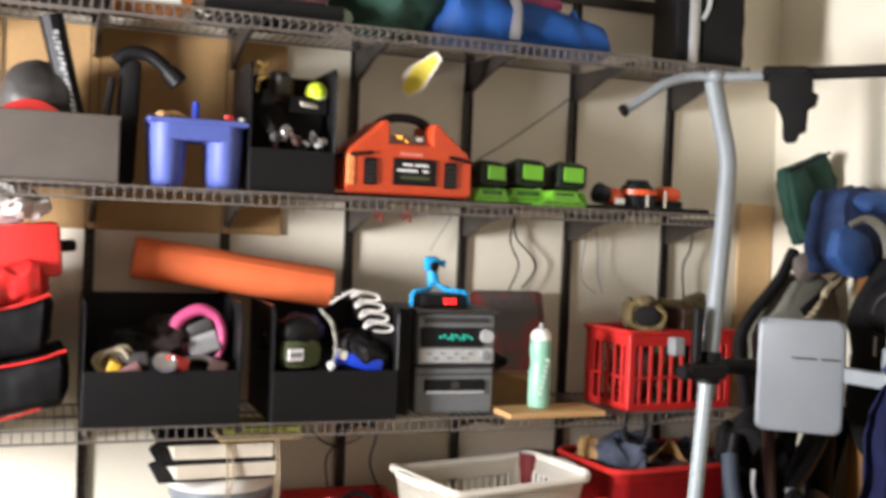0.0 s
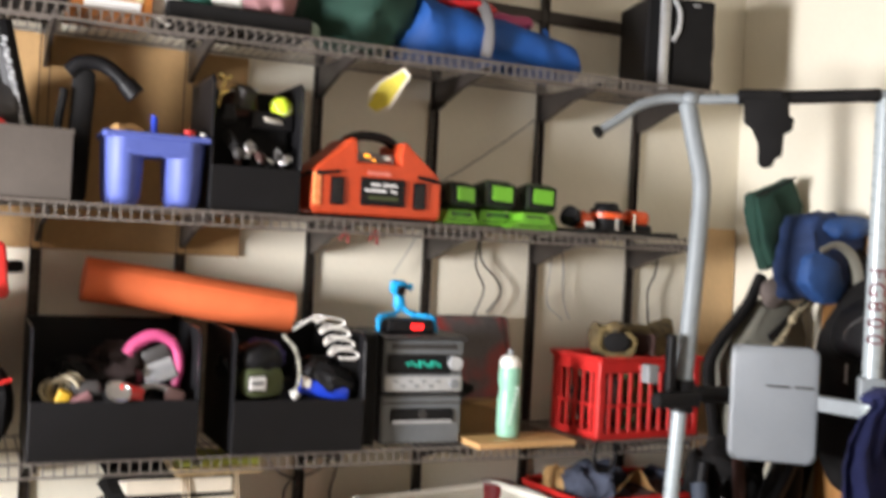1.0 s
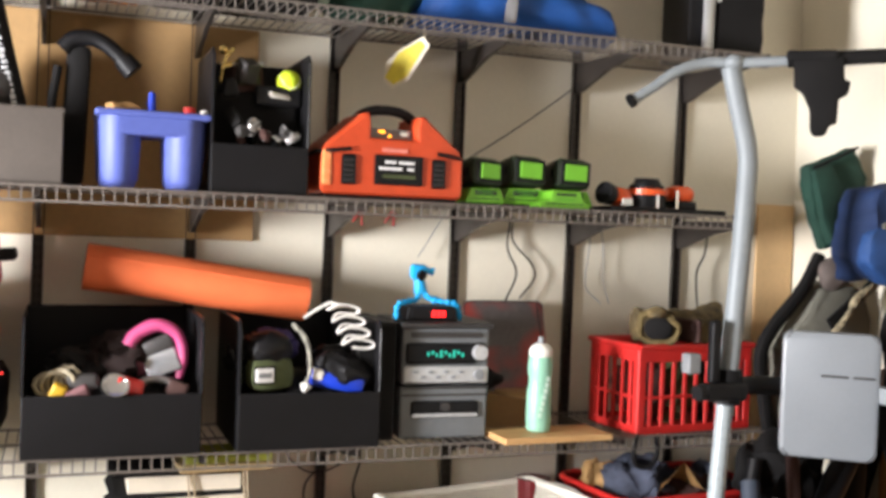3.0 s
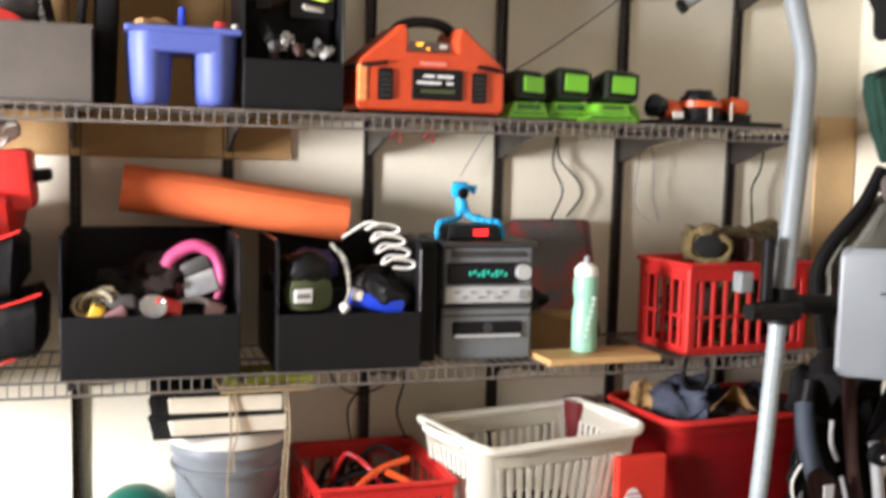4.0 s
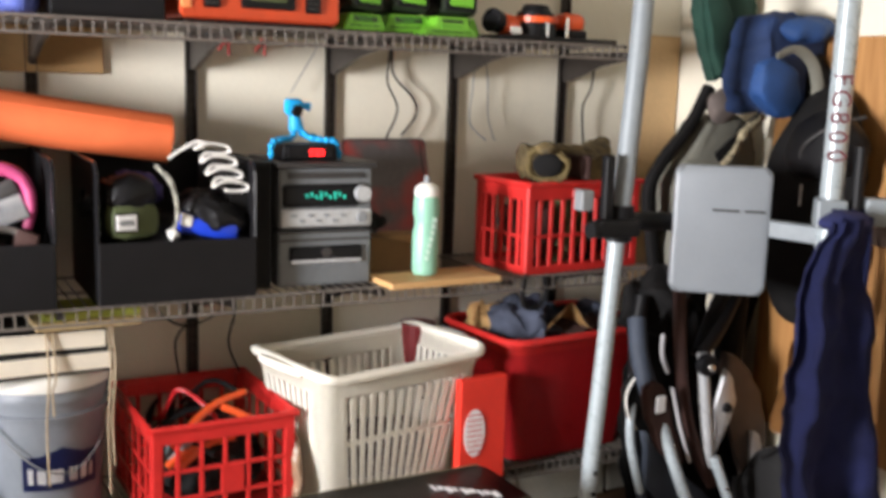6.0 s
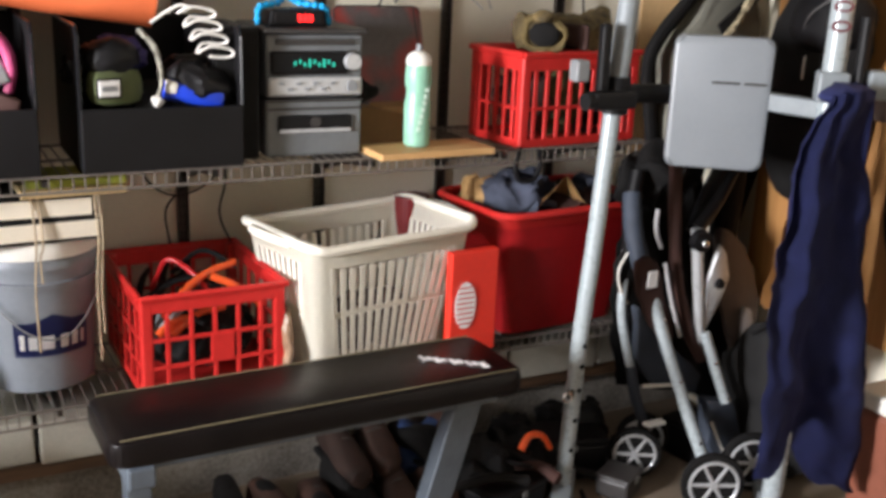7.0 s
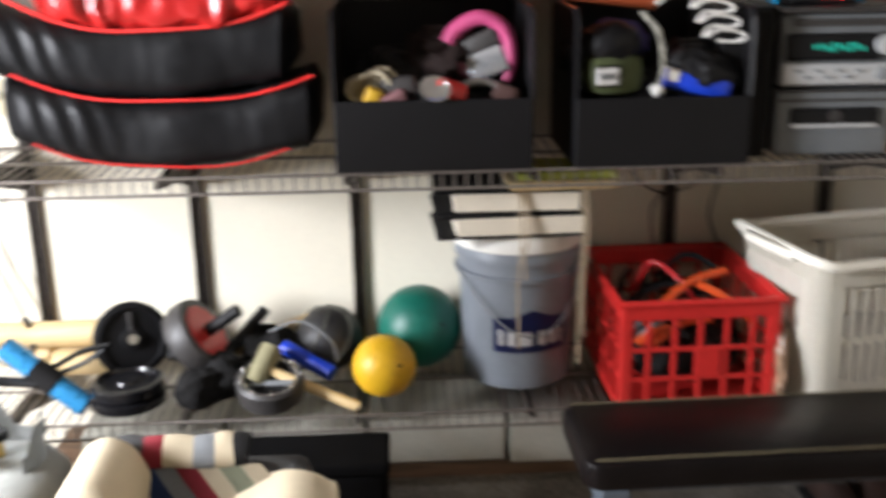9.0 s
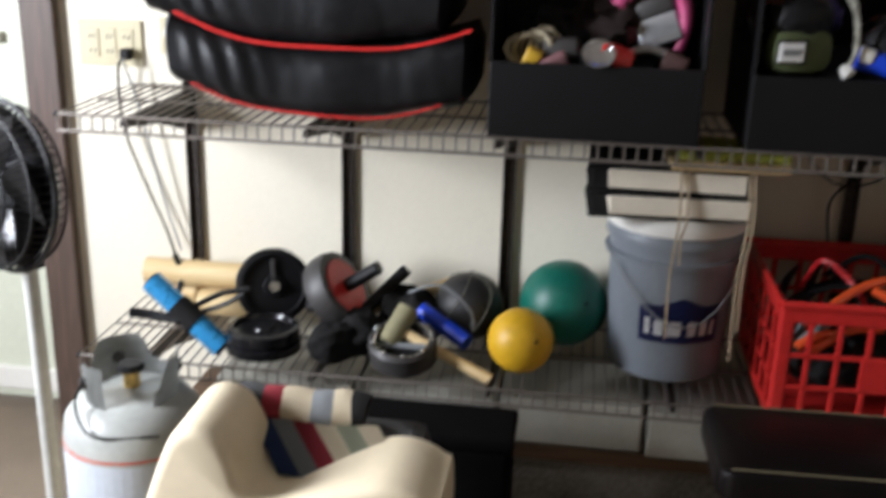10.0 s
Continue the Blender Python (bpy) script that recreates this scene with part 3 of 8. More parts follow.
def power_station():
    t = thing("power_station", (1.70, -0.27, S2), "orange and black portable jump starter power station", "power station", rz=3)
    t.scale = (1.035, 1.0, 0.95)
    body = [(-0.198, 0.012), (-0.188, 0.0), (0.188, 0.0), (0.198, 0.012), (0.196, 0.12), (0.184, 0.14), (0.104, 0.212), (0.086, 0.232), (0.070, 0.232), (0.064, 0.195), (0.066, 0.162), (-0.066, 0.162), (-0.064, 0.195), (-0.070, 0.232), (-0.086, 0.232), (-0.104, 0.212), (-0.184, 0.14), (-0.196, 0.12)]
    bm = B()
    prism(bm, body, 0.17, Matrix.Translation((0, -0.09, 0.012)), 0.007)
    part("body", bm, mat("red_orange_plastic", (0.56, 0.062, 0.016), 0.42, vary=0.14, scale=8), t)
    bm = B()
    tube(bm, [(-0.084, -0.01, 0.225), (-0.068, -0.01, 0.246), (-0.035, -0.01, 0.260), (0, -0.01, 0.263), (0.035, -0.01, 0.260), (0.068, -0.01, 0.246), (0.084, -0.01, 0.225)], 0.0145, 12)
    part("handle", bm, M_BLACK, t, "black rubber carrying handle", smooth=True)
    part("base", boxy((0, 0, 0.008), (0.37, 0.16, 0.016), 0.005), M_BLACK, t)
    part("label_plate", boxy((0.012, -0.093, 0.086), (0.135, 0.006, 0.085), 0.004), M_BLACK, t)
    bm = B()
    for i, (w, z, x) in enumerate(((0.030, 0.108, -0.012), (0.044, 0.108, 0.032), (0.064, 0.090, -0.012), (0.018, 0.090, 0.044))):
        box(bm, (x, -0.097, z), (w, 0.002, 0.0075))
    part("label_print", bm, M_WPRINT, t)
    part("label_strip", boxy((0.012, -0.097, 0.068), (0.090, 0.002, 0.010)), M_OLIVE, t)
    for s in (-1, 1):
        g = part("grille", boxy((s * 0.125, -0.093, 0.082), (0.038, 0.006, 0.085), 0.006), M_BLACK, t)
        for i in range(5):
            part("slat", boxy((s * 0.125, -0.098, 0.052 + 0.014 * i), (0.026, 0.004, 0.004)), M_DKGREY, g)
    part("side_light", boxy((-0.182, -0.088, 0.085), (0.026, 0.012, 0.10), 0.006), mat("amber_plastic", (0.9, 0.28, 0.10), 0.25), t)
    part("control_panel", boxy((0, -0.02, 0.190), (0.135, 0.05, 0.034), 0.008, None), M_GREY, t, "grey sloping control panel")
    bm = B()
    box(bm, (-0.022, -0.0465, 0.198), (0.016, 0.003, 0.007))
    box(bm, (0.0, -0.0465, 0.186), (0.008, 0.003, 0.005))
    part("status_light", bm, M_AMBER, t)
    part("gauge", boxy((0.04, -0.047, 0.194), (0.026, 0.004, 0.016), 0.002), M_CHROME, t)
    for s in (-1, 1):
        bm = B()
        tube(bm, [(s * 0.20, -0.06, 0.13), (s * 0.215, -0.02, 0.12), (s * 0.20, 0.05, 0.135)], 0.006, 6)
        tube(bm, [(s * 0.12, -0.094, 0.14), (s * 0.17, -0.098, 0.132), (s * 0.205, -0.07, 0.128)], 0.006, 6)
        part("cable", bm, M_BLACK, t)
    part("nameplate", boxy((0.0, -0.092, 0.142), (0.07, 0.003, 0.010)), mat("pale_red_print", (0.75, 0.25, 0.2), 0.5), t)


def charger(at, rz):
    t = thing("battery_charger", at, "lime green and black tool battery on its charger", "battery charger", rz, group="battery chargers")
    tilt = pose(0, 0, 0, -6, 3, 4)
    bm = B()
    prism(bm, [(-0.056, 0.006), (0.056, 0.006), (0.054, 0.016), (0.042, 0.044), (-0.042, 0.044), (-0.054, 0.016)], 0.105, Matrix.Translation((0, -0.0525, 0)), 0.003)
    part("base", bm, M_LIME, t)
    part("foot", boxy((0, 0, 0.003), (0.104, 0.10, 0.006), 0.002), M_BLACK, t)
    part("recess", boxy((0, -0.0535, 0.033), (0.062, 0.004, 0.014), 0.0015), M_DKGREEN2, t, "dark recess in the charger front")
    part("slot", boxy((0, -0.053, 0.017), (0.080, 0.004, 0.0025)), M_DKGREEN2, t)
    part("battery", boxy((0, 0.012, 0.082), (0.092, 0.135, 0.070), 0.014, tilt), M_DKGREEN2, t)
    part("battery_top", boxy((0, 0.014, 0.117), (0.066, 0.10, 0.008), 0.003, tilt), M_GREENTOP, t, "dull green battery top")
    part("bezel", boxy((0.004, -0.0565, 0.082), (0.074, 0.006, 0.056), 0.002, tilt), M_BLACK, t)
    part("battery_face", boxy((0.005, -0.060, 0.083), (0.056, 0.006, 0.039), 0.002, tilt), M_LIME, t)
    for i in (-1, 1):
        part("release", boxy((0.0475 * i, -0.01, 0.082), (0.005, 0.045, 0.022), 0.002, tilt), M_BLACK, t)
    bm = B()
    for i in range(2):
        box(bm, (0, -0.056, 0.036 - 0.006 * i), (0.05 - 0.015 * i, 0.002, 0.002))
    part("print", bm, mat("green_print", (0.06, 0.25, 0.02), 0.5), t)
    return t


M_GREENTOP = mat("dull_green_plastic", (0.07, 0.10, 0.045), 0.5, vary=0.3, scale=25)
M_DKGREEN2 = mat("green_black_rubber", (0.014, 0.026, 0.010), 0.55, vary=0.5, scale=30)


def orange_tools():
    t = thing("cordless_light", (2.56, -0.28, S2), "orange and black work light on a black charging base", "work light")
    part("base", boxy((0.02, 0, 0.008), (0.40, 0.15, 0.016), 0.005), M_BLACK, t)
    part("body", rods((-0.02, 0, 0.016), (-0.02, 0, 0.085), 0.062, 0.052, 24), M_BLACK, t, smooth=True)
    part("cap", rods((-0.02, 0, 0.085), (-0.02, 0, 0.105), 0.045, 0.036, 24), M_BLACK, t, smooth=True)
    part("band", rods((-0.02, 0, 0.055), (-0.02, 0, 0.072), 0.066, 0.066, 24), M_ORANGE, t)
    part("chrome_strip", boxy((-0.02, -0.061, 0.04), (0.010, 0.008, 0.05)), M_CHROME, t)
    bm = ball(B(), (-0.125, -0.01, 0.045), 0.04, (1.1, 0.9, 0.75))
    part("lamp_head", bm, M_ORANGE, t, smooth=True)
    part("lens", rods((-0.155, -0.02, 0.05), (-0.185, -0.03, 0.055), 0.03, 0.034, 20), M_BLACK, t)
    part("clip", boxy((-0.115, -0.05, 0.03), (0.035, 0.008, 0.02), 0.003), M_WHITE, t)
    part("grip", boxy((0.095, 0.0, 0.062), (0.085, 0.07, 0.052), 0.022), M_ORANGE, t, smooth=True)
    part("grip_base", boxy((0.10, 0.0, 0.028), (0.075, 0.075, 0.026), 0.006), M_BLACK, t)
    part("grip_trim", boxy((0.065, -0.034, 0.045), (0.008, 0.01, 0.055)), M_CHROME, t)


def hang_tag():
    t = thing("paper_tag", (1.785, -0.24, 2.10), "yellow and white paper tag hanging from the shelf", "tag", rz=-32, ry=14)
    out = [(-0.045, -0.15), (-0.018, -0.165), (0.022, -0.13), (0.055, -0.02), (0.03, -0.002), (-0.03, -0.06), (-0.055, -0.10)]
    part("card", prism(B(), out, 0.002), M_PAPER, t)
    out2 = [(-0.046, -0.140), (-0.016, -0.153), (0.016, -0.122), (0.044, -0.025), (0.026, -0.014), (-0.028, -0.066)]
    part("print", prism(B(), out2, 0.001, Matrix.Translation((0, -0.0015, 0))), mat("tag_yellow", (0.72, 0.60, 0.06), 0.6), t, "yellow printed face")
    part("string", rods((0.035, 0, -0.005), (0.03, 0, 0.012), 0.0012), M_STRING, t)


grey_bin()
blue_caddy()
ball_bin()
power_station()
c0 = charger((1.985, -0.27, S2), 4)
c0.scale = (1.1, 1.1, 1.1)
for cx, cy, cr in ((2.128, -0.25, -8), (2.278, -0.25, -12)):
    copy_thing(c0, pose(cx, cy, S2, 0, 0, cr) @ Matrix.Diagonal((1.1, 1.1, 1.1, 1)))
sp = thing("spare_charger", (2.215, -0.34, S2), "lime green charger lying in front of the others", "battery charger")
bm = B()
prism(bm, [(-0.080, 0.0), (0.080, 0.0), (0.078, 0.014), (0.058, 0.026), (0.050, 0.052), (-0.040, 0.052), (-0.046, 0.026), (-0.076, 0.016)], 0.07, Matrix.Translation((0, -0.035, 0)), 0.004)
part("case", bm, M_LIME, sp)
part("recess", boxy((0.004, -0.0355, 0.040), (0.062, 0.004, 0.008), 0.0015), M_DKGREEN2, sp, "dark recess in the front")
part("foot_strip", boxy((0, -0.0355, 0.013), (0.120, 0.004, 0.003)), M_DKGREEN2, sp)
part("print", boxy((0.0, -0.036, 0.026), (0.06, 0.003, 0.008)), mat("green_print_b", (0.10, 0.32, 0.02), 0.5), sp)
orange_tools()
hang_tag()


# ---- top shelf ----
def box_thing(name, at, s, m, label, cat, bevel=0.004, rz=0.0):
    t = tagged(part(name, boxy((0, 0, s[2] / 2), s, bevel), m), label, cat)
    t.matrix_world = pose(*at, 0, 0, rz)
    return t


box_thing("dark_case", (0.68, -0.22, S1), (0.31, 0.30, 0.22), M_BLACKM, "black hard case on the top shelf", "case", 0.01)
gp = thing("game_box", (0.945, -0.24, S1), "orange and cream printed cardboard box", "box")
part("carton", boxy((0, 0, 0.08), (0.20, 0.26, 0.16), 0.003), mat("orange_card", (0.38, 0.13, 0.02), 0.6, vary=0.3, scale=20), gp)
bm = B()
for r_ in range(4):
    for c_ in range(6):
        box(bm, (-0.07 + 0.027 * c_ + 0.004 * r_, -0.132, 0.045 + 0.032 * r_), (0.020, 0.003, 0.020 + 0.006 * ((c_ + r_) % 2)), 0.002)
part("print", bm, mat("cream_print", (0.60, 0.50, 0.26), 0.6, vary=0.3, scale=40), gp, "cream and yellow printed panels")
part("strip", boxy((0.0, -0.132, 0.018), (0.14, 0.003, 0.022)), M_WPRINT, gp)
for i, (x, z, s, m, lab) in enumerate(((1.09, 0.0, (0.055, 0.05, 0.05), M_WHITE, "crumpled white cloth"), (1.17, 0.045, (0.06, 0.06, 0.045), mat("teal_cloth", (0.025, 0.13, 0.10), 0.9), "teal cloth in a heap"), (1.24, 0.05, (0.07, 0.06, 0.05), M_WHITE, "pale folded cloth in a heap"), (1.36, 0.05, (0.10, 0.07, 0.06), mat("dusty_pink_cloth", (0.30, 0.15, 0.155), 0.9, vary=0.2), "dusty pink cloth in a heap"), (1.41, 0.035, (0.03, 0.03, 0.03), mat("teal_b", (0.03, 0.16, 0.12), 0.9), "small teal cloth bundle"), (1.49, 0.01, (0.035, 0.03, 0.025), mat("sage_cloth", (0.25, 0.32, 0.26), 0.9), "sage green cloth bundle"))):
    heap("folded_cloth", (x, -0.30, S1 + z), s, m, lab + " on the top shelf", "cloth", i + 3.0, 0.010, 16)
box_thing("black_tray", (1.28, -0.24, S1), (0.40, 0.26, 0.055), M_BLACKM, "low black tray under cloths", "tray", 0.008)
gs = thing("green_sack", (1.67, -0.20, S1), "dark green nylon sack with a drawstring", "sack")
part("sack_body", crumple(lump((0, 0, 0.165), (0.195, 0.16, 0.165), 0.035, 8, 11.0, 48, 30), 0.012, 28, 3), M_DKGREEN, gs, smooth=True)
part("gathered_neck", lump((0.10, -0.08, 0.30), (0.07, 0.05, 0.04), 0.02, 24, 5), M_DKGREEN, gs, smooth=True)
bm = B()
tube(bm, [(0.02, -0.165, 0.30), (0.04, -0.18, 0.22), (0.03, -0.175, 0.14)], 0.004, 6)
part("drawstring", bm, M_BLACK, gs)


def duffel():
    t = thing("blue_duffel_bag", (2.10, -0.22, S1), "bright blue nylon duffel bag with grey straps", "bag")
    bm = B()
    rings = []
    n = 22
    for i in range(25):
        u = i / 24
        x = -0.31 + 0.62 * u
        h = 0.20 * (1 - 0.52 * u) * (min(1, 8 * u + 0.25) * min(1, 8 * (1 - u) + 0.3)) ** 0.5
        w = 0.14 * (min(1, 8 * u + 0.3) * min(1, 8 * (1 - u) + 0.3)) ** 0.5
        rings.append([bm.verts.new((x, w * math.copysign(abs(math.cos(a)) ** 0.7, math.cos(a)), h / 2 + h / 2 * math.copysign(abs(math.sin(a)) ** 0.8, math.sin(a)))) for a in [2 * math.pi * j / n for j in range(n)]])
    for a, b in zip(rings, rings[1:]):
        for j in range(n):
            bm.faces.new((a[j], a[(j + 1) % n], b[(j + 1) % n], b[j]))
    bm.faces.new(rings[0][::-1])
    bm.faces.new(rings[-1])
    crumple(bm, 0.018, 13, 4.0)
    for v in bm.verts:
        v.co.z = max(v.co.z, 0.0)
    part("bag_body", bm, M_BRBLUE, t, smooth=True)
    for x, h in ((-0.075, 0.16),):
        bm = B()
        tube(bm, [(x, -0.146, 0.015), (x, -0.158, h * 0.45), (x + 0.004, -0.135, h * 0.85), (x + 0.008, -0.07, h + 0.035), (x + 0.01, 0.02, h + 0.04)], 0.005, 8, flat=3.6)
        part("strap", bm, mat("grey_webbing", (0.13, 0.125, 0.125), 0.85, fine=300), t)
    part("tie", lump((0.15, -0.10, 0.11), (0.012, 0.02, 0.03), 0.006, 30, 3, 14, 10), M_BRBLUE, t, smooth=True)
    part("red_content", lump((-0.09, -0.02, 0.185), (0.11, 0.07, 0.03), 0.015, 16, 2), M_DKRED, t, smooth=True)
    part("pink_content", lump((0.05, -0.04, 0.155), (0.09, 0.05, 0.025), 0.012, 16, 5), M_PINK, t, smooth=True)
    part("orange_trim", lump((0.25, 0.0, 0.10), (0.05, 0.05, 0.014), 0.01, 16, 6), M_TANCLOTH, t, smooth=True)
    part("black_content", lump((-0.16, 0.0, 0.22), (0.10, 0.06, 0.035), 0.02, 16, 8), M_BLACKM, t, smooth=True)


def loudspeaker():
    t = thing("loudspeaker", (2.79, -0.22, S1), "black loudspeaker with a silver front column", "loudspeaker", rz=-14)
    part("cabinet", boxy((0, 0.02, 0.155), (0.23, 0.26, 0.31), 0.008), M_BLACK, t)
    bm = B()
    out = [(-0.025, 0.006), (0.112, 0.006), (0.118, 0.05), (0.114, 0.10), (0.118, 0.16), (0.114, 0.22), (0.116, 0.30), (-0.025, 0.302)]
    part("grille", prism(bm, out, 0.014, Matrix.Translation((0, -0.124, 0))), M_BLACKM, t)
    bm = B()
    tube(bm, [(-0.055, -0.118, 0.0), (-0.055, -0.121, 0.15), (-0.055, -0.118, 0.31)], 0.03, 12, flat=0.5)
    part("silver_column", bm, M_SILVER, t, "silver rounded column", smooth=True)
    bm = B()
    tube(bm, [(-0.03, -0.126, 0.16), (-0.012, -0.128, 0.20), (-0.01, -0.128, 0.26), (-0.03, -0.126, 0.30)], 0.008, 8)
    part("silver_trim", bm, M_SILVER, t, smooth=True)
    part("badge", boxy((0.05, -0.127, 0.285), (0.025, 0.003, 0.006)), M_SILVER, t)


duffel()
loudspeaker()


# ---- lower shelf ----
def long_bag():
    t = thing("sports_bag", (0.42, -0.23, S3), "black padded sports bag with red piping", "bag")
    n = 40

    def lobe(z0, z1, sag, x0, x1, seed, m, name, label="", tuck=0.0):
        """One padded layer: flat front, soft corners, creased towards its near end."""
        bm = B()
        rings = []
        for i in range(61):
            u = i / 60
            x = x0 + (x1 - x0) * u
            s = sag * (4 * u * (1 - u))
            e = (min(1, 12 * u + 0.50) * min(1, 14 * (1 - u) + 0.6))
            za, zb = z0 - s + tuck * (1 - u) ** 3, z1 - s * 0.9 + tuck * (1 - u) ** 3
            h, c = (zb - za) * e, (za + zb) / 2
            ring = []
            for j in range(n):
                a = 2 * math.pi * j / n
                y = 0.165 * e * math.copysign(abs(math.cos(a)) ** 0.22, math.cos(a))
                z = c + h / 2 * math.copysign(abs(math.sin(a)) ** 0.5, math.sin(a))
                if y < 0:
                    pull = math.exp(-((u - 0.22) / 0.13) ** 2)
                    y += 0.0055 * pull * math.sin(78 * u + 5 * math.sin(a) + seed) * math.cos(a) ** 2
                    y -= 0.012 * math.cos(a) ** 4
                ring.append(bm.verts.new((x, y, z)))
            rings.append(ring)
        for a, b in zip(rings, rings[1:]):
            for j in range(n):
                bm.faces.new((a[j], a[(j + 1) % n], b[(j + 1) % n], b[j]))
        bm.faces.new(rings[0][::-1])
        bm.faces.new(rings[-1])
        crumple(bm, 0.008, 9, seed)
        crumple(bm, 0.0025, 34, seed + 3)
        for v in bm.verts:
            v.co.z = max(v.co.z, 0.002)
        return part(name, bm, m, t, label, smooth=True)

    lobe(0.055, 0.205, 0.05, -0.335, 0.335, 1.0, M_BAG, "lower_body", tuck=0.03)
    lobe(0.205, 0.355, 0.045, -0.385, 0.29, 5.0, M_BAG, "upper_body", tuck=0.03)
    lining = lobe(0.345, 0.455, 0.05, -0.24, 0.28, 9.0, M_SHEEN, "red_lining", "shiny red lining in loose folds")
    for v in lining.data.vertices:
        q = Vector(v.co) * 17
        v.co.z += 0.016 * (0.5 - 2 * abs(noise.noise(q)))
        v.co.y += 0.012 * noise.noise(q * 1.7)
    for z, s, r, x0, x1, tuck in ((0.205, 0.05, 0.0034, -0.325, 0.33, 0.03), (0.066, 0.05, 0.0022, -0.300, 0.315, 0.03), (0.355, 0.055, 0.0045, -0.30, 0.285, 0.02)):
        bm = B()
        tube(bm, [(x0 + (x1 - x0) * u, -0.170 + 0.014 * (2 * u - 1) ** 2, z - s * 4 * u * (1 - u) + tuck * (1 - u) ** 3 + 0.004 * math.sin(11 * u + 40 * z)) for u in (0, 0.1, 0.2, 0.3, 0.4, 0.5, 0.6, 0.7, 0.8, 0.9, 1)], r, 8)
        part("piping", bm, M_RED, t, "red piping")
    rb = thing("red_case", (0.615, -0.27, S3 + 0.40), "bright red soft case on top of the bag", "case", ry=-5)
    bm = box(B(), (0, 0, 0.065), (0.24, 0.20, 0.145), 0.016)
    part("case_body", bm, M_RED, rb, smooth=True)
    part("black_strap", boxy((0.135, 0.0, 0.07), (0.05, 0.10, 0.03), 0.008), M_BLACKM, rb)
    pb = heap("plastic_bag", (0.56, -0.27, S3 + 0.545), (0.13, 0.09, 0.045), mat("clear_film", (0.55, 0.53, 0.5), 0.2, vary=0.25, scale=25, bump=0.6), "crumpled clear plastic bag on the red case", "plastic bag", 7, 0.03, 20)


M_SHEEN = mat("red_satin", (0.38, 0.012, 0.011), 0.32, vary=0.25, scale=9, bump=0.3)
M_BAG = mat("black_nylon", (0.0050, 0.0050, 0.0056), 0.46, spec=0.20, vary=0.4, scale=8, fine=120, bump=0.3)
long_bag()
open_bin("storage_bin", (0.79, -0.405, S3), 0.42, 0.36, 0.335, 0.152, M_BLACK, "black plastic open-front bin heaped with small gear")
open_bin("storage_bin", (1.30, -0.405, S3), 0.375, 0.36, 0.33, 0.147, M_BLACK, "black plastic open-front bin of straps and cords")
for i, (x, y, s) in enumerate(((1.0, -0.22, (0.19, 0.15, 0.085)), (1.485, -0.22, (0.165, 0.15, 0.085)))):
    heap("gear_jumble", (x, y, S3 + 0.008), s, M_BLACKM, "dark jumble of gear filling the bin", "gear heap", 20 + i, 0.03, 18)


def goggles():
    t = thing("swim_mask", (1.115, -0.30, S3 + 0.165), "pink padded swim mask with silver visor", "mask", rz=-10)
    bm = B()
    arc = smooth_line([(-0.078, -0.004, 0.092), (-0.058, 0, 0.122), (-0.008, 0, 0.146), (0.042, 0, 0.122), (0.058, 0, 0.065), (0.048, 0, 0.010)], 4)
    tube(bm, arc, (0.020, 0.012), 14, smooth=False)
    part("frame", creases(bm, 0.0015, 60, 1), M_PINK, t, smooth=True)
    part("skirt", lump((-0.052, 0.004, 0.045), (0.024, 0.014, 0.045), 0.006, 20, 2, 24, 16), mat("deep_pink_rubber", (0.16, 0.03, 0.055), 0.45, vary=0.2), t, "deep pink rubber skirt", smooth=True)
    part("visor", box(B(), (0, 0, 0), (0.088, 0.014, 0.060), 0.006, pose(0.006, -0.008, 0.048, -12, -22, 0), 3), mat("silver_visor", (0.6, 0.62, 0.66), 0.16, 0.8), t, smooth=True)
    part("nose_pad", box(B(), (0, 0, 0), (0.080, 0.02, 0.040), 0.009, pose(-0.006, 0.0, 0.094, 0, -25, 0), 3), M_DKGREY, t, "dark grey padded brow", smooth=True)


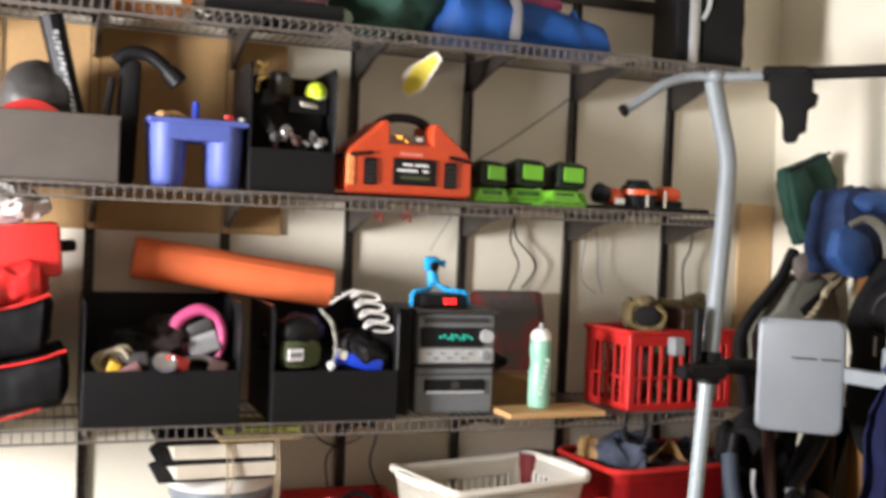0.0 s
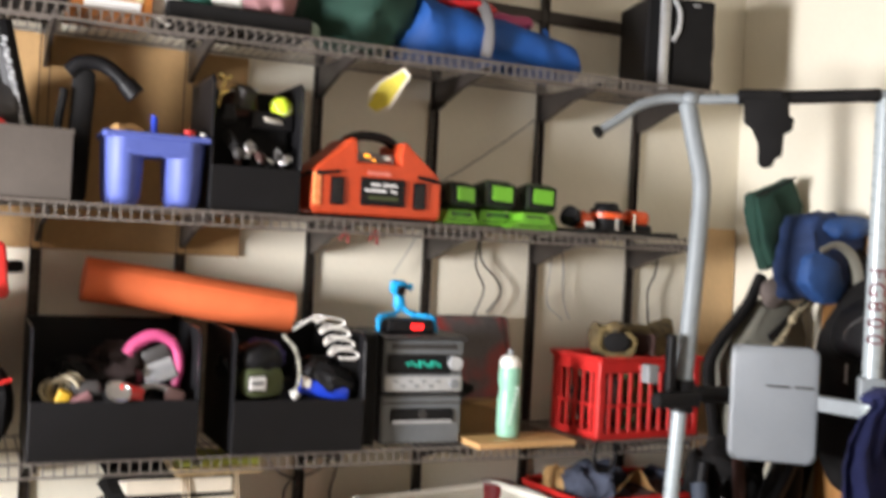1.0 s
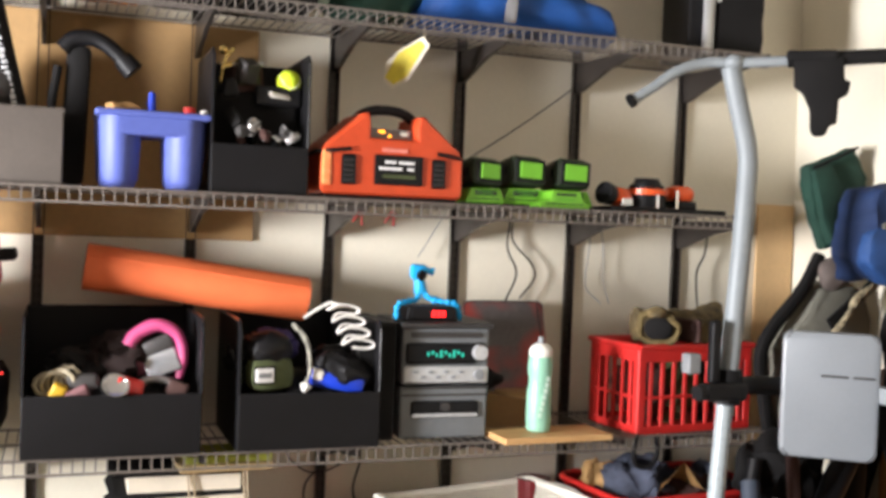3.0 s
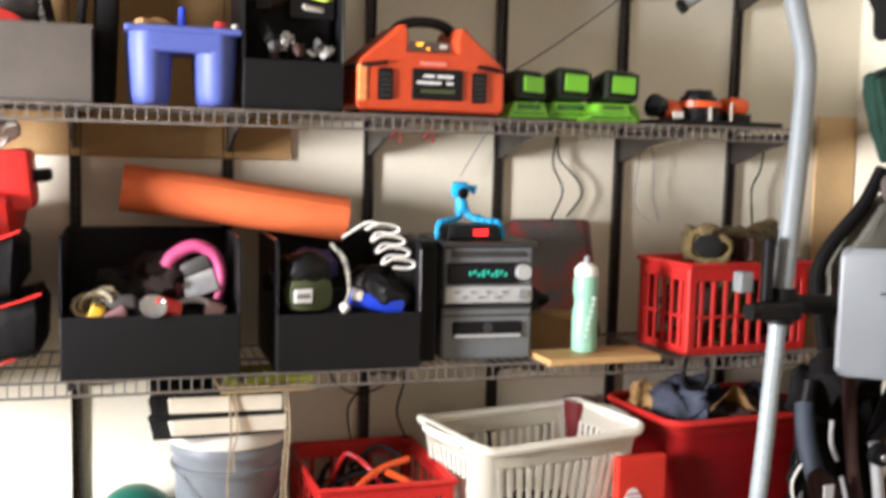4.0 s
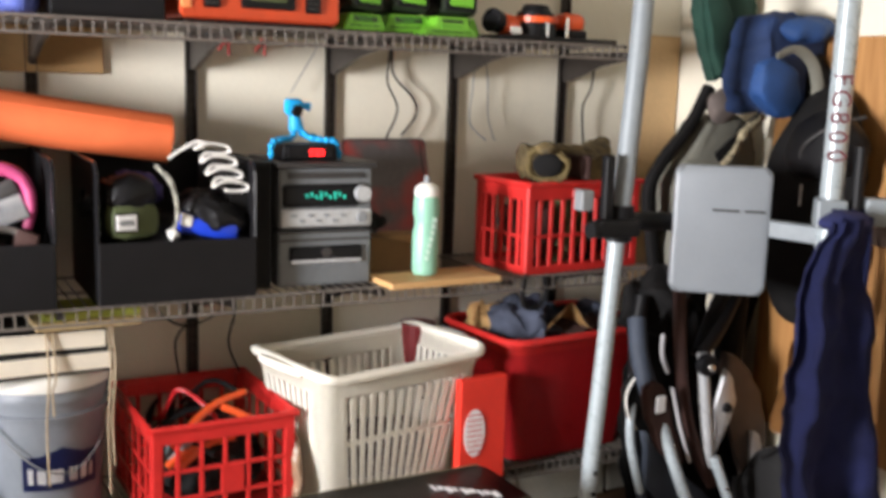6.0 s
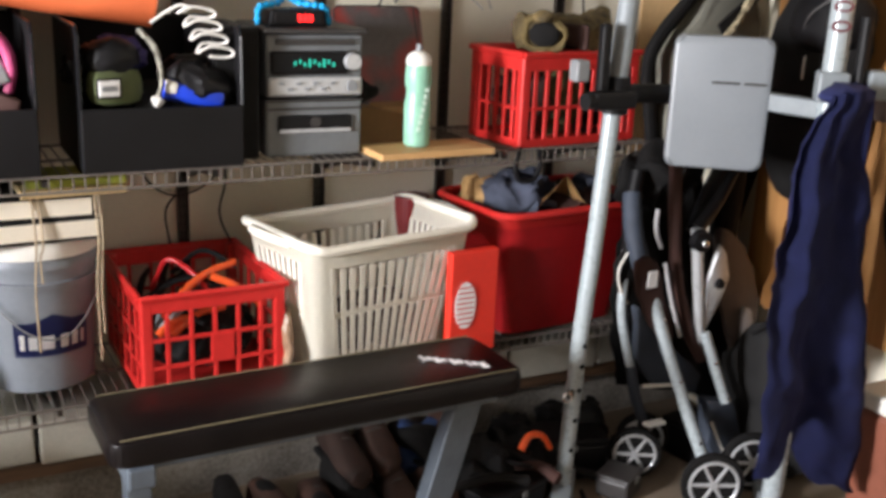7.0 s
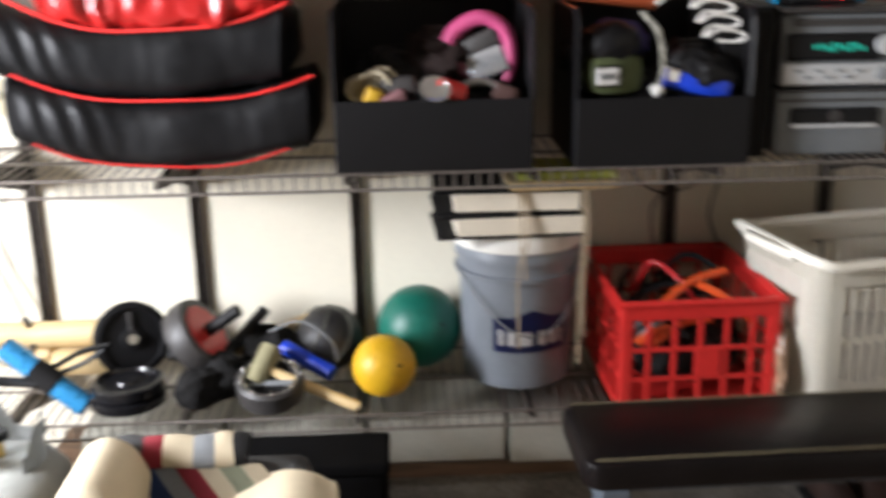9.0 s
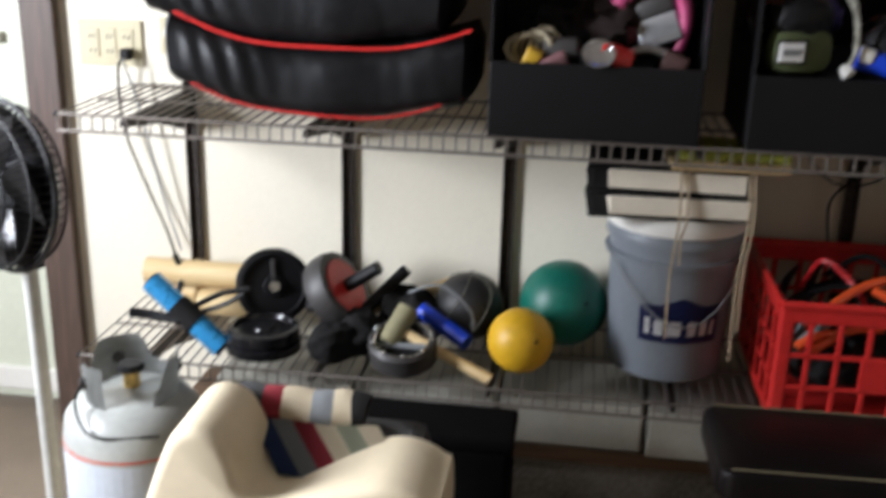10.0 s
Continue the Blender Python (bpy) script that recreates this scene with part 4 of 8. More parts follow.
goggles()
M_BROWNDK = mat("black_brown_cloth", (0.014, 0.008, 0.007), 0.9, spec=0.2, vary=0.35, scale=14, fine=200, bump=0.4)
M_STEELRING = mat("dull_steel", (0.30, 0.29, 0.28), 0.35, 0.8, vary=0.2, scale=20)
LOOSE = (
    (0.875, -0.36, 0.155, (0.032, 0.025, 0.030), mat("beige_cord", (0.30, 0.26, 0.18), 0.9), "beige cord bundle in the bin", "cord"),
    (0.865, -0.375, 0.13, (0.018, 0.015, 0.035), mat("ochre_plastic", (0.45, 0.27, 0.015), 0.55, vary=0.2), "yellow plastic grip in the bin", "grip"),
    (0.93, -0.35, 0.155, (0.04, 0.03, 0.022), M_DKGREY, "dark grey rubber lump in the bin", "gear"),
    (0.915, -0.375, 0.135, (0.03, 0.02, 0.018), mat("mauve_plastic", (0.17, 0.08, 0.085), 0.5), "mauve plastic piece in the bin", "gear"),
    (0.985, -0.36, 0.135, (0.05, 0.02, 0.022), M_BLACK, "black shiny casing in the bin", "casing"),
    (1.035, -0.37, 0.15, (0.038, 0.02, 0.022), M_RED, "red and white plastic piece in the bin", "gear"),
    (0.99, -0.355, 0.145, (0.026, 0.016, 0.018), M_CHROME, "chrome lamp bowl in the bin", "lamp bowl"),
    (1.10, -0.36, 0.135, (0.05, 0.024, 0.022), M_STEELRING, "grey metal ring in the bin", "ring"),
    (1.155, -0.36, 0.14, (0.03, 0.02, 0.022), M_BROWNF, "brown leather piece in the bin", "gear"),
    (0.93, -0.25, 0.18, (0.07, 0.05, 0.04), M_BLACKM, "black cloth in the bin", "cloth"),
    (1.03, -0.25, 0.20, (0.09, 0.06, 0.05), M_BROWNDK, "dark brown cloth in the bin", "cloth"),
    (1.37, -0.27, 0.20, (0.07, 0.06, 0.05), M_BLACK, "black padded pouch in the bin", "pouch"),
    (1.42, -0.25, 0.235, (0.05, 0.05, 0.035), mat("purple_cloth", (0.04, 0.03, 0.12), 0.8), "dark purple cloth in the bin", "cloth"),
    (1.59, -0.27, 0.18, (0.07, 0.06, 0.06), M_BLACK, "black moulded case in the bin", "case"),
)


def loose_shape(cat, s, i):
    """Small gear: rings, casings, coils, bowls and crumpled cloth."""
    if cat in ("casing", "case", "gear", "grip"):
        bm = box(B(), (0, 0, 0), [1.9 * q for q in s], min(s) * 0.45, pose(0, 0, 0, 20 * math.sin(i * 2.3), 25 * math.sin(i * 1.7), 35 * math.sin(i * 3.1)), 3)
        return crumple(bm, min(s) * 0.25, 30, i)
    if cat == "ring":
        bm = B()
        tube(bm, [(s[0] * math.cos(a), 0.4 * s[0] * math.sin(a), 0.55 * s[0] * math.sin(a)) for a in [2 * math.pi * k / 24 for k in range(25)]], 0.010, 10, smooth=False)
        return bm
    if cat == "cord":
        bm = B()
        pts = []
        for k in range(40):
            a = 2 * math.pi * k / 10
            pts.append((s[0] * 1.1 * math.cos(a) + 0.0015 * k - 0.03, 0.5 * s[1] * math.sin(1.3 * a), s[2] * (0.8 + 0.02 * k) * math.sin(a)))
        tube(bm, pts, 0.0065, 7, smooth=False)
        return bm
    if cat == "lamp bowl":
        bm = B()
        lathe(bm, [(0.001, 0.0), (0.014, 0.003), (0.026, 0.012), (0.033, 0.024), (0.033, 0.027), (0.030, 0.027), (0.028, 0.021), (0.015, 0.018), (0.001, 0.020)], 28, pose(0, 0, 0, 48, 0, 8))
        return bm
    return crumple(lump((0, 0, 0), [1.22 * q for q in s], min(s) * 0.7, 26, i * 1.3, 36, 24), min(s) * 0.25, 90, i)


for i, (x, y, z, s, m, lab, cat) in enumerate(LOOSE):
    g = tagged(part(cat.replace(" ", "_"), loose_shape(cat, s, i), m, smooth=True), lab, cat)
    g.location = (x, y, S3 + z + 0.016)
    if cat == "lamp bowl":
        g.location = (1.0, -0.388, S3 + 0.158)


def strap_roll():
    t = thing("rolled_strap", (1.385, -0.36, S3 + 0.148), "olive green rolled strap with a white label", "strap", rz=14)
    part("roll", boxy((0, 0, 0.045), (0.13, 0.075, 0.095), 0.034), M_OLIVE, t, smooth=True)
    part("black_dome", creases(lump((0.0, 0.008, 0.105), (0.066, 0.045, 0.05), 0.006, 14, 3, 36, 22), 0.004, 30, 2), M_BLACK, t, "black padded dome above the strap", smooth=True)
    part("label_frame", boxy((-0.03, -0.038, 0.045), (0.060, 0.003, 0.046), 0.001), M_BLACK, t)
    part("label_patch", boxy((-0.03, -0.040, 0.045), (0.05, 0.004, 0.036), 0.002), M_WPRINT, t)
    part("label_print", boxy((-0.03, -0.0428, 0.045), (0.036, 0.002, 0.012)), M_GREY, t)
    b = thing("blue_band", (1.560, -0.362, S3 + 0.150), "royal blue and white moulded band", "band", ry=12, rz=-4)
    part("band", boxy((0, 0, 0.02), (0.15, 0.05, 0.046), 0.014), M_ROYAL, b, smooth=True)
    part("white_end", boxy((-0.055, -0.004, 0.028), (0.03, 0.05, 0.03), 0.008), M_WHITE, b, smooth=True)
    rp = thing("braided_rope", (1.475, -0.38, S3 + 0.15), "pale speckled braided rope over the bin edge", "rope")
    bm = B()
    pts = [(-0.03, 0.03, 0.17), (0.0, 0.0, 0.13), (0.012, -0.01, 0.06), (0.0, -0.01, 0.01)]
    tube(bm, pts, 0.006, 8)
    crumple(bm, 0.003, 120, 2)
    part("strand", bm, mat("speckled_rope", (0.24, 0.23, 0.19), 0.9, vary=0.8, scale=70, stain=(0.01, 0.01, 0.01)), rp)
    bm = ball(B(), (0.0, -0.012, 0.008), 0.02, (0.7, 0.6, 0.8), 12, 8)
    part("knot", crumple(bm, 0.006, 60, 1), mat("pale_rope", (0.5, 0.49, 0.46), 0.9), rp)
    wc = thing("white_cord", (1.56, -0.345, S3 + 0.20), "white coiled cord looping over the bin", "cord")
    bm = B()
    pts = [(-0.085, 0.0, 0.135), (-0.05, 0.0, 0.158), (-0.015, -0.004, 0.176), (0.005, -0.006, 0.168)]
    for i in range(4):
        zc, xl, xr, y = 0.160 - 0.030 * i, -0.022 + 0.013 * i, 0.066 + 0.013 * i, -0.006 - 0.006 * i
        pts += [(xl, y, zc - 0.002), (xl + 0.03, y - 0.004, zc + 0.012), (xr - 0.012, y, zc + 0.006), (xr, y, zc - 0.006), (xr - 0.016, y + 0.006, zc - 0.014), (xl + 0.03, y + 0.006, zc - 0.012)]
    tube(bm, pts, 0.0040, 8, 5)
    part("cord_loop", bm, mat("white_cord_rubber", (0.72, 0.70, 0.66), 0.5), wc, smooth=True)
    bk = thing("black_blue_shoe_guard", (1.575, -0.345, S3 + 0.165), "black moulded guard with royal blue base", "guard", ry=14)
    part("shell", creases(lump((0.004, 0, 0.028), (0.082, 0.052, 0.055), 0.012, 14, 4, 44, 28), 0.006, 26, 3), M_BLACK, bk, smooth=True)


strap_roll()


def foam_roll():
    t = thing("exercise_mat", (1.228, -0.135, 1.378), "orange foam exercise mat rolled up on the bins", "exercise mat", ry=7.8)
    bm = B()
    tube(bm, [(-0.30, 0, 0), (-0.1, 0, 0.003), (0.05, 0, 0.0), (0.30, 0, 0)], 0.062, 28, 8)
    part("roll", bm, M_FOAM, t, smooth=True)
    # Darker orange spiral: shade between the rolled layers, put in as colour.
    bm = B()
    pts = [(0.301, 0.006 * a * math.cos(a), 0.006 * a * math.sin(a)) for a in [0.5 + 0.35 * i for i in range(27)]]
    tube(bm, pts, 0.0018, 5, smooth=False)
    part("spiral_shade", bm, mat("orange_shadow_foam", (0.40, 0.07, 0.02), 0.8), t)
    part("loose_edge", boxy((0, -0.052, 0.034), (0.596, 0.012, 0.006), 0.002), M_FOAM, t)


foam_roll()


def stereo():
    t = thing("stereo", (1.880, -0.24, S3), "grey mini stereo with green display", "stereo", rz=-2)
    w = 0.255
    bm = box(B(), (0, 0.005, 0.076), (w, 0.25, 0.145), 0.008)
    part("cassette_unit", bm, M_STEREO, t)
    bm = box(B(), (0, 0.005, 0.232), (w - 0.004, 0.25, 0.155), 0.006)
    part("tuner_unit", bm, M_STEREO, t)
    part("lid", boxy((0.0, 0.0, 0.318), (w + 0.016, 0.27, 0.014), 0.005), M_DKGREY, t)
    part("disc_slot", boxy((0, -0.122, 0.291), (w * 0.82, 0.006, 0.016), 0.003), M_DKGREY, t)
    d = part("display", boxy((-0.015, -0.123, 0.240), (0.205, 0.010, 0.058), 0.008), M_BLACK, t, "black display window")
    bm = B()
    for i in range(9):
        box(bm, (-0.055 + 0.0125 * i, -0.1295, 0.240 + 0.004 * math.sin(i * 2.1)), (0.0055, 0.002, 0.010 + 0.010 * (i in (3, 6))))
    part("lit_digits", bm, M_LCD, d, "green lit characters")
    part("knob", rods((0.094, -0.12, 0.244), (0.094, -0.146, 0.244), 0.022, 0.020, 24), M_SILVER, t, smooth=True)
    part("knob_ring", rods((0.094, -0.118, 0.244), (0.094, -0.126, 0.244), 0.028, 0.028, 24), M_DKGREY, t)
    p = part("button_panel", boxy((0, -0.124, 0.182), (w - 0.008, 0.012, 0.046), 0.006), M_SILVER, t)
    for i in range(7):
        part("button", boxy((-0.09 + 0.022 * i, -0.132, 0.19 - 0.014 * (i % 2)), (0.016, 0.006, 0.007), 0.002), M_GREY, p)
    part("jog_dial", rods((0.095, -0.128, 0.182), (0.095, -0.136, 0.182), 0.016, 0.014, 20), M_GREY, p)
    g = part("cassette_window", boxy((0, -0.122, 0.088), (0.195, 0.008, 0.042), 0.008), M_BLACK, t)
    part("cassette_bar", boxy((0, -0.128, 0.07), (0.19, 0.006, 0.01), 0.003), M_SILVER, g)
    part("emblem", rods((0, -0.125, 0.092), (0, -0.129, 0.092), 0.014, 0.014, 16), M_DKGREY, g)
    for s in (-1, 1):
        part("seam_trim", boxy((0, -0.119, 0.135 + 0.01 * s), (w, 0.005, 0.006)), M_DKGREY, t)
        part("foot", rods((s * 0.1, -0.09, 0), (s * 0.1, -0.09, 0.006), 0.012), M_BLACK, t)
    sp2 = thing("shelf_speaker", (1.675, -0.215, S3), "black box speaker beside the stereo", "loudspeaker")
    part("cabinet", boxy((0, 0, 0.163), (0.118, 0.27, 0.325), 0.006), M_BLACK, sp2)
    part("grille", boxy((0, -0.137, 0.163), (0.104, 0.006, 0.305), 0.003), M_BLACKM, sp2)


stereo()


def clock_radio():
    z = S3 + 0.3255
    t = thing("alarm_clock", (1.842, -0.285, z), "black clock radio with red lit digits", "clock", rz=-3)
    out = [(-0.075, 0.0), (0.075, 0.0), (0.07, 0.042), (-0.07, 0.042)]
    part("case", prism(B(), out, 0.11, Matrix.Translation((0, -0.05, 0)), 0.006), M_BLACK, t)
    f = part("face", boxy((0, -0.051, 0.022), (0.12, 0.004, 0.03), 0.002), M_BLACK, t)
    bm = B()
    for i in range(3):
        for dz in (-0.007, 0.0, 0.007):
            box(bm, (0.002 + 0.014 * i, -0.0545, 0.022 + dz), (0.009, 0.002, 0.003))
        box(bm, (0.006 + 0.014 * i, -0.0545, 0.022), (0.003, 0.002, 0.016))
    part("lit_digits", bm, M_LED, f, "red lit digits")
    o = thing("bendy_tripod", (1.828, -0.262, z + 0.044), "bright blue bendy camera tripod draped over the clock", "tripod")
    for i, pts in enumerate((((-0.004, -0.005, 0.040), (-0.02, -0.025, 0.014), (-0.055, -0.045, 0.008), (-0.084, -0.055, 0.0), (-0.090, -0.062, -0.035)), ((0.004, -0.005, 0.040), (0.022, -0.03, 0.014), (0.055, -0.05, 0.009), (0.088, -0.055, 0.002), (0.098, -0.058, -0.036)), ((0.0, 0.01, 0.040), (0.03, 0.02, 0.016), (0.065, 0.03, 0.010), (0.09, 0.03, -0.01)))):
        bm = B()
        L = smooth_line(pts, 4)
        for k, q in enumerate(L):
            ball(bm, q, 0.0088 if k % 2 else 0.0062, u=10, v=7)
        tagged(part("leg", bm, M_CYAN, o, smooth=True), kind="stuff")
    bm = B()
    tube(bm, [(0, 0, 0.03), (-0.002, 0, 0.05), (-0.006, 0, 0.075)], (0.02, 0.015), 12)
    part("neck", bm, M_CYAN, o, smooth=True)
    bm = box(B(), (-0.008, 0, 0.09), (0.048, 0.036, 0.044), 0.012)
    part("head", bm, M_CYAN, o, smooth=True)
    part("mount", rods((-0.008, -0.02, 0.082), (-0.004, -0.028, 0.08), 0.016, 0.016, 14), M_BLACK, o, "black mount plate")
    bm = B()
    tube(bm, [(0.014, 0, 0.095), (0.036, -0.004, 0.09)], (0.008, 0.012), 8)
    part("clamp_arm", bm, M_CYAN, o, smooth=True)


clock_radio()


def leaning_sign():
    t = thing("metal_sign", (2.19, -0.135, S3), "dark grey worn metal sign with red paint, leaning", "sign", rx=-17)
    bm = prism(B(), [(x, z + 0.19) for x, z in rounded(0.275, 0.375, 0.02)], 0.006)
    part("plate", bm, M_SIGN, t)
    bm = B()
    tube(bm, [(x, -0.001, z + 0.19) for x, z in rounded(0.272, 0.372, 0.02)] + [(0.116, -0.001, 0.376)], 0.0025, 5, smooth=False)
    part("rolled_edge", bm, M_DKGREY, t)


def sign_material():
    m = mat("grey_sign_with_red", (0.085, 0.075, 0.075), 0.5, vary=0.35, scale=9)
    n, lk = m.node_tree.nodes, m.node_tree.links
    b = n["Principled BSDF"]
    src = b.inputs["Base Color"].links[0].from_socket
    tc, nz, rp, mx = n.new("ShaderNodeTexCoord"), n.new("ShaderNodeTexNoise"), n.new("ShaderNodeValToRGB"), n.new("ShaderNodeMix")
    mx.data_type = "RGBA"
    nz.inputs["Scale"].default_value = 5.0
    rp.color_ramp.elements[0].position, rp.color_ramp.elements[1].position = 0.46, 0.60
    lk.new(tc.outputs["Object"], nz.inputs["Vector"])
    lk.new(nz.outputs["Fac"], rp.inputs[0])
    lk.new(rp.outputs[0], mx.inputs["Factor"])
    lk.new(src, mx.inputs["A"])
    mx.inputs["B"].default_value = (0.30, 0.035, 0.03, 1)
    lk.new(mx.outputs["Result"], b.inputs["Base Color"])
    return m


M_SIGN = sign_material()
leaning_sign()

bd = tagged(part("pine_board", boxy((0, 0, 0.009), (0.34, 0.15, 0.018), 0.003), M_PINE), "short honey-coloured pine board overhanging the shelf", "board")
bd.matrix_world = pose(2.185, -0.385, S3, 0, 0, 2)
fold = thing("folded_cardboard", (2.12, -0.22, S3 + 0.0), "folded brown cardboard piece behind the bottle", "cardboard")
part("lower_fold", prism(B(), [(-0.14, 0), (0.15, 0), (0.145, 0.055), (0.05, 0.085), (-0.13, 0.115)], 0.09), mat("brown_card", (0.20, 0.11, 0.04), 0.85, vary=0.2), fold)
part("upper_fold", boxy((0.08, 0.075, 0.048), (0.13, 0.10, 0.096), 0.01), M_TAN, fold)
heap("black_glove_heap", (2.04, -0.19, S3 + 0.11), (0.075, 0.05, 0.03), M_BLACKM, "black cloth glove lying on cardboard", "glove", 31, 0.02, 25)


def bottle():
    t = thing("sports_bottle", (2.158, -0.375, S3 + 0.019), "mint green insulated sports bottle with white cap", "bottle")
    bm = B()
    lathe(bm, [(0.028, 0.0), (0.034, 0.004), (0.0355, 0.03), (0.0355, 0.115), (0.031, 0.135), (0.031, 0.15), (0.0355, 0.168), (0.0345, 0.20), (0.031, 0.215)], 28)
    part("body", bm, M_MINT, t, smooth=True)
    bm = B()
    lathe(bm, [(0.033, 0.214), (0.034, 0.218), (0.033, 0.232), (0.024, 0.244), (0.012, 0.250)], 28)
    part("cap", bm, M_WHITE, t, "white screw cap", smooth=True)
    part("spout", rods((0, 0, 0.25), (0, 0, 0.268), 0.009, 0.007), M_GREY, t)
    bm = B()
    for i in range(7):
        a = radians(-110 + 6 * i)
        box(bm, (0.0357 * math.cos(a), 0.0357 * math.sin(a), 0.05 + 0.017 * i), (0.01, 0.003, 0.012), 0, None)
    part("print", bm, mat("white_mint_print", (0.62, 0.78, 0.68), 0.5), t)


bottle()


def slatted_crate(name, at, w, d, h, label, nx, ny, rz=0.0, grid=False, m=None):
    """A plastic crate of slats with a strong rim; grid: with cross bars."""
    m = m or M_RED
    t = thing(name, at, label, "crate", rz)
    k = 0.009
    for x in (0.01, w - 0.01):
        for y in (0.01, d - 0.01):
            part("corner_post", boxy((x, y, h / 2), (0.03, 0.03, h), 0.006), m, t)
    band = 0.045 if not grid else 0.04
    for c, s in (((w / 2, 0, h - band / 2), (w, k, band)), ((w / 2, d, h - band / 2), (w, k, band)), ((0, d / 2, h - band / 2), (k, d, band)), ((w, d / 2, h - band / 2), (k, d, band))):
        part("top_band", boxy(c, s, 0.003), m, t)
    bm = B()
    tube(bm, [(-0.006, -0.006, h), (w + 0.006, -0.006, h), (w + 0.006, d + 0.006, h), (-0.006, d + 0.006, h), (-0.006, -0.006, h)], 0.009, 6, smooth=False)
    part("rim", bm, m, t)
    for c, s in (((w / 2, 0, 0.012), (w, k, 0.024)), ((w / 2, d, 0.012), (w, k, 0.024)), ((0, d / 2, 0.012), (k, d, 0.024)), ((w, d / 2, 0.012), (k, d, 0.024))):
        part("bottom_band", boxy(c, s, 0.002), m, t)
    part("floor_panel", boxy((w / 2, d / 2, 0.006), (w, d, 0.008)), m, t)
    sw = 0.0125 if not grid else 0.011
    sl = None
    for j in range(1, nx):
        for y in (0, d):
            if sl is None:
                sl = part("slat", boxy((0, 0, 0), (sw, k, h - band - 0.02), 0.002), m, t)
                sl.location = (w * j / nx, y, (h - band) / 2 + 0.01)
            else:
                c = sl.copy()
                scene.collection.objects.link(c)
                c.location = (w * j / nx, y, (h - band) / 2 + 0.01)
    for j in range(1, ny):
        for x in (0, w):
            c = sl.copy()
            scene.collection.objects.link(c)
            c.location, c.rotation_euler = (x, d * j / ny, (h - band) / 2 + 0.01), (0, 0, radians(90))
    if grid:
        for z in ((h - band) * 0.36, (h - band) * 0.68):
            for c, s in (((w / 2, 0, z), (w, k, 0.010)), ((w / 2, d, z), (w, k, 0.010)), ((0, d / 2, z), (k, d, 0.010)), ((w, d / 2, z), (k, d, 0.010))):
                part("cross_bar", boxy(c, s, 0.002), m, t)
        part("name_plate", boxy((w * 0.55, -0.002, (h - band) * 0.52), (w / nx, k, (h - band) * 0.33), 0.002), m, t)
    else:
        for c, s in (((w / 2, 0, h * 0.42), (w, k, 0.009)), ((0, d / 2, h * 0.42), (k, d, 0.009)), ((w, d / 2, h * 0.42), (k, d, 0.009))):
            part("cross_bar", boxy(c, s, 0.002), m, t)
        part("hand_grip", boxy((w / 2, -0.003, h - 0.03), (0.11, 0.012, 0.02), 0.004), m, t)
    return t


slatted_crate("red_crate", (2.468, -0.40, S3), 0.425, 0.24, 0.258, "bright red slatted plastic crate holding boots", 10, 6, rz=6)
for i, (x, m) in enumerate(((2.565, M_BROWNF), (2.68, M_OLIVE), (2.79, M_BLACKM))):
    heap("crate_gear", (x, -0.262, S3 + 0.012), (0.075, 0.075, 0.10), m, "dark mottled gear packed in the crate", "gear", 40 + i, 0.03, 16)


M_COLLAR = mat("tan_boot_lining", (0.115, 0.082, 0.028), 0.85, vary=0.35, scale=30, fine=200, bump=0.4)


def boot(at, rz, flip):
    """A boot lying on its side, its shaft opening to the left."""
    t = thing("camo_boot", at, "camouflage hiking boot lying on its side", "boot", rz, group="camo boots")
    bm = B()
    tube(bm, [(-0.10, -0.02, 0.055), (-0.04, -0.01, 0.052), (0.02, 0.0, 0.05), (0.06, 0.02 * flip, 0.048)], (0.058, 0.05), 16)
    crumple(bm, 0.016, 22, rz + 2)
    part("shaft", bm, M_CAMO, t, smooth=True)
    bm = B()
    tube(bm, [(0.04, 0.05 * flip, 0.05), (0.06, 0.0, 0.05), (0.07, -0.06 * flip, 0.045), (0.072, -0.12 * flip, 0.038)], (0.052, 0.036), 14)
    crumple(bm, 0.007, 30, rz)
    part("foot", bm, M_CAMO, t, smooth=True)
    part("opening", ball(B(), (-0.102, -0.02, 0.054), 0.043, (0.28, 1.0, 0.86), 18, 10), M_BLACKM, t, "dark boot opening", smooth=True)
    bm = B()
    tube(bm, [(-0.102 + 0.0, -0.02 + 0.055 * math.cos(a), 0.054 + 0.046 * math.sin(a)) for a in [2 * math.pi * i / 20 for i in range(21)]], 0.010, 8, smooth=False)
    crumple(bm, 0.012, 26, rz)
    part("collar", bm, M_COLLAR, t, "tan padded collar")
    part("sole", boxy((0.116, -0.03 * flip, 0.046), (0.018, 0.20, 0.07), 0.008), M_BROWNF, t)
    bm = B()
    for i in range(5):
        tube(bm, [(-0.05 + 0.022 * i, -0.05, 0.085), (-0.045 + 0.022 * i, -0.066, 0.055), (-0.05 + 0.022 * i, -0.055, 0.02)], 0.004, 5)
    part("lace", bm, M_KHAKI, t)
    part("tongue", lump((-0.105, -0.015, 0.10), (0.04, 0.03, 0.018), 0.012, 30, rz), M_CAMO, t, smooth=True)
    return t


boot((2.575, -0.285, S3 + 0.258), 58, 1)
boot((2.745, -0.25, S3 + 0.258), 196, -1)


# ---- hanging cables ----
def cable(pts, label, r=0.003, m=None):
    bm = B()
    tube(bm, pts, r, 6, 8)
    return tagged(part("cable", bm, m or M_BLACK, smooth=True), label, "cable")


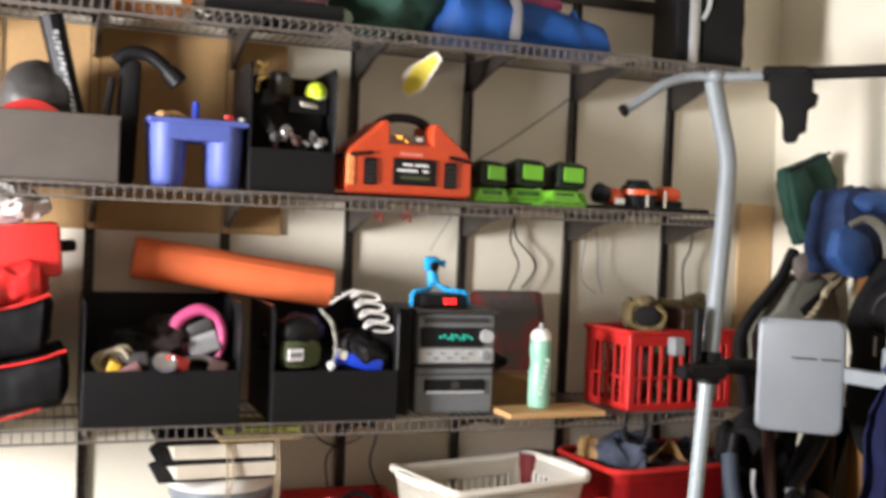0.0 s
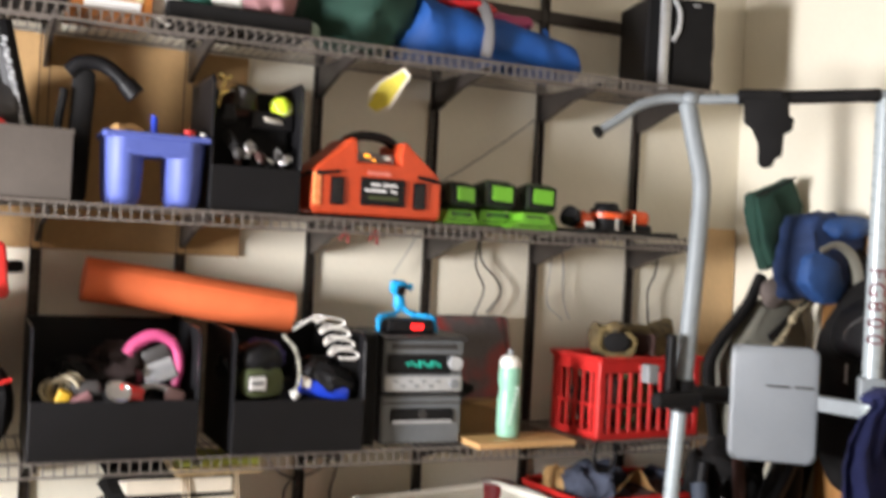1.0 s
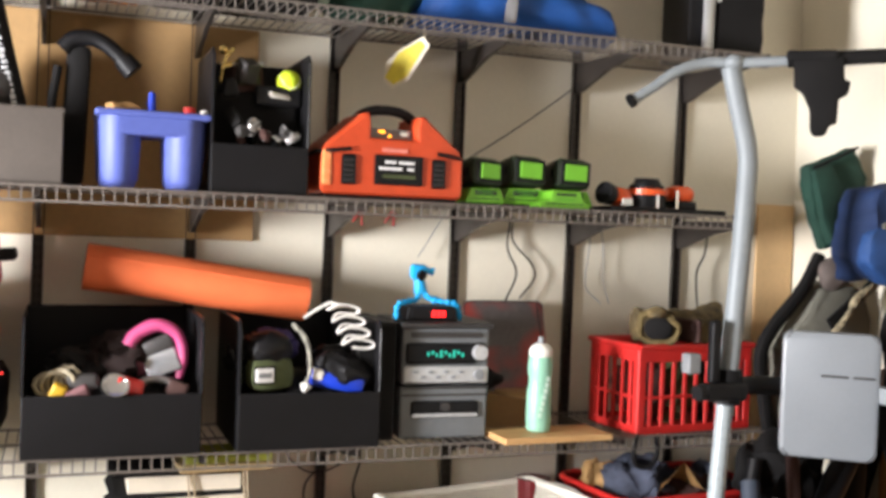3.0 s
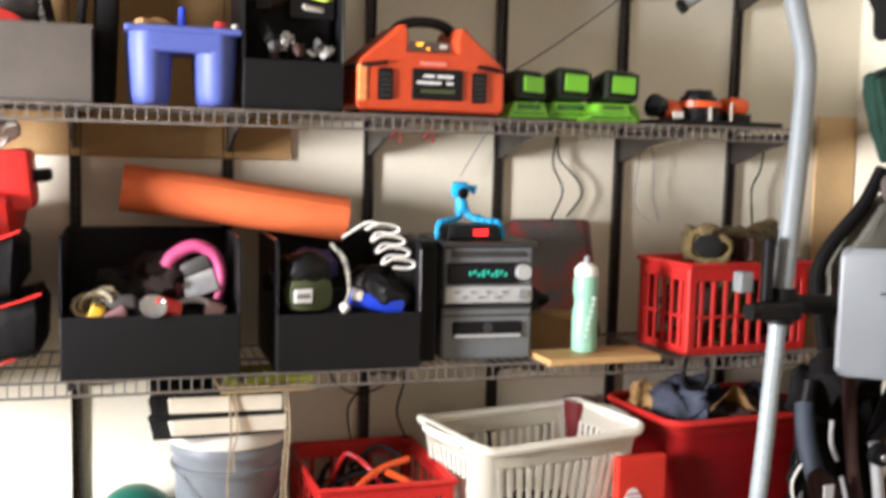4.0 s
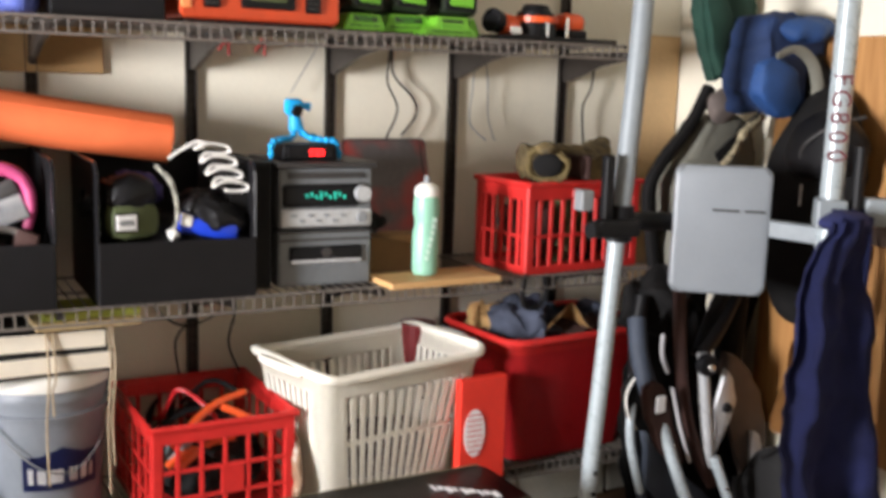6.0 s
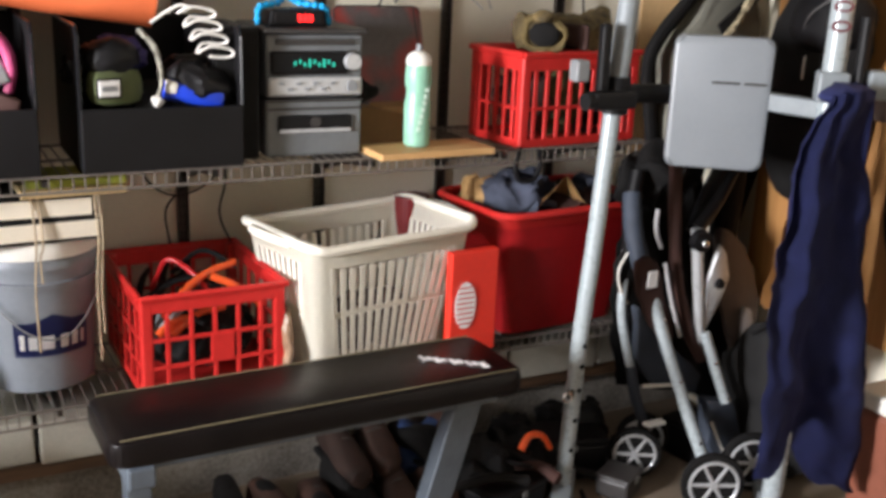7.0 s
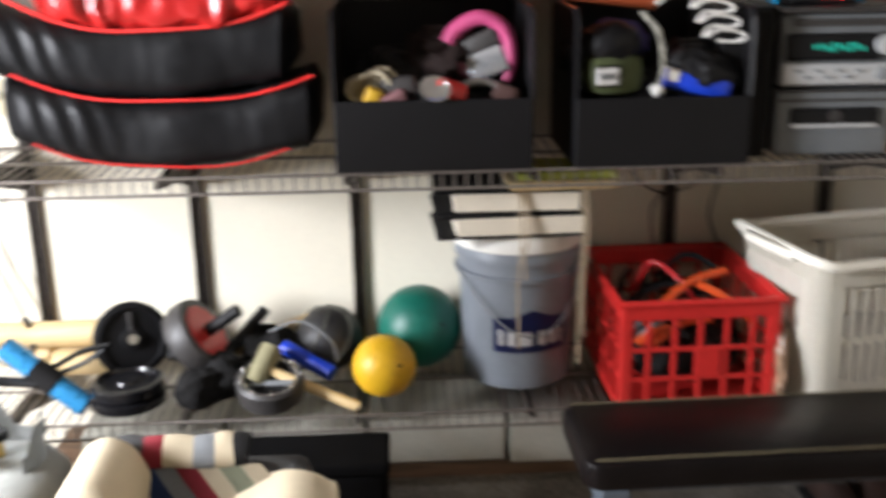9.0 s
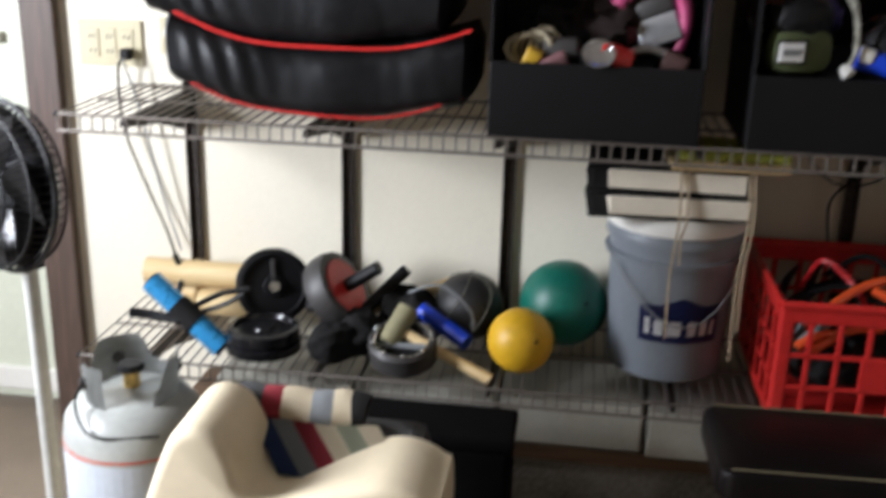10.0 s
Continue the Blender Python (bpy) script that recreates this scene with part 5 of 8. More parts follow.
cable([(2.215, -0.02, 1.60), (2.222, -0.015, 1.52), (2.29, -0.015, 1.45), (2.30, -0.015, 1.40), (2.25, -0.02, 1.34)], "black cable hanging against the wall")
cable([(2.21, -0.02, 1.60), (2.20, -0.02, 1.50), (2.235, -0.02, 1.42), (2.20, -0.02, 1.33)], "black cable hanging against the wall")
cable([(2.50, -0.02, 1.60), (2.49, -0.02, 1.48), (2.485, -0.02, 1.38), (2.50, -0.10, 1.33)], "thin grey cable hanging behind the boots", 0.002, M_GREY)
cable([(2.53, -0.02, 1.60), (2.545, -0.02, 1.50), (2.55, -0.02, 1.40), (2.54, -0.08, 1.33)], "thin grey cable hanging behind the boots", 0.002, M_GREY)
cable([(2.95, -0.02, 1.60), (2.94, -0.02, 1.5), (2.91, -0.02, 1.43), (2.92, -0.02, 1.30), (2.90, -0.03, 1.25)], "black cable hanging beside the upright", 0.0035)
cable([(2.03, -0.06, 1.765), (2.2, -0.03, 1.87), (2.42, -0.02, 2.03), (2.45, -0.02, 2.09)], "thin dark cord slanting up the wall", 0.0025, M_DKGREY)
cable([(1.90, -0.02, 1.46), (1.985, -0.02, 1.60)], "thin grey lead on the upright", 0.0015, M_GREY)
cable([(1.50, -0.02, 0.95), (1.52, -0.02, 0.86), (1.60, -0.02, 0.81), (1.70, -0.02, 0.85), (1.73, -0.02, 0.95)], "black cable looped under the shelf")
cable([(1.72, -0.02, 0.95), (1.74, -0.02, 0.85), (1.72, -0.02, 0.75), (1.75, -0.03, 0.66)], "black cable dropping behind the crate")
cable([(1.62, -0.02, 0.83), (1.57, -0.02, 0.77), (1.58, -0.02, 0.66)], "black cable dropping behind the crate")
cable([(-0.153, -0.03, 1.03), (-0.168, -0.03, 1.0), (-0.168, -0.02, 0.86), (-0.13, -0.02, 0.74), (-0.075, -0.02, 0.60), (-0.045, -0.03, 0.52)], "black power cord from the wall outlet", 0.0035)
cable([(-0.15, -0.04, 1.03), (-0.125, -0.02, 0.92), (-0.10, -0.02, 0.80), (-0.065, -0.02, 0.64), (-0.03, -0.03, 0.54)], "grey power cord from the wall outlet", 0.003, M_GREY)
hk = thing("cable_hook", (2.505, -0.40, S3 - 0.036), "black rubber hook hanging on the shelf lip", "hook")
bm = B()
tube(bm, [(-0.035, 0, 0.04), (-0.045, 0, -0.02), (-0.03, 0, -0.055), (0.015, 0, -0.055), (0.035, 0, -0.02), (0.03, 0, 0.03)], 0.008, 8)
part("loop", bm, M_BLACK, hk, smooth=True)
M_DULLRED = mat("dull_red_plastic", (0.20, 0.018, 0.014), 0.55, vary=0.2, scale=20)
for x in (1.63, 1.72):
    bm = box(B(), (0, 0, -0.012), (0.018, 0.012, 0.014), 0.003)
    for side in (-1, 1):
        box(bm, (0, 0, 0), (0.006, 0.010, 0.030), 0.002, pose(0.009 * side, 0, -0.030, 0, -22 * side, 0))
    c = tagged(part("red_clip", bm, M_DULLRED), "small red clip hanging under the shelf", "clip")
    c.matrix_world = pose(x, -0.33, 1.60, 0, 20, 10)
ou = thing("wall_outlet", (-0.20, 0.015, 1.062), "cream plastic wall outlet plate with a plugged cord", "outlet")
M_IVORY = mat("ivory_plastic", (0.52, 0.46, 0.30), 0.4, vary=0.05)
part("plate", boxy((0, -0.004, 0), (0.168, 0.008, 0.114), 0.003), M_IVORY, ou)
for x in (-0.045, 0.0, 0.045):
    rc = part("receptacle", boxy((x, -0.009, 0), (0.034, 0.004, 0.072), 0.002), M_IVORY, ou)
    for z in (-0.02, 0.016):
        for dx in (-0.006, 0.006):
            part("slot", boxy((x + dx, -0.0112, z), (0.003, 0.002, 0.010)), M_DKGREY, rc)
part("plug", boxy((0.047, -0.024, -0.024), (0.026, 0.03, 0.028), 0.006), M_BLACK, ou, "black plug")
sw = thing("wall_switch", (-0.052, 0.015, 1.085), "narrow cream wall switch plate", "switch")
part("plate", boxy((0, -0.004, 0), (0.036, 0.008, 0.09), 0.003), M_IVORY, sw)
part("toggle", boxy((0, -0.012, 0.004), (0.010, 0.014, 0.020), 0.003, pose(0, 0, 0, -20)), M_WHITE, sw)

# ---- cardboard on the wall ----
cb = thing("cardboard_sheet", (0.98, 0.004, 1.495), "tan cardboard sheet fixed to the wall behind the shelf", "cardboard")
part("sheet", boxy((0.0, 0, 0.305), (0.83, 0.008, 0.61), 0.002), M_TAN, cb)
part("side_strip", boxy((-0.62, 0, 0.305), (0.38, 0.008, 0.61), 0.002), M_TAN, cb)


# ---- bottom shelf ----
def bucket():
    t = thing("bucket", (1.205, -0.172, S4), "grey plastic five gallon bucket with navy label", "bucket", rz=8)
    bm = B()
    lathe(bm, [(0.125, 0.0), (0.13, 0.004), (0.142, 0.27), (0.152, 0.272), (0.153, 0.285), (0.144, 0.288), (0.145, 0.315), (0.153, 0.317), (0.154, 0.335), (0.147, 0.345)], 48)
    part("pail", bm, M_BUCKET, t, smooth=True)
    bm = B()
    lathe(bm, [(0.150, 0.345), (0.157, 0.347), (0.158, 0.382), (0.152, 0.390), (0.14, 0.388)], 48)
    part("lid", bm, M_WHITE, t, "white snap lid", smooth=True)
    bm = B()
    pts = [(0.155 * math.sin(a), -0.155 * math.cos(a), 0.29 - 0.145 * math.cos(a) ** 2) for a in [radians(-90 + 12 * i) for i in range(16)]]
    tube(bm, pts, 0.0025, 6, 3)
    part("bail", bm, M_GREY, t, "steel wire bail")
    lab = part("label", curved_plate([(-38, 0.10), (-38, 0.185), (-20, 0.188), (0, 0.207), (20, 0.188), (38, 0.185), (38, 0.10)], 0.1395), M_NAVYP, t, "navy house-shaped label")
    for i, (a, w, zz) in enumerate(((-30, 5, 0.14), (-20, 8, 0.135), (-6, 12, 0.135), (10, 8, 0.135), (21, 7, 0.135), (30, 4, 0.135))):
        part("label_bar", curved_plate([(a - w / 2, 0.118), (a - w / 2, zz + 0.018), (a + w / 2, zz + 0.018), (a + w / 2, 0.118)], 0.1415), M_WPRINT, lab)


def curved_plate(pts, r):
    """A thin label wrapped round the front of a pail; pts are (degrees, z)."""
    bm = B()
    n = 24
    a0, a1 = min(p[0] for p in pts), max(p[0] for p in pts)
    zlo = min(p[1] for p in pts)
    top = [p for p in pts if p[1] > zlo + 1e-6]
    rows = []
    for i in range(n + 1):
        a = a0 + (a1 - a0) * i / n
        z = zlo
        for p, q in zip(top, top[1:]):
            if p[0] <= a <= q[0]:
                z = p[1] + (q[1] - p[1]) * (a - p[0]) / max(1e-6, q[0] - p[0])
        s, c = math.sin(radians(a)), -math.cos(radians(a))
        rows.append((bm.verts.new((r * s, r * c, zlo)), bm.verts.new(((r + 0.003) * s, (r + 0.003) * c, z))))
    for p, q in zip(rows, rows[1:]):
        bm.faces.new((p[0], q[0], q[1], p[1]))
    bmesh.ops.solidify(bm, geom=bm.faces[:], thickness=0.002)
    return bm


def book(at, rz, w, d, h):
    t = thing("binder_book", at, "thick black-covered book with cream pages", "book", rz, group="books on the bucket")
    part("page_block", boxy((0.006, -0.004, h / 2), (w - 0.008, d - 0.004, h - 0.014), 0.002), M_PAPER, t)
    for z in (0.004, h - 0.004):
        part("cover", prism(B(), [(-w / 2 - 0.035, -0.004), (w / 2, -0.004), (w / 2, 0.004), (-w / 2 - 0.02, 0.004)], d, Matrix.Translation((0, -d / 2, z))), M_BLACKM, t)
    part("spine", boxy((w / 2 + 0.002, 0, h / 2), (0.006, d, h), 0.002), M_BLACKM, t)
    return t


bucket()
book((1.185, -0.215, S4 + 0.391), 2, 0.30, 0.24, 0.055)
book((1.18, -0.22, S4 + 0.447), -1, 0.29, 0.23, 0.055)
yb = thing("painted_board", (1.285, -0.27, S4 + 0.503), "yellow-green painted board with string on the books", "board", rz=2)
part("wood_strip", boxy((0.0, 0.0, 0.009), (0.24, 0.16, 0.018), 0.003), M_BEECH, yb)
part("green_board", boxy((0.01, 0.01, 0.029), (0.225, 0.15, 0.020), 0.004), M_YELGRN, yb)
for x, z in ((1.19, 0.53), (1.205, 0.70), (1.33, 0.49), (1.34, 0.56)):
    bm = B()
    tube(bm, [(x, -0.34, 0.905), (x + 0.004, -0.352, 0.80), (x - 0.004, -0.35, 0.68 if z < 0.65 else 0.76), (x - 0.002, -0.352, z)], 0.0026, 6)
    tagged(part("jute_string", bm, M_STRING), "frayed jute string hanging from the board", "string", "hanging strings")

slatted_crate("red_crate", (1.41, -0.44, S4), 0.355, 0.41, 0.262, "red grid milk crate of tools and cables", 6, 6, rz=1, grid=True)
tjm = thing("tool_jumble", (1.59, -0.22, S4 + 0.012), "dark jumble of clamps and tools in the milk crate", "tools")
part("tangled_mass", creases(lump((0, 0, 0.07), (0.15, 0.17, 0.07), 0.03, 16, 50, 48, 30), 0.02, 18, 4), M_BLACKM, tjm, smooth=True)
rj = random.Random(11)
for i in range(14):
    x, y, a = rj.uniform(-0.12, 0.12), rj.uniform(-0.16, 0.12), rj.uniform(-1.2, 1.2)
    L2, tilt = rj.uniform(0.06, 0.11), rj.uniform(0.0, 0.05)
    bm = B()
    tube(bm, [(x - L2 * math.cos(a) * 0.8, y - L2 * math.sin(a) * 0.8, 0.13), (x, y, 0.155 + tilt), (x + L2 * math.cos(a) * 0.8, y + L2 * math.sin(a) * 0.8, 0.145 + tilt * 1.6)], (0.012, 0.007), 8)
    part(("grip", "jaw", "shaft")[i % 3], bm, (M_BLACK, M_DKGREY, M_BLACKM, M_BLACK, M_ORANGE, M_GREY, M_BLACKM)[i % 7], tjm, smooth=True)
for i, (p, m, lab) in enumerate(((((1.47, -0.40, 0.60), (1.53, -0.36, 0.645), (1.60, -0.32, 0.675), (1.68, -0.30, 0.69)), M_ORANGE, "orange extension cable across the crate"), (((1.60, -0.36, 0.68), (1.66, -0.38, 0.65), (1.72, -0.40, 0.60)), M_ORANGE, "orange clamp handle in the crate"), (((1.49, -0.20, 0.62), (1.52, -0.25, 0.70), (1.58, -0.30, 0.66), (1.60, -0.36, 0.62)), M_DKRED, "red cable loop in the crate"), (((1.55, -0.15, 0.63), (1.62, -0.2, 0.70), (1.70, -0.25, 0.66)), M_BLACK, "black clamp jaw in the crate"), (((1.45, -0.3, 0.62), (1.55, -0.3, 0.66), (1.65, -0.33, 0.64)), M_BLACK, "black cable in the crate"))):
    bm = B()
    tube(bm, p, 0.010 if i < 2 else 0.007, 8)
    tagged(part("tool_cable", bm, m, smooth=True), lab, "cable")


def laundry_basket():
    t = thing("laundry_basket", (2.035, -0.30, S4), "off-white plastic laundry basket with slotted sides", "laundry basket", rz=11)
    H, W0, D0, W1, D1 = 0.345, 0.43, 0.255, 0.535, 0.352

    def ring(u, grow=0.0, k=5):
        w, d = W0 + (W1 - W0) * u + grow, D0 + (D1 - D0) * u + grow
        return [Vector((x, y, 0)) for x, y in rounded(w, d, 0.034 + 0.012 * u, k)]

    def up(p, u):
        return Vector((p.x, p.y, H * u + 0.035 * u * u * max(0, (abs(p.x) / (W1 / 2)) ** 2 - 0.35) * 1.2))

    def wall(u0, u1, name):
        bm = B()
        n = 3
        R = [[bm.verts.new(up(p, u0 + (u1 - u0) * i / n)) for p in ring(u0 + (u1 - u0) * i / n)] for i in range(n + 1)]
        for a, b in zip(R, R[1:]):
            for j in range(len(a)):
                bm.faces.new((a[j], a[(j + 1) % len(a)], b[(j + 1) % len(a)], b[j]))
        bmesh.ops.solidify(bm, geom=bm.faces[:], thickness=0.004)
        part(name, bm, M_CREAM, t, smooth=True)

    wall(0.0, 0.10, "bottom_band")
    wall(0.47, 0.52, "middle_band")
    wall(0.86, 1.0, "top_band")
    bm = B()
    pts = [up(p, 1.0) + Vector((p.x, p.y, 0)).normalized() * 0.008 for p in ring(1.0)]
    tube(bm, pts + pts[:1], 0.013, 8, smooth=False)
    part("rim", bm, M_CREAM, t, smooth=True)
    for sx in (-1, 1):
        bm = B()
        tube(bm, [(sx * (W1 / 2 + 0.010), -0.10, H + 0.020), (sx * (W1 / 2 + 0.030), -0.05, H + 0.026), (sx * (W1 / 2 + 0.034), 0.05, H + 0.026), (sx * (W1 / 2 + 0.010), 0.10, H + 0.020)], 0.012, 10)
        part("handle", bm, M_CREAM, t, "moulded end handle", smooth=True)
    bm = B()
    vs = [bm.verts.new((p.x, p.y, 0.004)) for p in ring(0.0)]
    bm.faces.new(vs)
    bmesh.ops.solidify(bm, geom=bm.faces[:], thickness=0.004)
    part("bottom", bm, M_CREAM, t)
    for side, cnt in (("f", 13), ("b", 13), ("l", 8), ("r", 8)):
        for i in range(cnt + 1):
            s = -0.5 + i / cnt
            for u0, u1 in ((0.09, 0.48), (0.51, 0.87)):
                def at(u):
                    w, d = W0 + (W1 - W0) * u, D0 + (D1 - D0) * u
                    if side in "fb":
                        return up(Vector((s * (w - 0.12), (-d / 2 if side == "f" else d / 2), 0)), u)
                    return up(Vector(((-w / 2 if side == "l" else w / 2), s * (d - 0.12), 0)), u)
                a, b = at(u0), at(u1)
                bm = B()
                q = (b - a)
                wid = Vector((0.0075, 0, 0)) if side in "fb" else Vector((0, 0.0075, 0))
                thk = Vector((0, 0.0025, 0)) if side in "fb" else Vector((0.0025, 0, 0))
                vs = [bm.verts.new(o + sx * wid + sy * thk) for o in (a, b) for sx, sy in ((-1, -1), (1, -1), (1, 1), (-1, 1))]
                for f in ((0, 1, 2, 3), (4, 5, 6, 7), (0, 1, 5, 4), (1, 2, 6, 5), (2, 3, 7, 6), (3, 0, 4, 7)):
                    bm.faces.new([vs[k] for k in f])
                part("slat", bm, M_CREAM, t)
    for c in range(4):
        bm = B()
        R = []
        for i in range(5):
            u = 0.09 + 0.785 * i / 4
            q = ring(u)[6 * c:6 * c + 6]
            a, b = q[0] + (q[0] - q[1]).normalized() * 0.018, q[-1] + (q[-1] - q[-2]).normalized() * 0.018
            R.append([bm.verts.new(up(p, u)) for p in [a] + q + [b]])
        for a, b in zip(R, R[1:]):
            for k in range(len(a) - 1):
                bm.faces.new((a[k], a[k + 1], b[k + 1], b[k]))
        bmesh.ops.solidify(bm, geom=bm.faces[:], thickness=0.0045)
        part("corner_panel", bm, M_CREAM, t, smooth=True)


laundry_basket()
# Pile added inside the basket so the gaps between slats read dark.
heap("slot_dark_pile", (2.035, -0.30, S4 + 0.012), (0.165, 0.085, 0.07), M_BROWNF, "dark brown cloth pile added to darken the basket slots", "clothes", 63, 0.03, 12)
pk = heap("crumpled_bag", (1.775, -0.40, S4), (0.018, 0.06, 0.10), mat("brown_film", (0.30, 0.19, 0.12), 0.3, vary=0.4, scale=30), "crumpled brown plastic bag between crate and basket", "bag", 60, 0.02, 25)


def tote():
    t = thing("storage_tote", (2.675, -0.225, S4), "red plastic storage tote full of clothes", "storage tote", rz=5)
    H, W0, D0, W1, D1 = 0.375, 0.44, 0.28, 0.54, 0.36

    def shell(u0, u1, n, thick, g=0.0):
        bm = B()
        R = []
        for i in range(n + 1):
            u = u0 + (u1 - u0) * i / n
            R.append([bm.verts.new((x, y, H * u)) for x, y in rounded(W0 + (W1 - W0) * u + g, D0 + (D1 - D0) * u + g, 0.06, 6)])
        for a, b in zip(R, R[1:]):
            for j in range(len(a)):
                bm.faces.new((a[j], a[(j + 1) % len(a)], b[(j + 1) % len(a)], b[j]))
        if u0 == 0:
            bm.faces.new(R[0][::-1])
        bmesh.ops.solidify(bm, geom=bm.faces[:], thickness=thick)
        return bm

    part("tub", shell(0.0, 1.0, 4, 0.004), M_DKRED, t, smooth=True)
    part("rim_band", shell(0.90, 1.0, 1, 0.006, 0.014), M_RED, t, smooth=True)
    part("step_band", shell(0.70, 0.74, 1, 0.006, 0.008), M_DKRED, t, smooth=True)
    bm = B()
    pts = [Vector((x, y, H)) for x, y in rounded(W1 + 0.02, D1 + 0.02, 0.065, 6)]
    tube(bm, pts + pts[:1], 0.011, 8, smooth=False)
    part("rim", bm, M_RED, t, smooth=True)
    for i, (x, y, s, m, lab) in enumerate(((-0.10, 0.0, (0.12, 0.11, 0.085), M_DENIM, "blue-grey denim crumpled in the tote"), (-0.2, 0.06, (0.06, 0.07, 0.08), M_TANCLOTH, "tan cloth in the tote"), (0.06, -0.03, (0.10, 0.09, 0.06), M_BROWNF, "brown cloth in the tote"), (0.16, 0.03, (0.10, 0.10, 0.06), M_DENIM, "dark denim in the tote"))):
        heap("clothes", (2.675 + x, -0.225 + y, S4 + H - 0.09), s, m, lab, "clothes", 70 + i, 0.035, 16)
    fl = thing("tan_garment", (2.665, -0.315, S4 + H - 0.015), "tan folded garment peaking out of the tote", "clothes")
    bm = sheet(lambda u, v: Vector((-0.085 + 0.19 * u, 0.06 * v - 0.03, 0.105 * max(0, 1 - abs(2 * u - 0.95)) * (1 - 0.6 * v) + 0.005 * math.sin(14 * u))), 16, 8, 0.006)
    part("fold", bm, M_TANCLOTH, fl, smooth=True)


tote()
sg = thing("red_sign_box", (2.312, -0.445, S4), "flat red box with a white oval emblem", "box", rz=4)
part("panel", boxy((0, 0, 0.15), (0.155, 0.03, 0.30), 0.004), mat("bright_red_card", (0.75, 0.035, 0.018), 0.45, vary=0.1), sg)
em = part("emblem", prism(B(), [(0.034 * math.cos(a) - 0.03, 0.068 * math.sin(a) + 0.145) for a in [2 * math.pi * i / 28 for i in range(28)]], 0.002, Matrix.Translation((0, -0.018, 0))), M_WPRINT, sg, "white oval emblem")
for i in range(8):
    part("emblem_line", boxy((-0.03, -0.0185, 0.092 + 0.015 * i), (0.05, 0.002, 0.0035)), M_RED, em)
rd = tagged(part("maroon_container", rods((0, 0, 0), (0, 0, 0.375), 0.045, 0.055, 20), mat("maroon_plastic", (0.16, 0.012, 0.015), 0.4)), "tall maroon plastic container standing behind the basket", "container")
rd.location = (2.29, -0.09, S4)


def sphere_thing(name, at, r, m, label, cat="ball"):
    t = thing(name, (at[0], at[1], at[2]), label, cat)
    part("skin", ball(B(), (0, 0, r), r, (1, 1, 0.99), 40, 24), m, t, smooth=True)
    part("valve", rods((r * 0.5, -r * 0.80, r * 1.33), (r * 0.51, -r * 0.82, r * 1.34), 0.004), M_BLACK, t)
    return t


sphere_thing("medicine_ball", (0.875, -0.30, S4), 0.075, M_YELLOW, "yellow rubber exercise ball on the wire shelf")
sphere_thing("exercise_ball", (0.965, -0.125, S4), 0.105, M_GREENB, "dark green rubber ball against the wall")
bb = sphere_thing("basketball", (0.738, -0.13, S4), 0.083, mat("dark_rubber", (0.010, 0.009, 0.009), 0.55, vary=0.4, scale=14, fine=300), "dark worn basketball with pale seams")
for ax in (0, 60, 120):
    bm = B()
    tube(bm, [Matrix.Rotation(radians(ax), 3, "Z") @ Vector((0.0832 * math.cos(a), 0.027 * math.sin(2 * a) if ax else 0, 0.0832 * math.sin(a))) + Vector((0, 0, 0.083)) for a in [2 * math.pi * i / 30 for i in range(31)]], 0.0012, 5, smooth=False)
    part("seam", bm, M_KHAKI, bb)


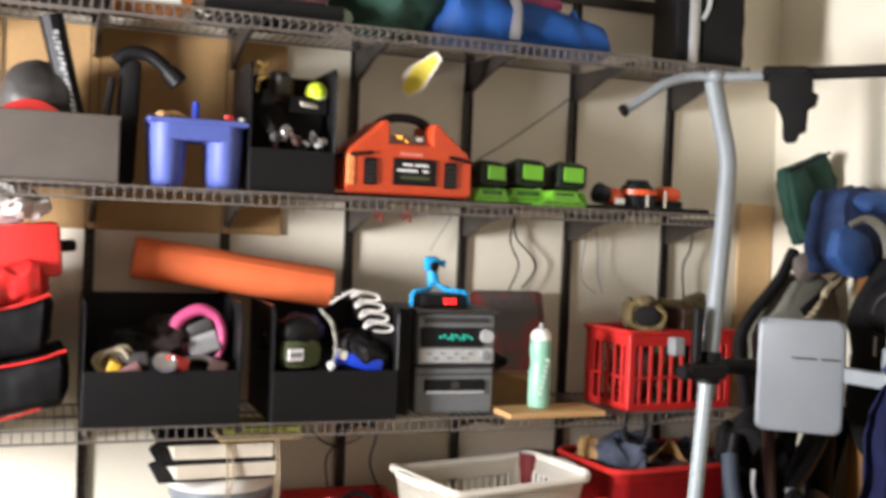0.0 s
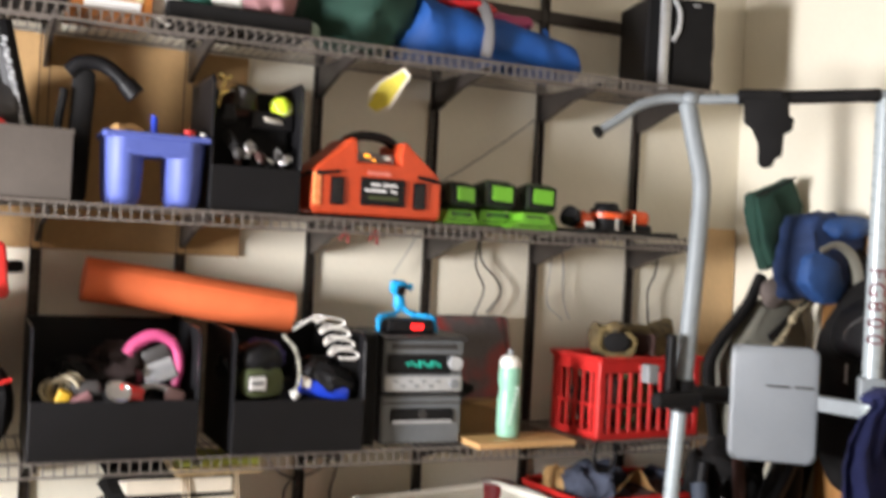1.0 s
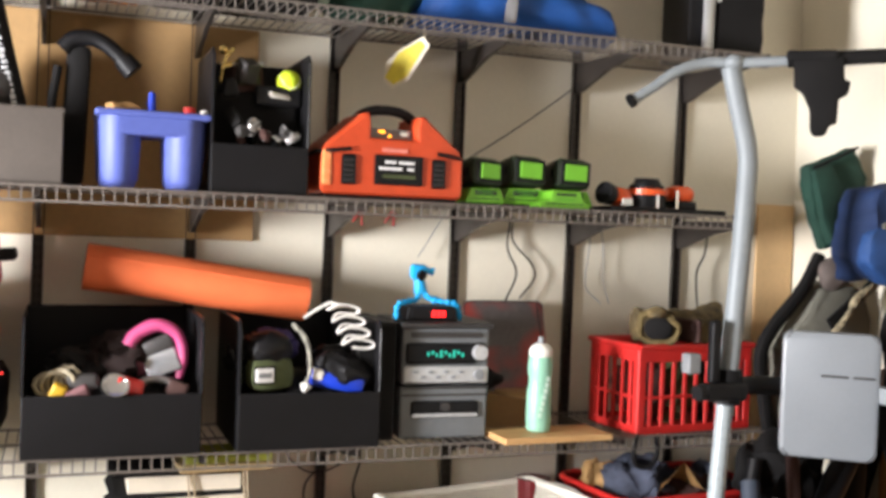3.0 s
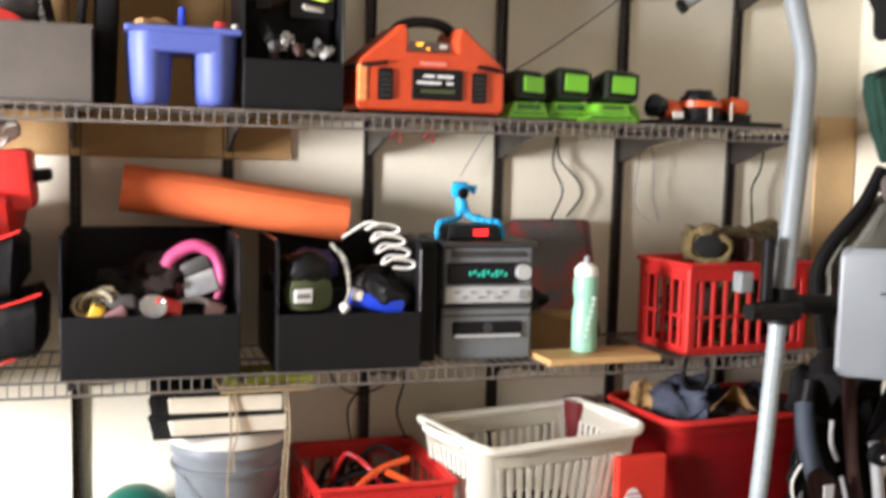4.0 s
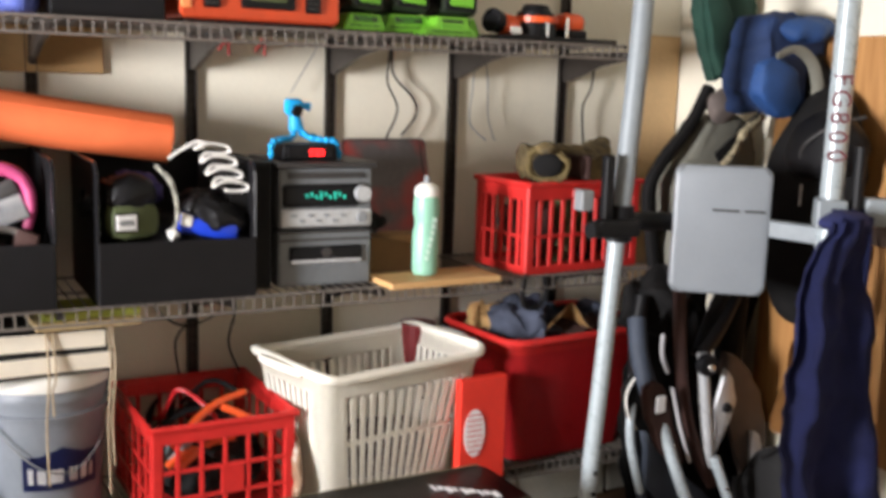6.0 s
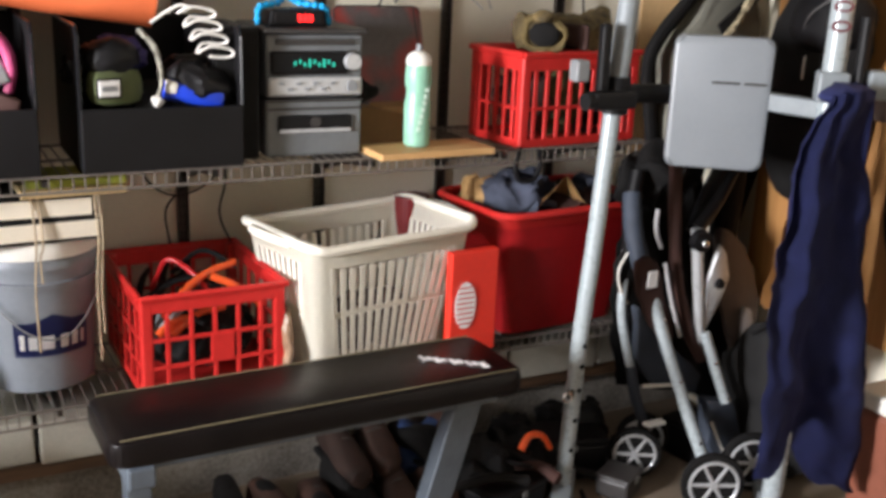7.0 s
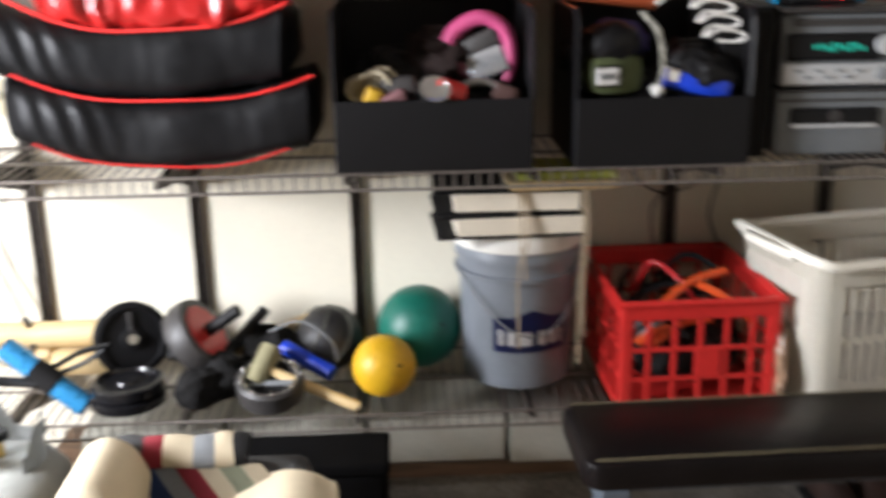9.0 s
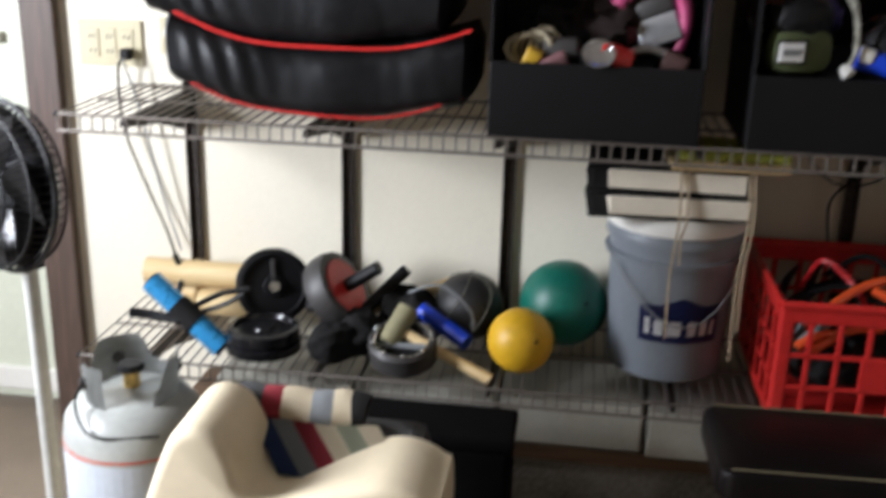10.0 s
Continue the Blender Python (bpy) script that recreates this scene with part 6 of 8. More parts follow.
def weights():
    def plate(at, r, h, m, label, rx=0, ry=0, rz=0, grip=True):
        t = thing("weight_plate", at, label, "weight plate", rz, rx, ry, group="weights")
        bm = B()
        lathe(bm, [(r * 0.9, 0.0), (r, h * 0.15), (r, h * 0.85), (r * 0.9, h), (r * 0.82, h), (r * 0.78, h * 0.7), (r * 0.3, h * 0.7), (r * 0.26, h * 0.95), (r * 0.1, h * 0.95)], 36)
        part("disc", bm, m, t, smooth=True)
        if grip:
            part("hub", rods((0, 0, h * 0.7), (0, 0, h * 1.25), r * 0.14), M_CHROME, t)
            part("handle_bar", boxy((0, r * 0.35, h * 0.85), (r * 0.12, r * 0.75, h * 0.25), 0.003), M_DKGREY, t)
        return t
    plate((0.246, -0.135, S4 + 0.100), 0.093, 0.03, M_BLACK, "black iron weight plate propped upright", rx=76, rz=24)
    plate((0.270, -0.295, S4), 0.088, 0.03, M_RIM, "black iron weight plate lying flat", grip=False)
    plate((0.270, -0.295, S4 + 0.031), 0.086, 0.03, M_RIM, "black weight plate on another plate", grip=False)
    r = thing("ab_wheel", (0.425, -0.20, S4 + 0.122), "grey and red exercise wheel with black handles", "exercise wheel", rx=55, rz=80)
    bm = B()
    lathe(bm, [(0.075, -0.030), (0.091, -0.028), (0.096, -0.012), (0.096, 0.012), (0.091, 0.028), (0.075, 0.030)], 36)
    part("tyre", bm, M_DKGREY, r, smooth=True)
    part("red_hub", rods((0, 0, 0.026), (0, 0, 0.033), 0.075, 0.068, 32), M_RED, r, "red plastic hub")
    part("grip", rods((0, 0, 0.02), (0, 0, 0.13), 0.016), M_BLACK, r)
    part("grip", rods((0, 0, -0.02), (0, 0, -0.09), 0.016), M_BLACK, r)
    c = thing("chrome_wheel_cover", (0.610, -0.325, S4 + 0.022), "grey tub wheel with shiny chrome studs", "wheel", rx=17)
    bm = B()
    lathe(bm, [(0.07, 0.0), (0.078, 0.006), (0.079, 0.05), (0.072, 0.058), (0.066, 0.056), (0.062, 0.02), (0.01, 0.018)], 36)
    part("rim", bm, M_DKGREY, c, smooth=True)
    part("well", rods((0, 0, 0.02), (0, 0, 0.03), 0.058, 0.056, 28), M_BLACKM, c)
    for i in range(9):
        a = 2 * math.pi * i / 9
        part("stud", ball(B(), (0.067 * math.cos(a), 0.067 * math.sin(a), 0.058), 0.006, u=10, v=6), M_CHROME, c, smooth=True)
    bm = B()
    tube(bm, [(0.064 * math.cos(a), 0.064 * math.sin(a), 0.054) for a in [2 * math.pi * k / 36 for k in range(37)]], 0.0035, 8, smooth=False)
    part("chrome_ring", bm, M_CHROME, c, "shiny chrome ring", smooth=True)
    part("spoke", boxy((0, 0, 0.034), (0.11, 0.014, 0.01), 0.003), M_GREY, c)
    h = thing("rubber_mallet", (0.60, -0.30, S4 + 0.075), "rubber mallet with a pale wooden handle", "mallet", ry=20, rz=-14)
    part("handle", rods((0.0, 0, 0), (0.235, 0, 0), 0.012, 0.014, 14), M_BEECH, h, "pale wooden handle", smooth=True)
    part("head", rods((-0.012, -0.03, -0.03), (-0.012, 0.035, 0.04), 0.026, 0.026, 20), mat("olive_rubber", (0.22, 0.20, 0.11), 0.6), h, smooth=True)
    b = thing("push_up_roller", (0.085, -0.30, S4 + 0.075), "sky blue metal roller with black centre strap", "roller", ry=38, rz=-10)
    for s in (-1, 1):
        part("blue_tube", rods((s * 0.03, 0, 0), (s * 0.115, 0, 0), 0.027, 0.027, 24), M_LBLUE, b, smooth=True)
        part("end_cap", rods((s * 0.112, 0, 0), (s * 0.119, 0, 0), 0.024, 0.022, 24), M_BLACK, b)
    part("centre_strap", rods((-0.032, 0, 0), (0.032, 0, 0), 0.031, 0.031, 20), M_BLACKM, b)
    bm = B()
    tube(bm, [(0.0, 0.02, 0.02), (0.03, 0.03, 0.09), (0.075, 0.035, 0.15)], 0.009, 8, flat=0.5)
    tube(bm, [(0.012, 0.03, 0.0), (0.05, 0.03, 0.07), (0.07, 0.035, 0.13)], 0.006, 6)
    tube(bm, [(0.0, -0.02, -0.01), (-0.06, -0.03, -0.05), (-0.10, -0.05, -0.07)], 0.012, 8)
    part("loose_strap", bm, M_BLACK, b)
    for y, z, x0, x1 in ((-0.055, 0.036, -0.10, 0.20), (-0.12, 0.034, 0.05, 0.22), (-0.09, 0.10, -0.10, 0.22)):
        f = tagged(part("wood_dowel", rods((x0, 0, 0), (x1, 0, 0), 0.033, 0.033, 20), M_BEECH, smooth=True), "pale round wooden roller on the shelf", "wood roller", "wood rollers")
        f.location = (0, y, S4 + z)
    for p, q, r_, m, lab in (((0.46, -0.17, S4 + 0.05), (0.70, -0.06, S4 + 0.12), 0.014, M_BEECH, "pale wooden stick on the shelf"), ((0.44, -0.25, S4 + 0.03), (0.58, -0.12, S4 + 0.16), 0.015, M_BLACK, "black rubber grip on the shelf"), ((0.63, -0.20, S4 + 0.09), (0.75, -0.27, S4 + 0.045), 0.020, M_ROYAL, "blue plastic handle on the shelf")):
        tagged(part("stick", rods(p, q, r_, r_, 14), m, smooth=True), lab, "stick")
    for i, (x, y, s, lab) in enumerate(((0.45, -0.32, (0.06, 0.05, 0.04), "black rubber gear in a heap"), (0.50, -0.26, (0.08, 0.06, 0.05), "black strap heap on the shelf"), (0.60, -0.16, (0.09, 0.06, 0.06), "dark cable heap on the shelf"))):
        heap("dark_gear", (x, y, S4), s, M_BLACKM, lab, "gear", 80 + i, 0.02, 14)
    cable([(0.60, -0.22, S4 + 0.14), (0.68, -0.24, S4 + 0.17), (0.75, -0.25, S4 + 0.12), (0.76, -0.23, S4 + 0.06)], "thin pale cable loop on the shelf", 0.0025, M_GREY)
    cable([(-0.02, -0.10, S4 + 0.15), (0.0, -0.11, S4 + 0.10), (-0.01, -0.13, S4 + 0.04)], "black strap end beside rollers", 0.008)


weights()


# ---- floor: bench, shoes, tank, chair, fan ----
def bench():
    t = thing("weight_bench", (1.735, -0.752, 0), "black vinyl weight bench on grey steel legs", "weight bench", rz=1.2)
    bm = prism(B(), rounded(0.985, 0.270, 0.040), 0.060, pose(0, 0, 0.465, 90), 0.014)
    part("pad", bm, M_VINYL, t, smooth=True)
    for s in (-1, 1):
        bm = B()
        tube(bm, [(-0.470, s * 0.119, 0.5265), (0, s * 0.119, 0.5275), (0.470, s * 0.119, 0.5265)], 0.0017, 6)
        part("piping", bm, mat("olive_piping", (0.17, 0.145, 0.085), 0.6), t)
    part("underboard", boxy((0, 0, 0.458), (0.86, 0.20, 0.016), 0.004), M_BLACKM, t)
    part("spine_tube", boxy((0, 0, 0.425), (0.80, 0.05, 0.05), 0.005), M_LEG, t)
    part("leg", boxy((-0.415, 0, 0.21), (0.055, 0.05, 0.40), 0.005), M_LEG, t)
    part("leg", prism(B(), [(0.365, 0.425), (0.445, 0.425), (0.325, 0.02), (0.245, 0.02)], 0.05, Matrix.Translation((0, -0.025, 0)), 0.005), M_LEG, t, "slanted flat steel leg")
    for x in (-0.415, 0.285):
        part("foot_bar", boxy((x, 0, 0.022), (0.05, 0.36, 0.04), 0.006), M_LEG, t)
    part("gusset", boxy((-0.415, 0, 0.40), (0.06, 0.12, 0.05), 0.006), M_LEG, t)
    part("gusset", boxy((0.40, 0, 0.432), (0.12, 0.12, 0.03), 0.006), M_LEG, t)
    bm = B()
    for i in range(9):
        box(bm, (0.29 + 0.015 * i, 0.03 - 0.012 * i + 0.006 * (i % 2), 0.5268), (0.006 + 0.005 * (i % 3), 0.034 - 0.012 * (i % 2), 0.0012))
    part("print", bm, M_WPRINT, t, "white worn print")


M_LEG = mat("blue_grey_steel", (0.105, 0.125, 0.15), 0.4, 0.3, vary=0.2)
bench()


def shoe(at, rz, m, label, rx=0.0):
    t = thing("shoe", at, label, "shoe", rz, rx, group="shoes under the bench")
    bm = B()
    R = []
    for y, w, h in ((-0.142, 0.010, 0.030), (-0.136, 0.026, 0.046), (-0.115, 0.040, 0.058), (-0.07, 0.047, 0.066), (-0.02, 0.044, 0.082), (0.03, 0.038, 0.102), (0.09, 0.037, 0.104), (0.128, 0.031, 0.100), (0.140, 0.012, 0.070)):
        R.append([bm.verts.new((w * math.copysign(abs(math.cos(q)) ** 0.7, math.cos(q)), y, 0.012 + h / 2 + (h / 2) * math.sin(q))) for q in [2 * math.pi * k / 14 for k in range(14)]])
    for p, q in zip(R, R[1:]):
        for k in range(14):
            bm.faces.new((p[k], p[(k + 1) % 14], q[(k + 1) % 14], q[k]))
    bm.faces.new(R[0][::-1])
    bm.faces.new(R[-1])
    crumple(bm, 0.007, 25, rz)
    part("upper", bm, m, t, smooth=True)
    part("opening", ball(B(), (0, 0.075, 0.108), 0.03, (0.8, 1.4, 0.35), 14, 8), M_BLACKM, t, "dark shoe opening", smooth=True)
    part("sole", boxy((0, 0, 0.009), (0.08, 0.26, 0.018), 0.008), M_BLACKM, t)
    part("tongue", ball(B(), (0, 0.04, 0.085), 0.03, (0.8, 1.2, 0.8), 12, 8), m, t, smooth=True)
    bm = B()
    for i in range(4):
        tube(bm, [(-0.03, -0.01 + 0.018 * i, 0.085), (0, -0.012 + 0.018 * i, 0.099), (0.03, -0.01 + 0.018 * i, 0.085)], 0.003, 5)
    part("lace", bm, M_DKGREY, t)
    return t


for row, (y, z, n) in enumerate(((-0.50, 0.0, 8), (-0.40, 0.085, 4))):
    for i in range(n):
        x = 1.50 + 0.112 * i + (0.45 if row else 0.0)
        shoe((x, y + 0.03 * math.sin(i * 2.1), z), 12 * math.sin(i * 3.7) + (180 if (i + row) % 3 == 0 else 0), (M_SHOE, M_SHOE, M_BLACKM)[(i * 2 + row) % 3], "worn brown shoe in a heap under the shelf")
for i, (x, y, m, lab) in enumerate(((2.30, -0.55, M_BLACKM, "black bag heap on the floor"), (2.22, -0.40, M_BLUEF, "blue cloth heap on the floor"), (2.44, -0.48, M_BLACKM, "dark tool heap on the floor"), (2.70, -0.42, M_BLACKM, "black cloth heap on the floor"))):
    heap("floor_jumble", (x, y, 0), (0.11, 0.10, 0.085), m, lab, "heap", 90 + i, 0.04, 14)
orc = tagged(part("orange_clamp", tube(B(), [(-0.05, 0, 0.0), (-0.02, 0.005, 0.035), (0.02, 0, 0.03), (0.045, -0.01, -0.01)], (0.012, 0.008), 10), M_ORANGE, smooth=True), "orange plastic clamp lying among dark tools", "clamp")
orc.location = (2.46, -0.60, 0.145)


def propane():
    t = thing("propane_tank", (0.045, -0.53, 0), "white steel propane tank with a guard collar", "gas tank", rz=20)
    bm = B()
    lathe(bm, [(0.10, 0.0), (0.105, 0.03), (0.13, 0.035), (0.15, 0.07), (0.152, 0.12), (0.152, 0.30), (0.145, 0.345), (0.12, 0.378), (0.07, 0.396), (0.03, 0.40)], 48)
    part("cylinder", bm, M_PROPANE, t, smooth=True)
    bm = B()
    R = []
    for i in range(41):
        a = radians(-60 + 300 * i / 40)
        h = 0.450 + 0.030 * math.tanh(4 * (math.cos(3 * a + 0.6) + 0.25))
        R.append((bm.verts.new((0.098 * math.cos(a), 0.098 * math.sin(a), 0.386)), bm.verts.new((0.102 * math.cos(a), 0.102 * math.sin(a), h))))
    for a, b in zip(R, R[1:]):
        bm.faces.new((a[0], b[0], b[1], a[1]))
    bmesh.ops.solidify(bm, geom=bm.faces[:], thickness=0.004)
    part("collar", bm, mat("scuffed_grey_paint", (0.24, 0.245, 0.235), 0.5, vary=0.25, scale=14), t, smooth=True)
    for a in (20, 110, 200):
        part("collar_hole", rods((0.096 * math.cos(radians(a)), 0.096 * math.sin(radians(a)), 0.428), (0.108 * math.cos(radians(a)), 0.108 * math.sin(radians(a)), 0.428), 0.014, 0.014, 14), M_DKGREY, t)
    part("valve", rods((0, 0, 0.395), (0, 0, 0.44), 0.018), M_BRASS, t, "brass valve")
    part("valve_knob", rods((0, 0, 0.44), (0, 0, 0.455), 0.03, 0.026, 10), M_BLACK, t)
    part("print_band", rods((0, 0, 0.29), (0, 0, 0.295), 0.1532, 0.1532, 48), mat("red_band", (0.5, 0.08, 0.05), 0.5), t)
    part("label_band", rods((0, 0, 0.12), (0, 0, 0.282), 0.1528, 0.1528, 48), mat("pale_blue_label", (0.50, 0.54, 0.60), 0.5, vary=0.1), t)
    bm = B()
    tube(bm, [(-0.09, -0.06, 0.45), (-0.11, -0.08, 0.40), (-0.07, -0.135, 0.352), (0.06, -0.142, 0.345)], 0.003, 6)
    part("tether", bm, M_BLACK, t)


M_BRASS = mat("brass", (0.6, 0.42, 0.15), 0.3, 0.9)
propane()
M_CASEBLK = mat("black_case_cloth", (0.0035, 0.0033, 0.0035), 0.9, spec=0.08, vary=0.4, scale=14, fine=160, bump=0.3)
lb = thing("long_black_case", (0.55, -0.505, 0), "long black case standing under the shelf", "case")
part("case_body", boxy((0, 0, 0.175), (0.66, 0.15, 0.345), 0.015), M_CASEBLK, lb)
part("case_lid", boxy((0, 0, 0.357), (0.67, 0.16, 0.028), 0.008), M_CASEBLK, lb)


def chair():
    t = thing("plastic_chair", (0.0, -1.03, 0), "cream moulded plastic seat with rounded lobes", "seat")
    pts = [(0.25, 0.0), (0.26, 0.36), (0.285, 0.44), (0.318, 0.53), (0.345, 0.578), (0.385, 0.592), (0.425, 0.572), (0.448, 0.53), (0.462, 0.485), (0.50, 0.466), (0.56, 0.478), (0.64, 0.500), (0.71, 0.514), (0.775, 0.490), (0.795, 0.43), (0.785, 0.0)]
    L = smooth_line([(x, 0, z) for x, z in pts], 4)
    bm = B()
    prism(bm, [(p.x, p.z) for p in L], 0.20)
    es = [e for e in bm.edges if abs(e.verts[0].co.y - e.verts[1].co.y) < 1e-5]
    bmesh.ops.bevel(bm, geom=es, offset=0.022, segments=4, affect="EDGES", profile=0.5)
    part("shell", bm, M_CREAM2, t, smooth=True)
    part("seat_pan", boxy((0.52, 0.11, 0.30), (0.44, 0.18, 0.04), 0.015), M_CREAM2, t)
    bl = thing("striped_blanket", (0.0, -0.80, -0.035), "folded striped blanket in red, cream and grey", "blanket")
    cols = [M_DKGREY2, M_WINE, M_OATS, M_GREYW, M_OATS, M_BLACKM]
    edges = [0.39, 0.435, 0.47, 0.525, 0.565, 0.60, 0.625]
    for i, m in enumerate(cols):
        x0, x1 = edges[i], edges[i + 1]
        bm = B()
        tube(bm, [(x0, 0, 0.565), ((x0 + x1) / 2, 0, 0.567), (x1, 0, 0.565)], 0.036, 18)
        crumple(bm, 0.005, 20, 3)
        part("rolled_stripe", bm, m, bl, smooth=True)
    st = [M_BLUEF, M_GREYW, M_WINE, M_OATS, M_OLIVE2, M_OATS]
    for i, m in enumerate(st):
        x0 = 0.41 + 0.04 * i
        bm = sheet(lambda u, v: Vector((x0 + 0.0405 * u + 0.09 * v, -0.03 - 0.12 * v, 0.558 - 0.045 * v + 0.006 * math.sin(9 * (x0 + 0.04 * u)))), 3, 10, 0.008)
        part("stripe", bm, m, bl, smooth=True)
    part("folded_base", boxy((0.58, 0.0, 0.455), (0.32, 0.12, 0.16), 0.03), M_DKGREY2, bl)
    st2 = thing("storage_stool", (0.58, -0.80, 0), "dark low stool under the blanket", "stool")
    part("top", boxy((0, 0, 0.325), (0.36, 0.16, 0.03), 0.01), M_BLACKM, st2)
    for sx in (-1, 1):
        for sy in (-1, 1):
            part("leg", rods((sx * 0.15, sy * 0.055, 0), (sx * 0.15, sy * 0.055, 0.312), 0.014), M_BLACKM, st2)


M_CREAM2 = mat("cream_matte_plastic", (0.72, 0.62, 0.44), 0.55, vary=0.06, scale=4)
M_DKGREY2 = mat("dark_grey_wool", (0.05, 0.05, 0.052), 0.95, vary=0.3, fine=300, bump=0.6)
M_WINE = mat("wine_wool", (0.22, 0.015, 0.025), 0.95, vary=0.25, fine=300, bump=0.6)
M_OATS = mat("oat_wool", (0.52, 0.44, 0.31), 0.95, vary=0.15, fine=300, bump=0.6)
M_GREYW = mat("grey_wool", (0.20, 0.21, 0.22), 0.95, vary=0.2, fine=300, bump=0.6)
M_OLIVE2 = mat("sage_wool", (0.24, 0.25, 0.17), 0.95, vary=0.2, fine=300, bump=0.6)
chair()


def fan():
    t = thing("pedestal_fan", (0.045, -0.88, 0), "black-headed pedestal fan on a pale pole", "fan")
    bm = B()
    lathe(bm, [(0.115, 0.0), (0.12, 0.008), (0.10, 0.024), (0.03, 0.036), (0.022, 0.05)], 36)
    part("base", bm, M_GREY, t, smooth=True)
    part("pole", rods((0, 0, 0.04), (-0.004, 0, 0.80), 0.0165, 0.0135, 20), mat("pale_pole", (0.42, 0.42, 0.39), 0.4), t, smooth=True)
    part("neck", rods((-0.006, 0.012, 0.79), (-0.02, 0.03, 0.90), 0.022, 0.02, 18), M_BLACK, t, smooth=True)
    part("motor_housing", rods((-0.014, 0.07, 0.93), (-0.030, -0.01, 0.94), 0.05, 0.036, 28), M_BLACK, t, smooth=True)
    c = Vector((-0.045, -0.02, 0.942))
    d = Vector((-0.45, -0.85, 0.06)).normalized()
    R = d.to_track_quat("Z", "Y").to_matrix().to_4x4()
    k = 0.72
    for off, r_ in ((0.05, 0.13), (0.02, 0.19), (-0.03, 0.205), (-0.07, 0.19)):
        bm = B()
        tube(bm, [Matrix.Translation(c) @ R @ Vector((r_ * k * math.cos(a), r_ * k * math.sin(a), off * k)) for a in [2 * math.pi * i / 40 for i in range(41)]], 0.005 if r_ > 0.2 else 0.0025, 6, smooth=False)
        part("cage_ring", bm, M_BLACK, t)
    bm = B()
    for i in range(60):
        a = 2 * math.pi * i / 60
        pts = [Matrix.Translation(c) @ R @ Vector((r_ * k * math.cos(a), r_ * k * math.sin(a), o * k)) for r_, o in ((0.03, 0.07), (0.13, 0.055), (0.19, 0.02), (0.205, -0.03), (0.19, -0.07), (0.06, -0.10))]
        tube(bm, pts, 0.0013, 4, smooth=False)
    tagged(part("cage_wire", bm, M_BLACK, t), kind="stuff")
    bm = B()
    lathe(bm, [(0.05 * k, -0.11 * k), (0.11 * k, -0.10 * k), (0.165 * k, -0.072 * k), (0.192 * k, -0.03 * k), (0.186 * k, -0.03 * k), (0.16 * k, -0.064 * k), (0.10 * k, -0.088 * k), (0.05 * k, -0.094 * k)], 40, Matrix.Translation(c) @ R)
    part("rear_shell", bm, M_RIM, t, "glossy black rear shell", smooth=True)
    for i in range(4):
        bm = sheet(lambda u, v: Matrix.Translation(c) @ R @ (Matrix.Rotation(radians(90 * i), 3, "Z") @ Vector((0.03 + 0.095 * u, 0.075 * (v - 0.4) * (0.5 + u), 0.035 * (v - 0.5)))), 6, 6, 0.003)
        part("blade", bm, M_DKGREY, t, smooth=True)
    part("hub_badge", rods(c + d * 0.047, c + d * 0.055, 0.026, 0.024, 24), M_GREY, t)


fan()


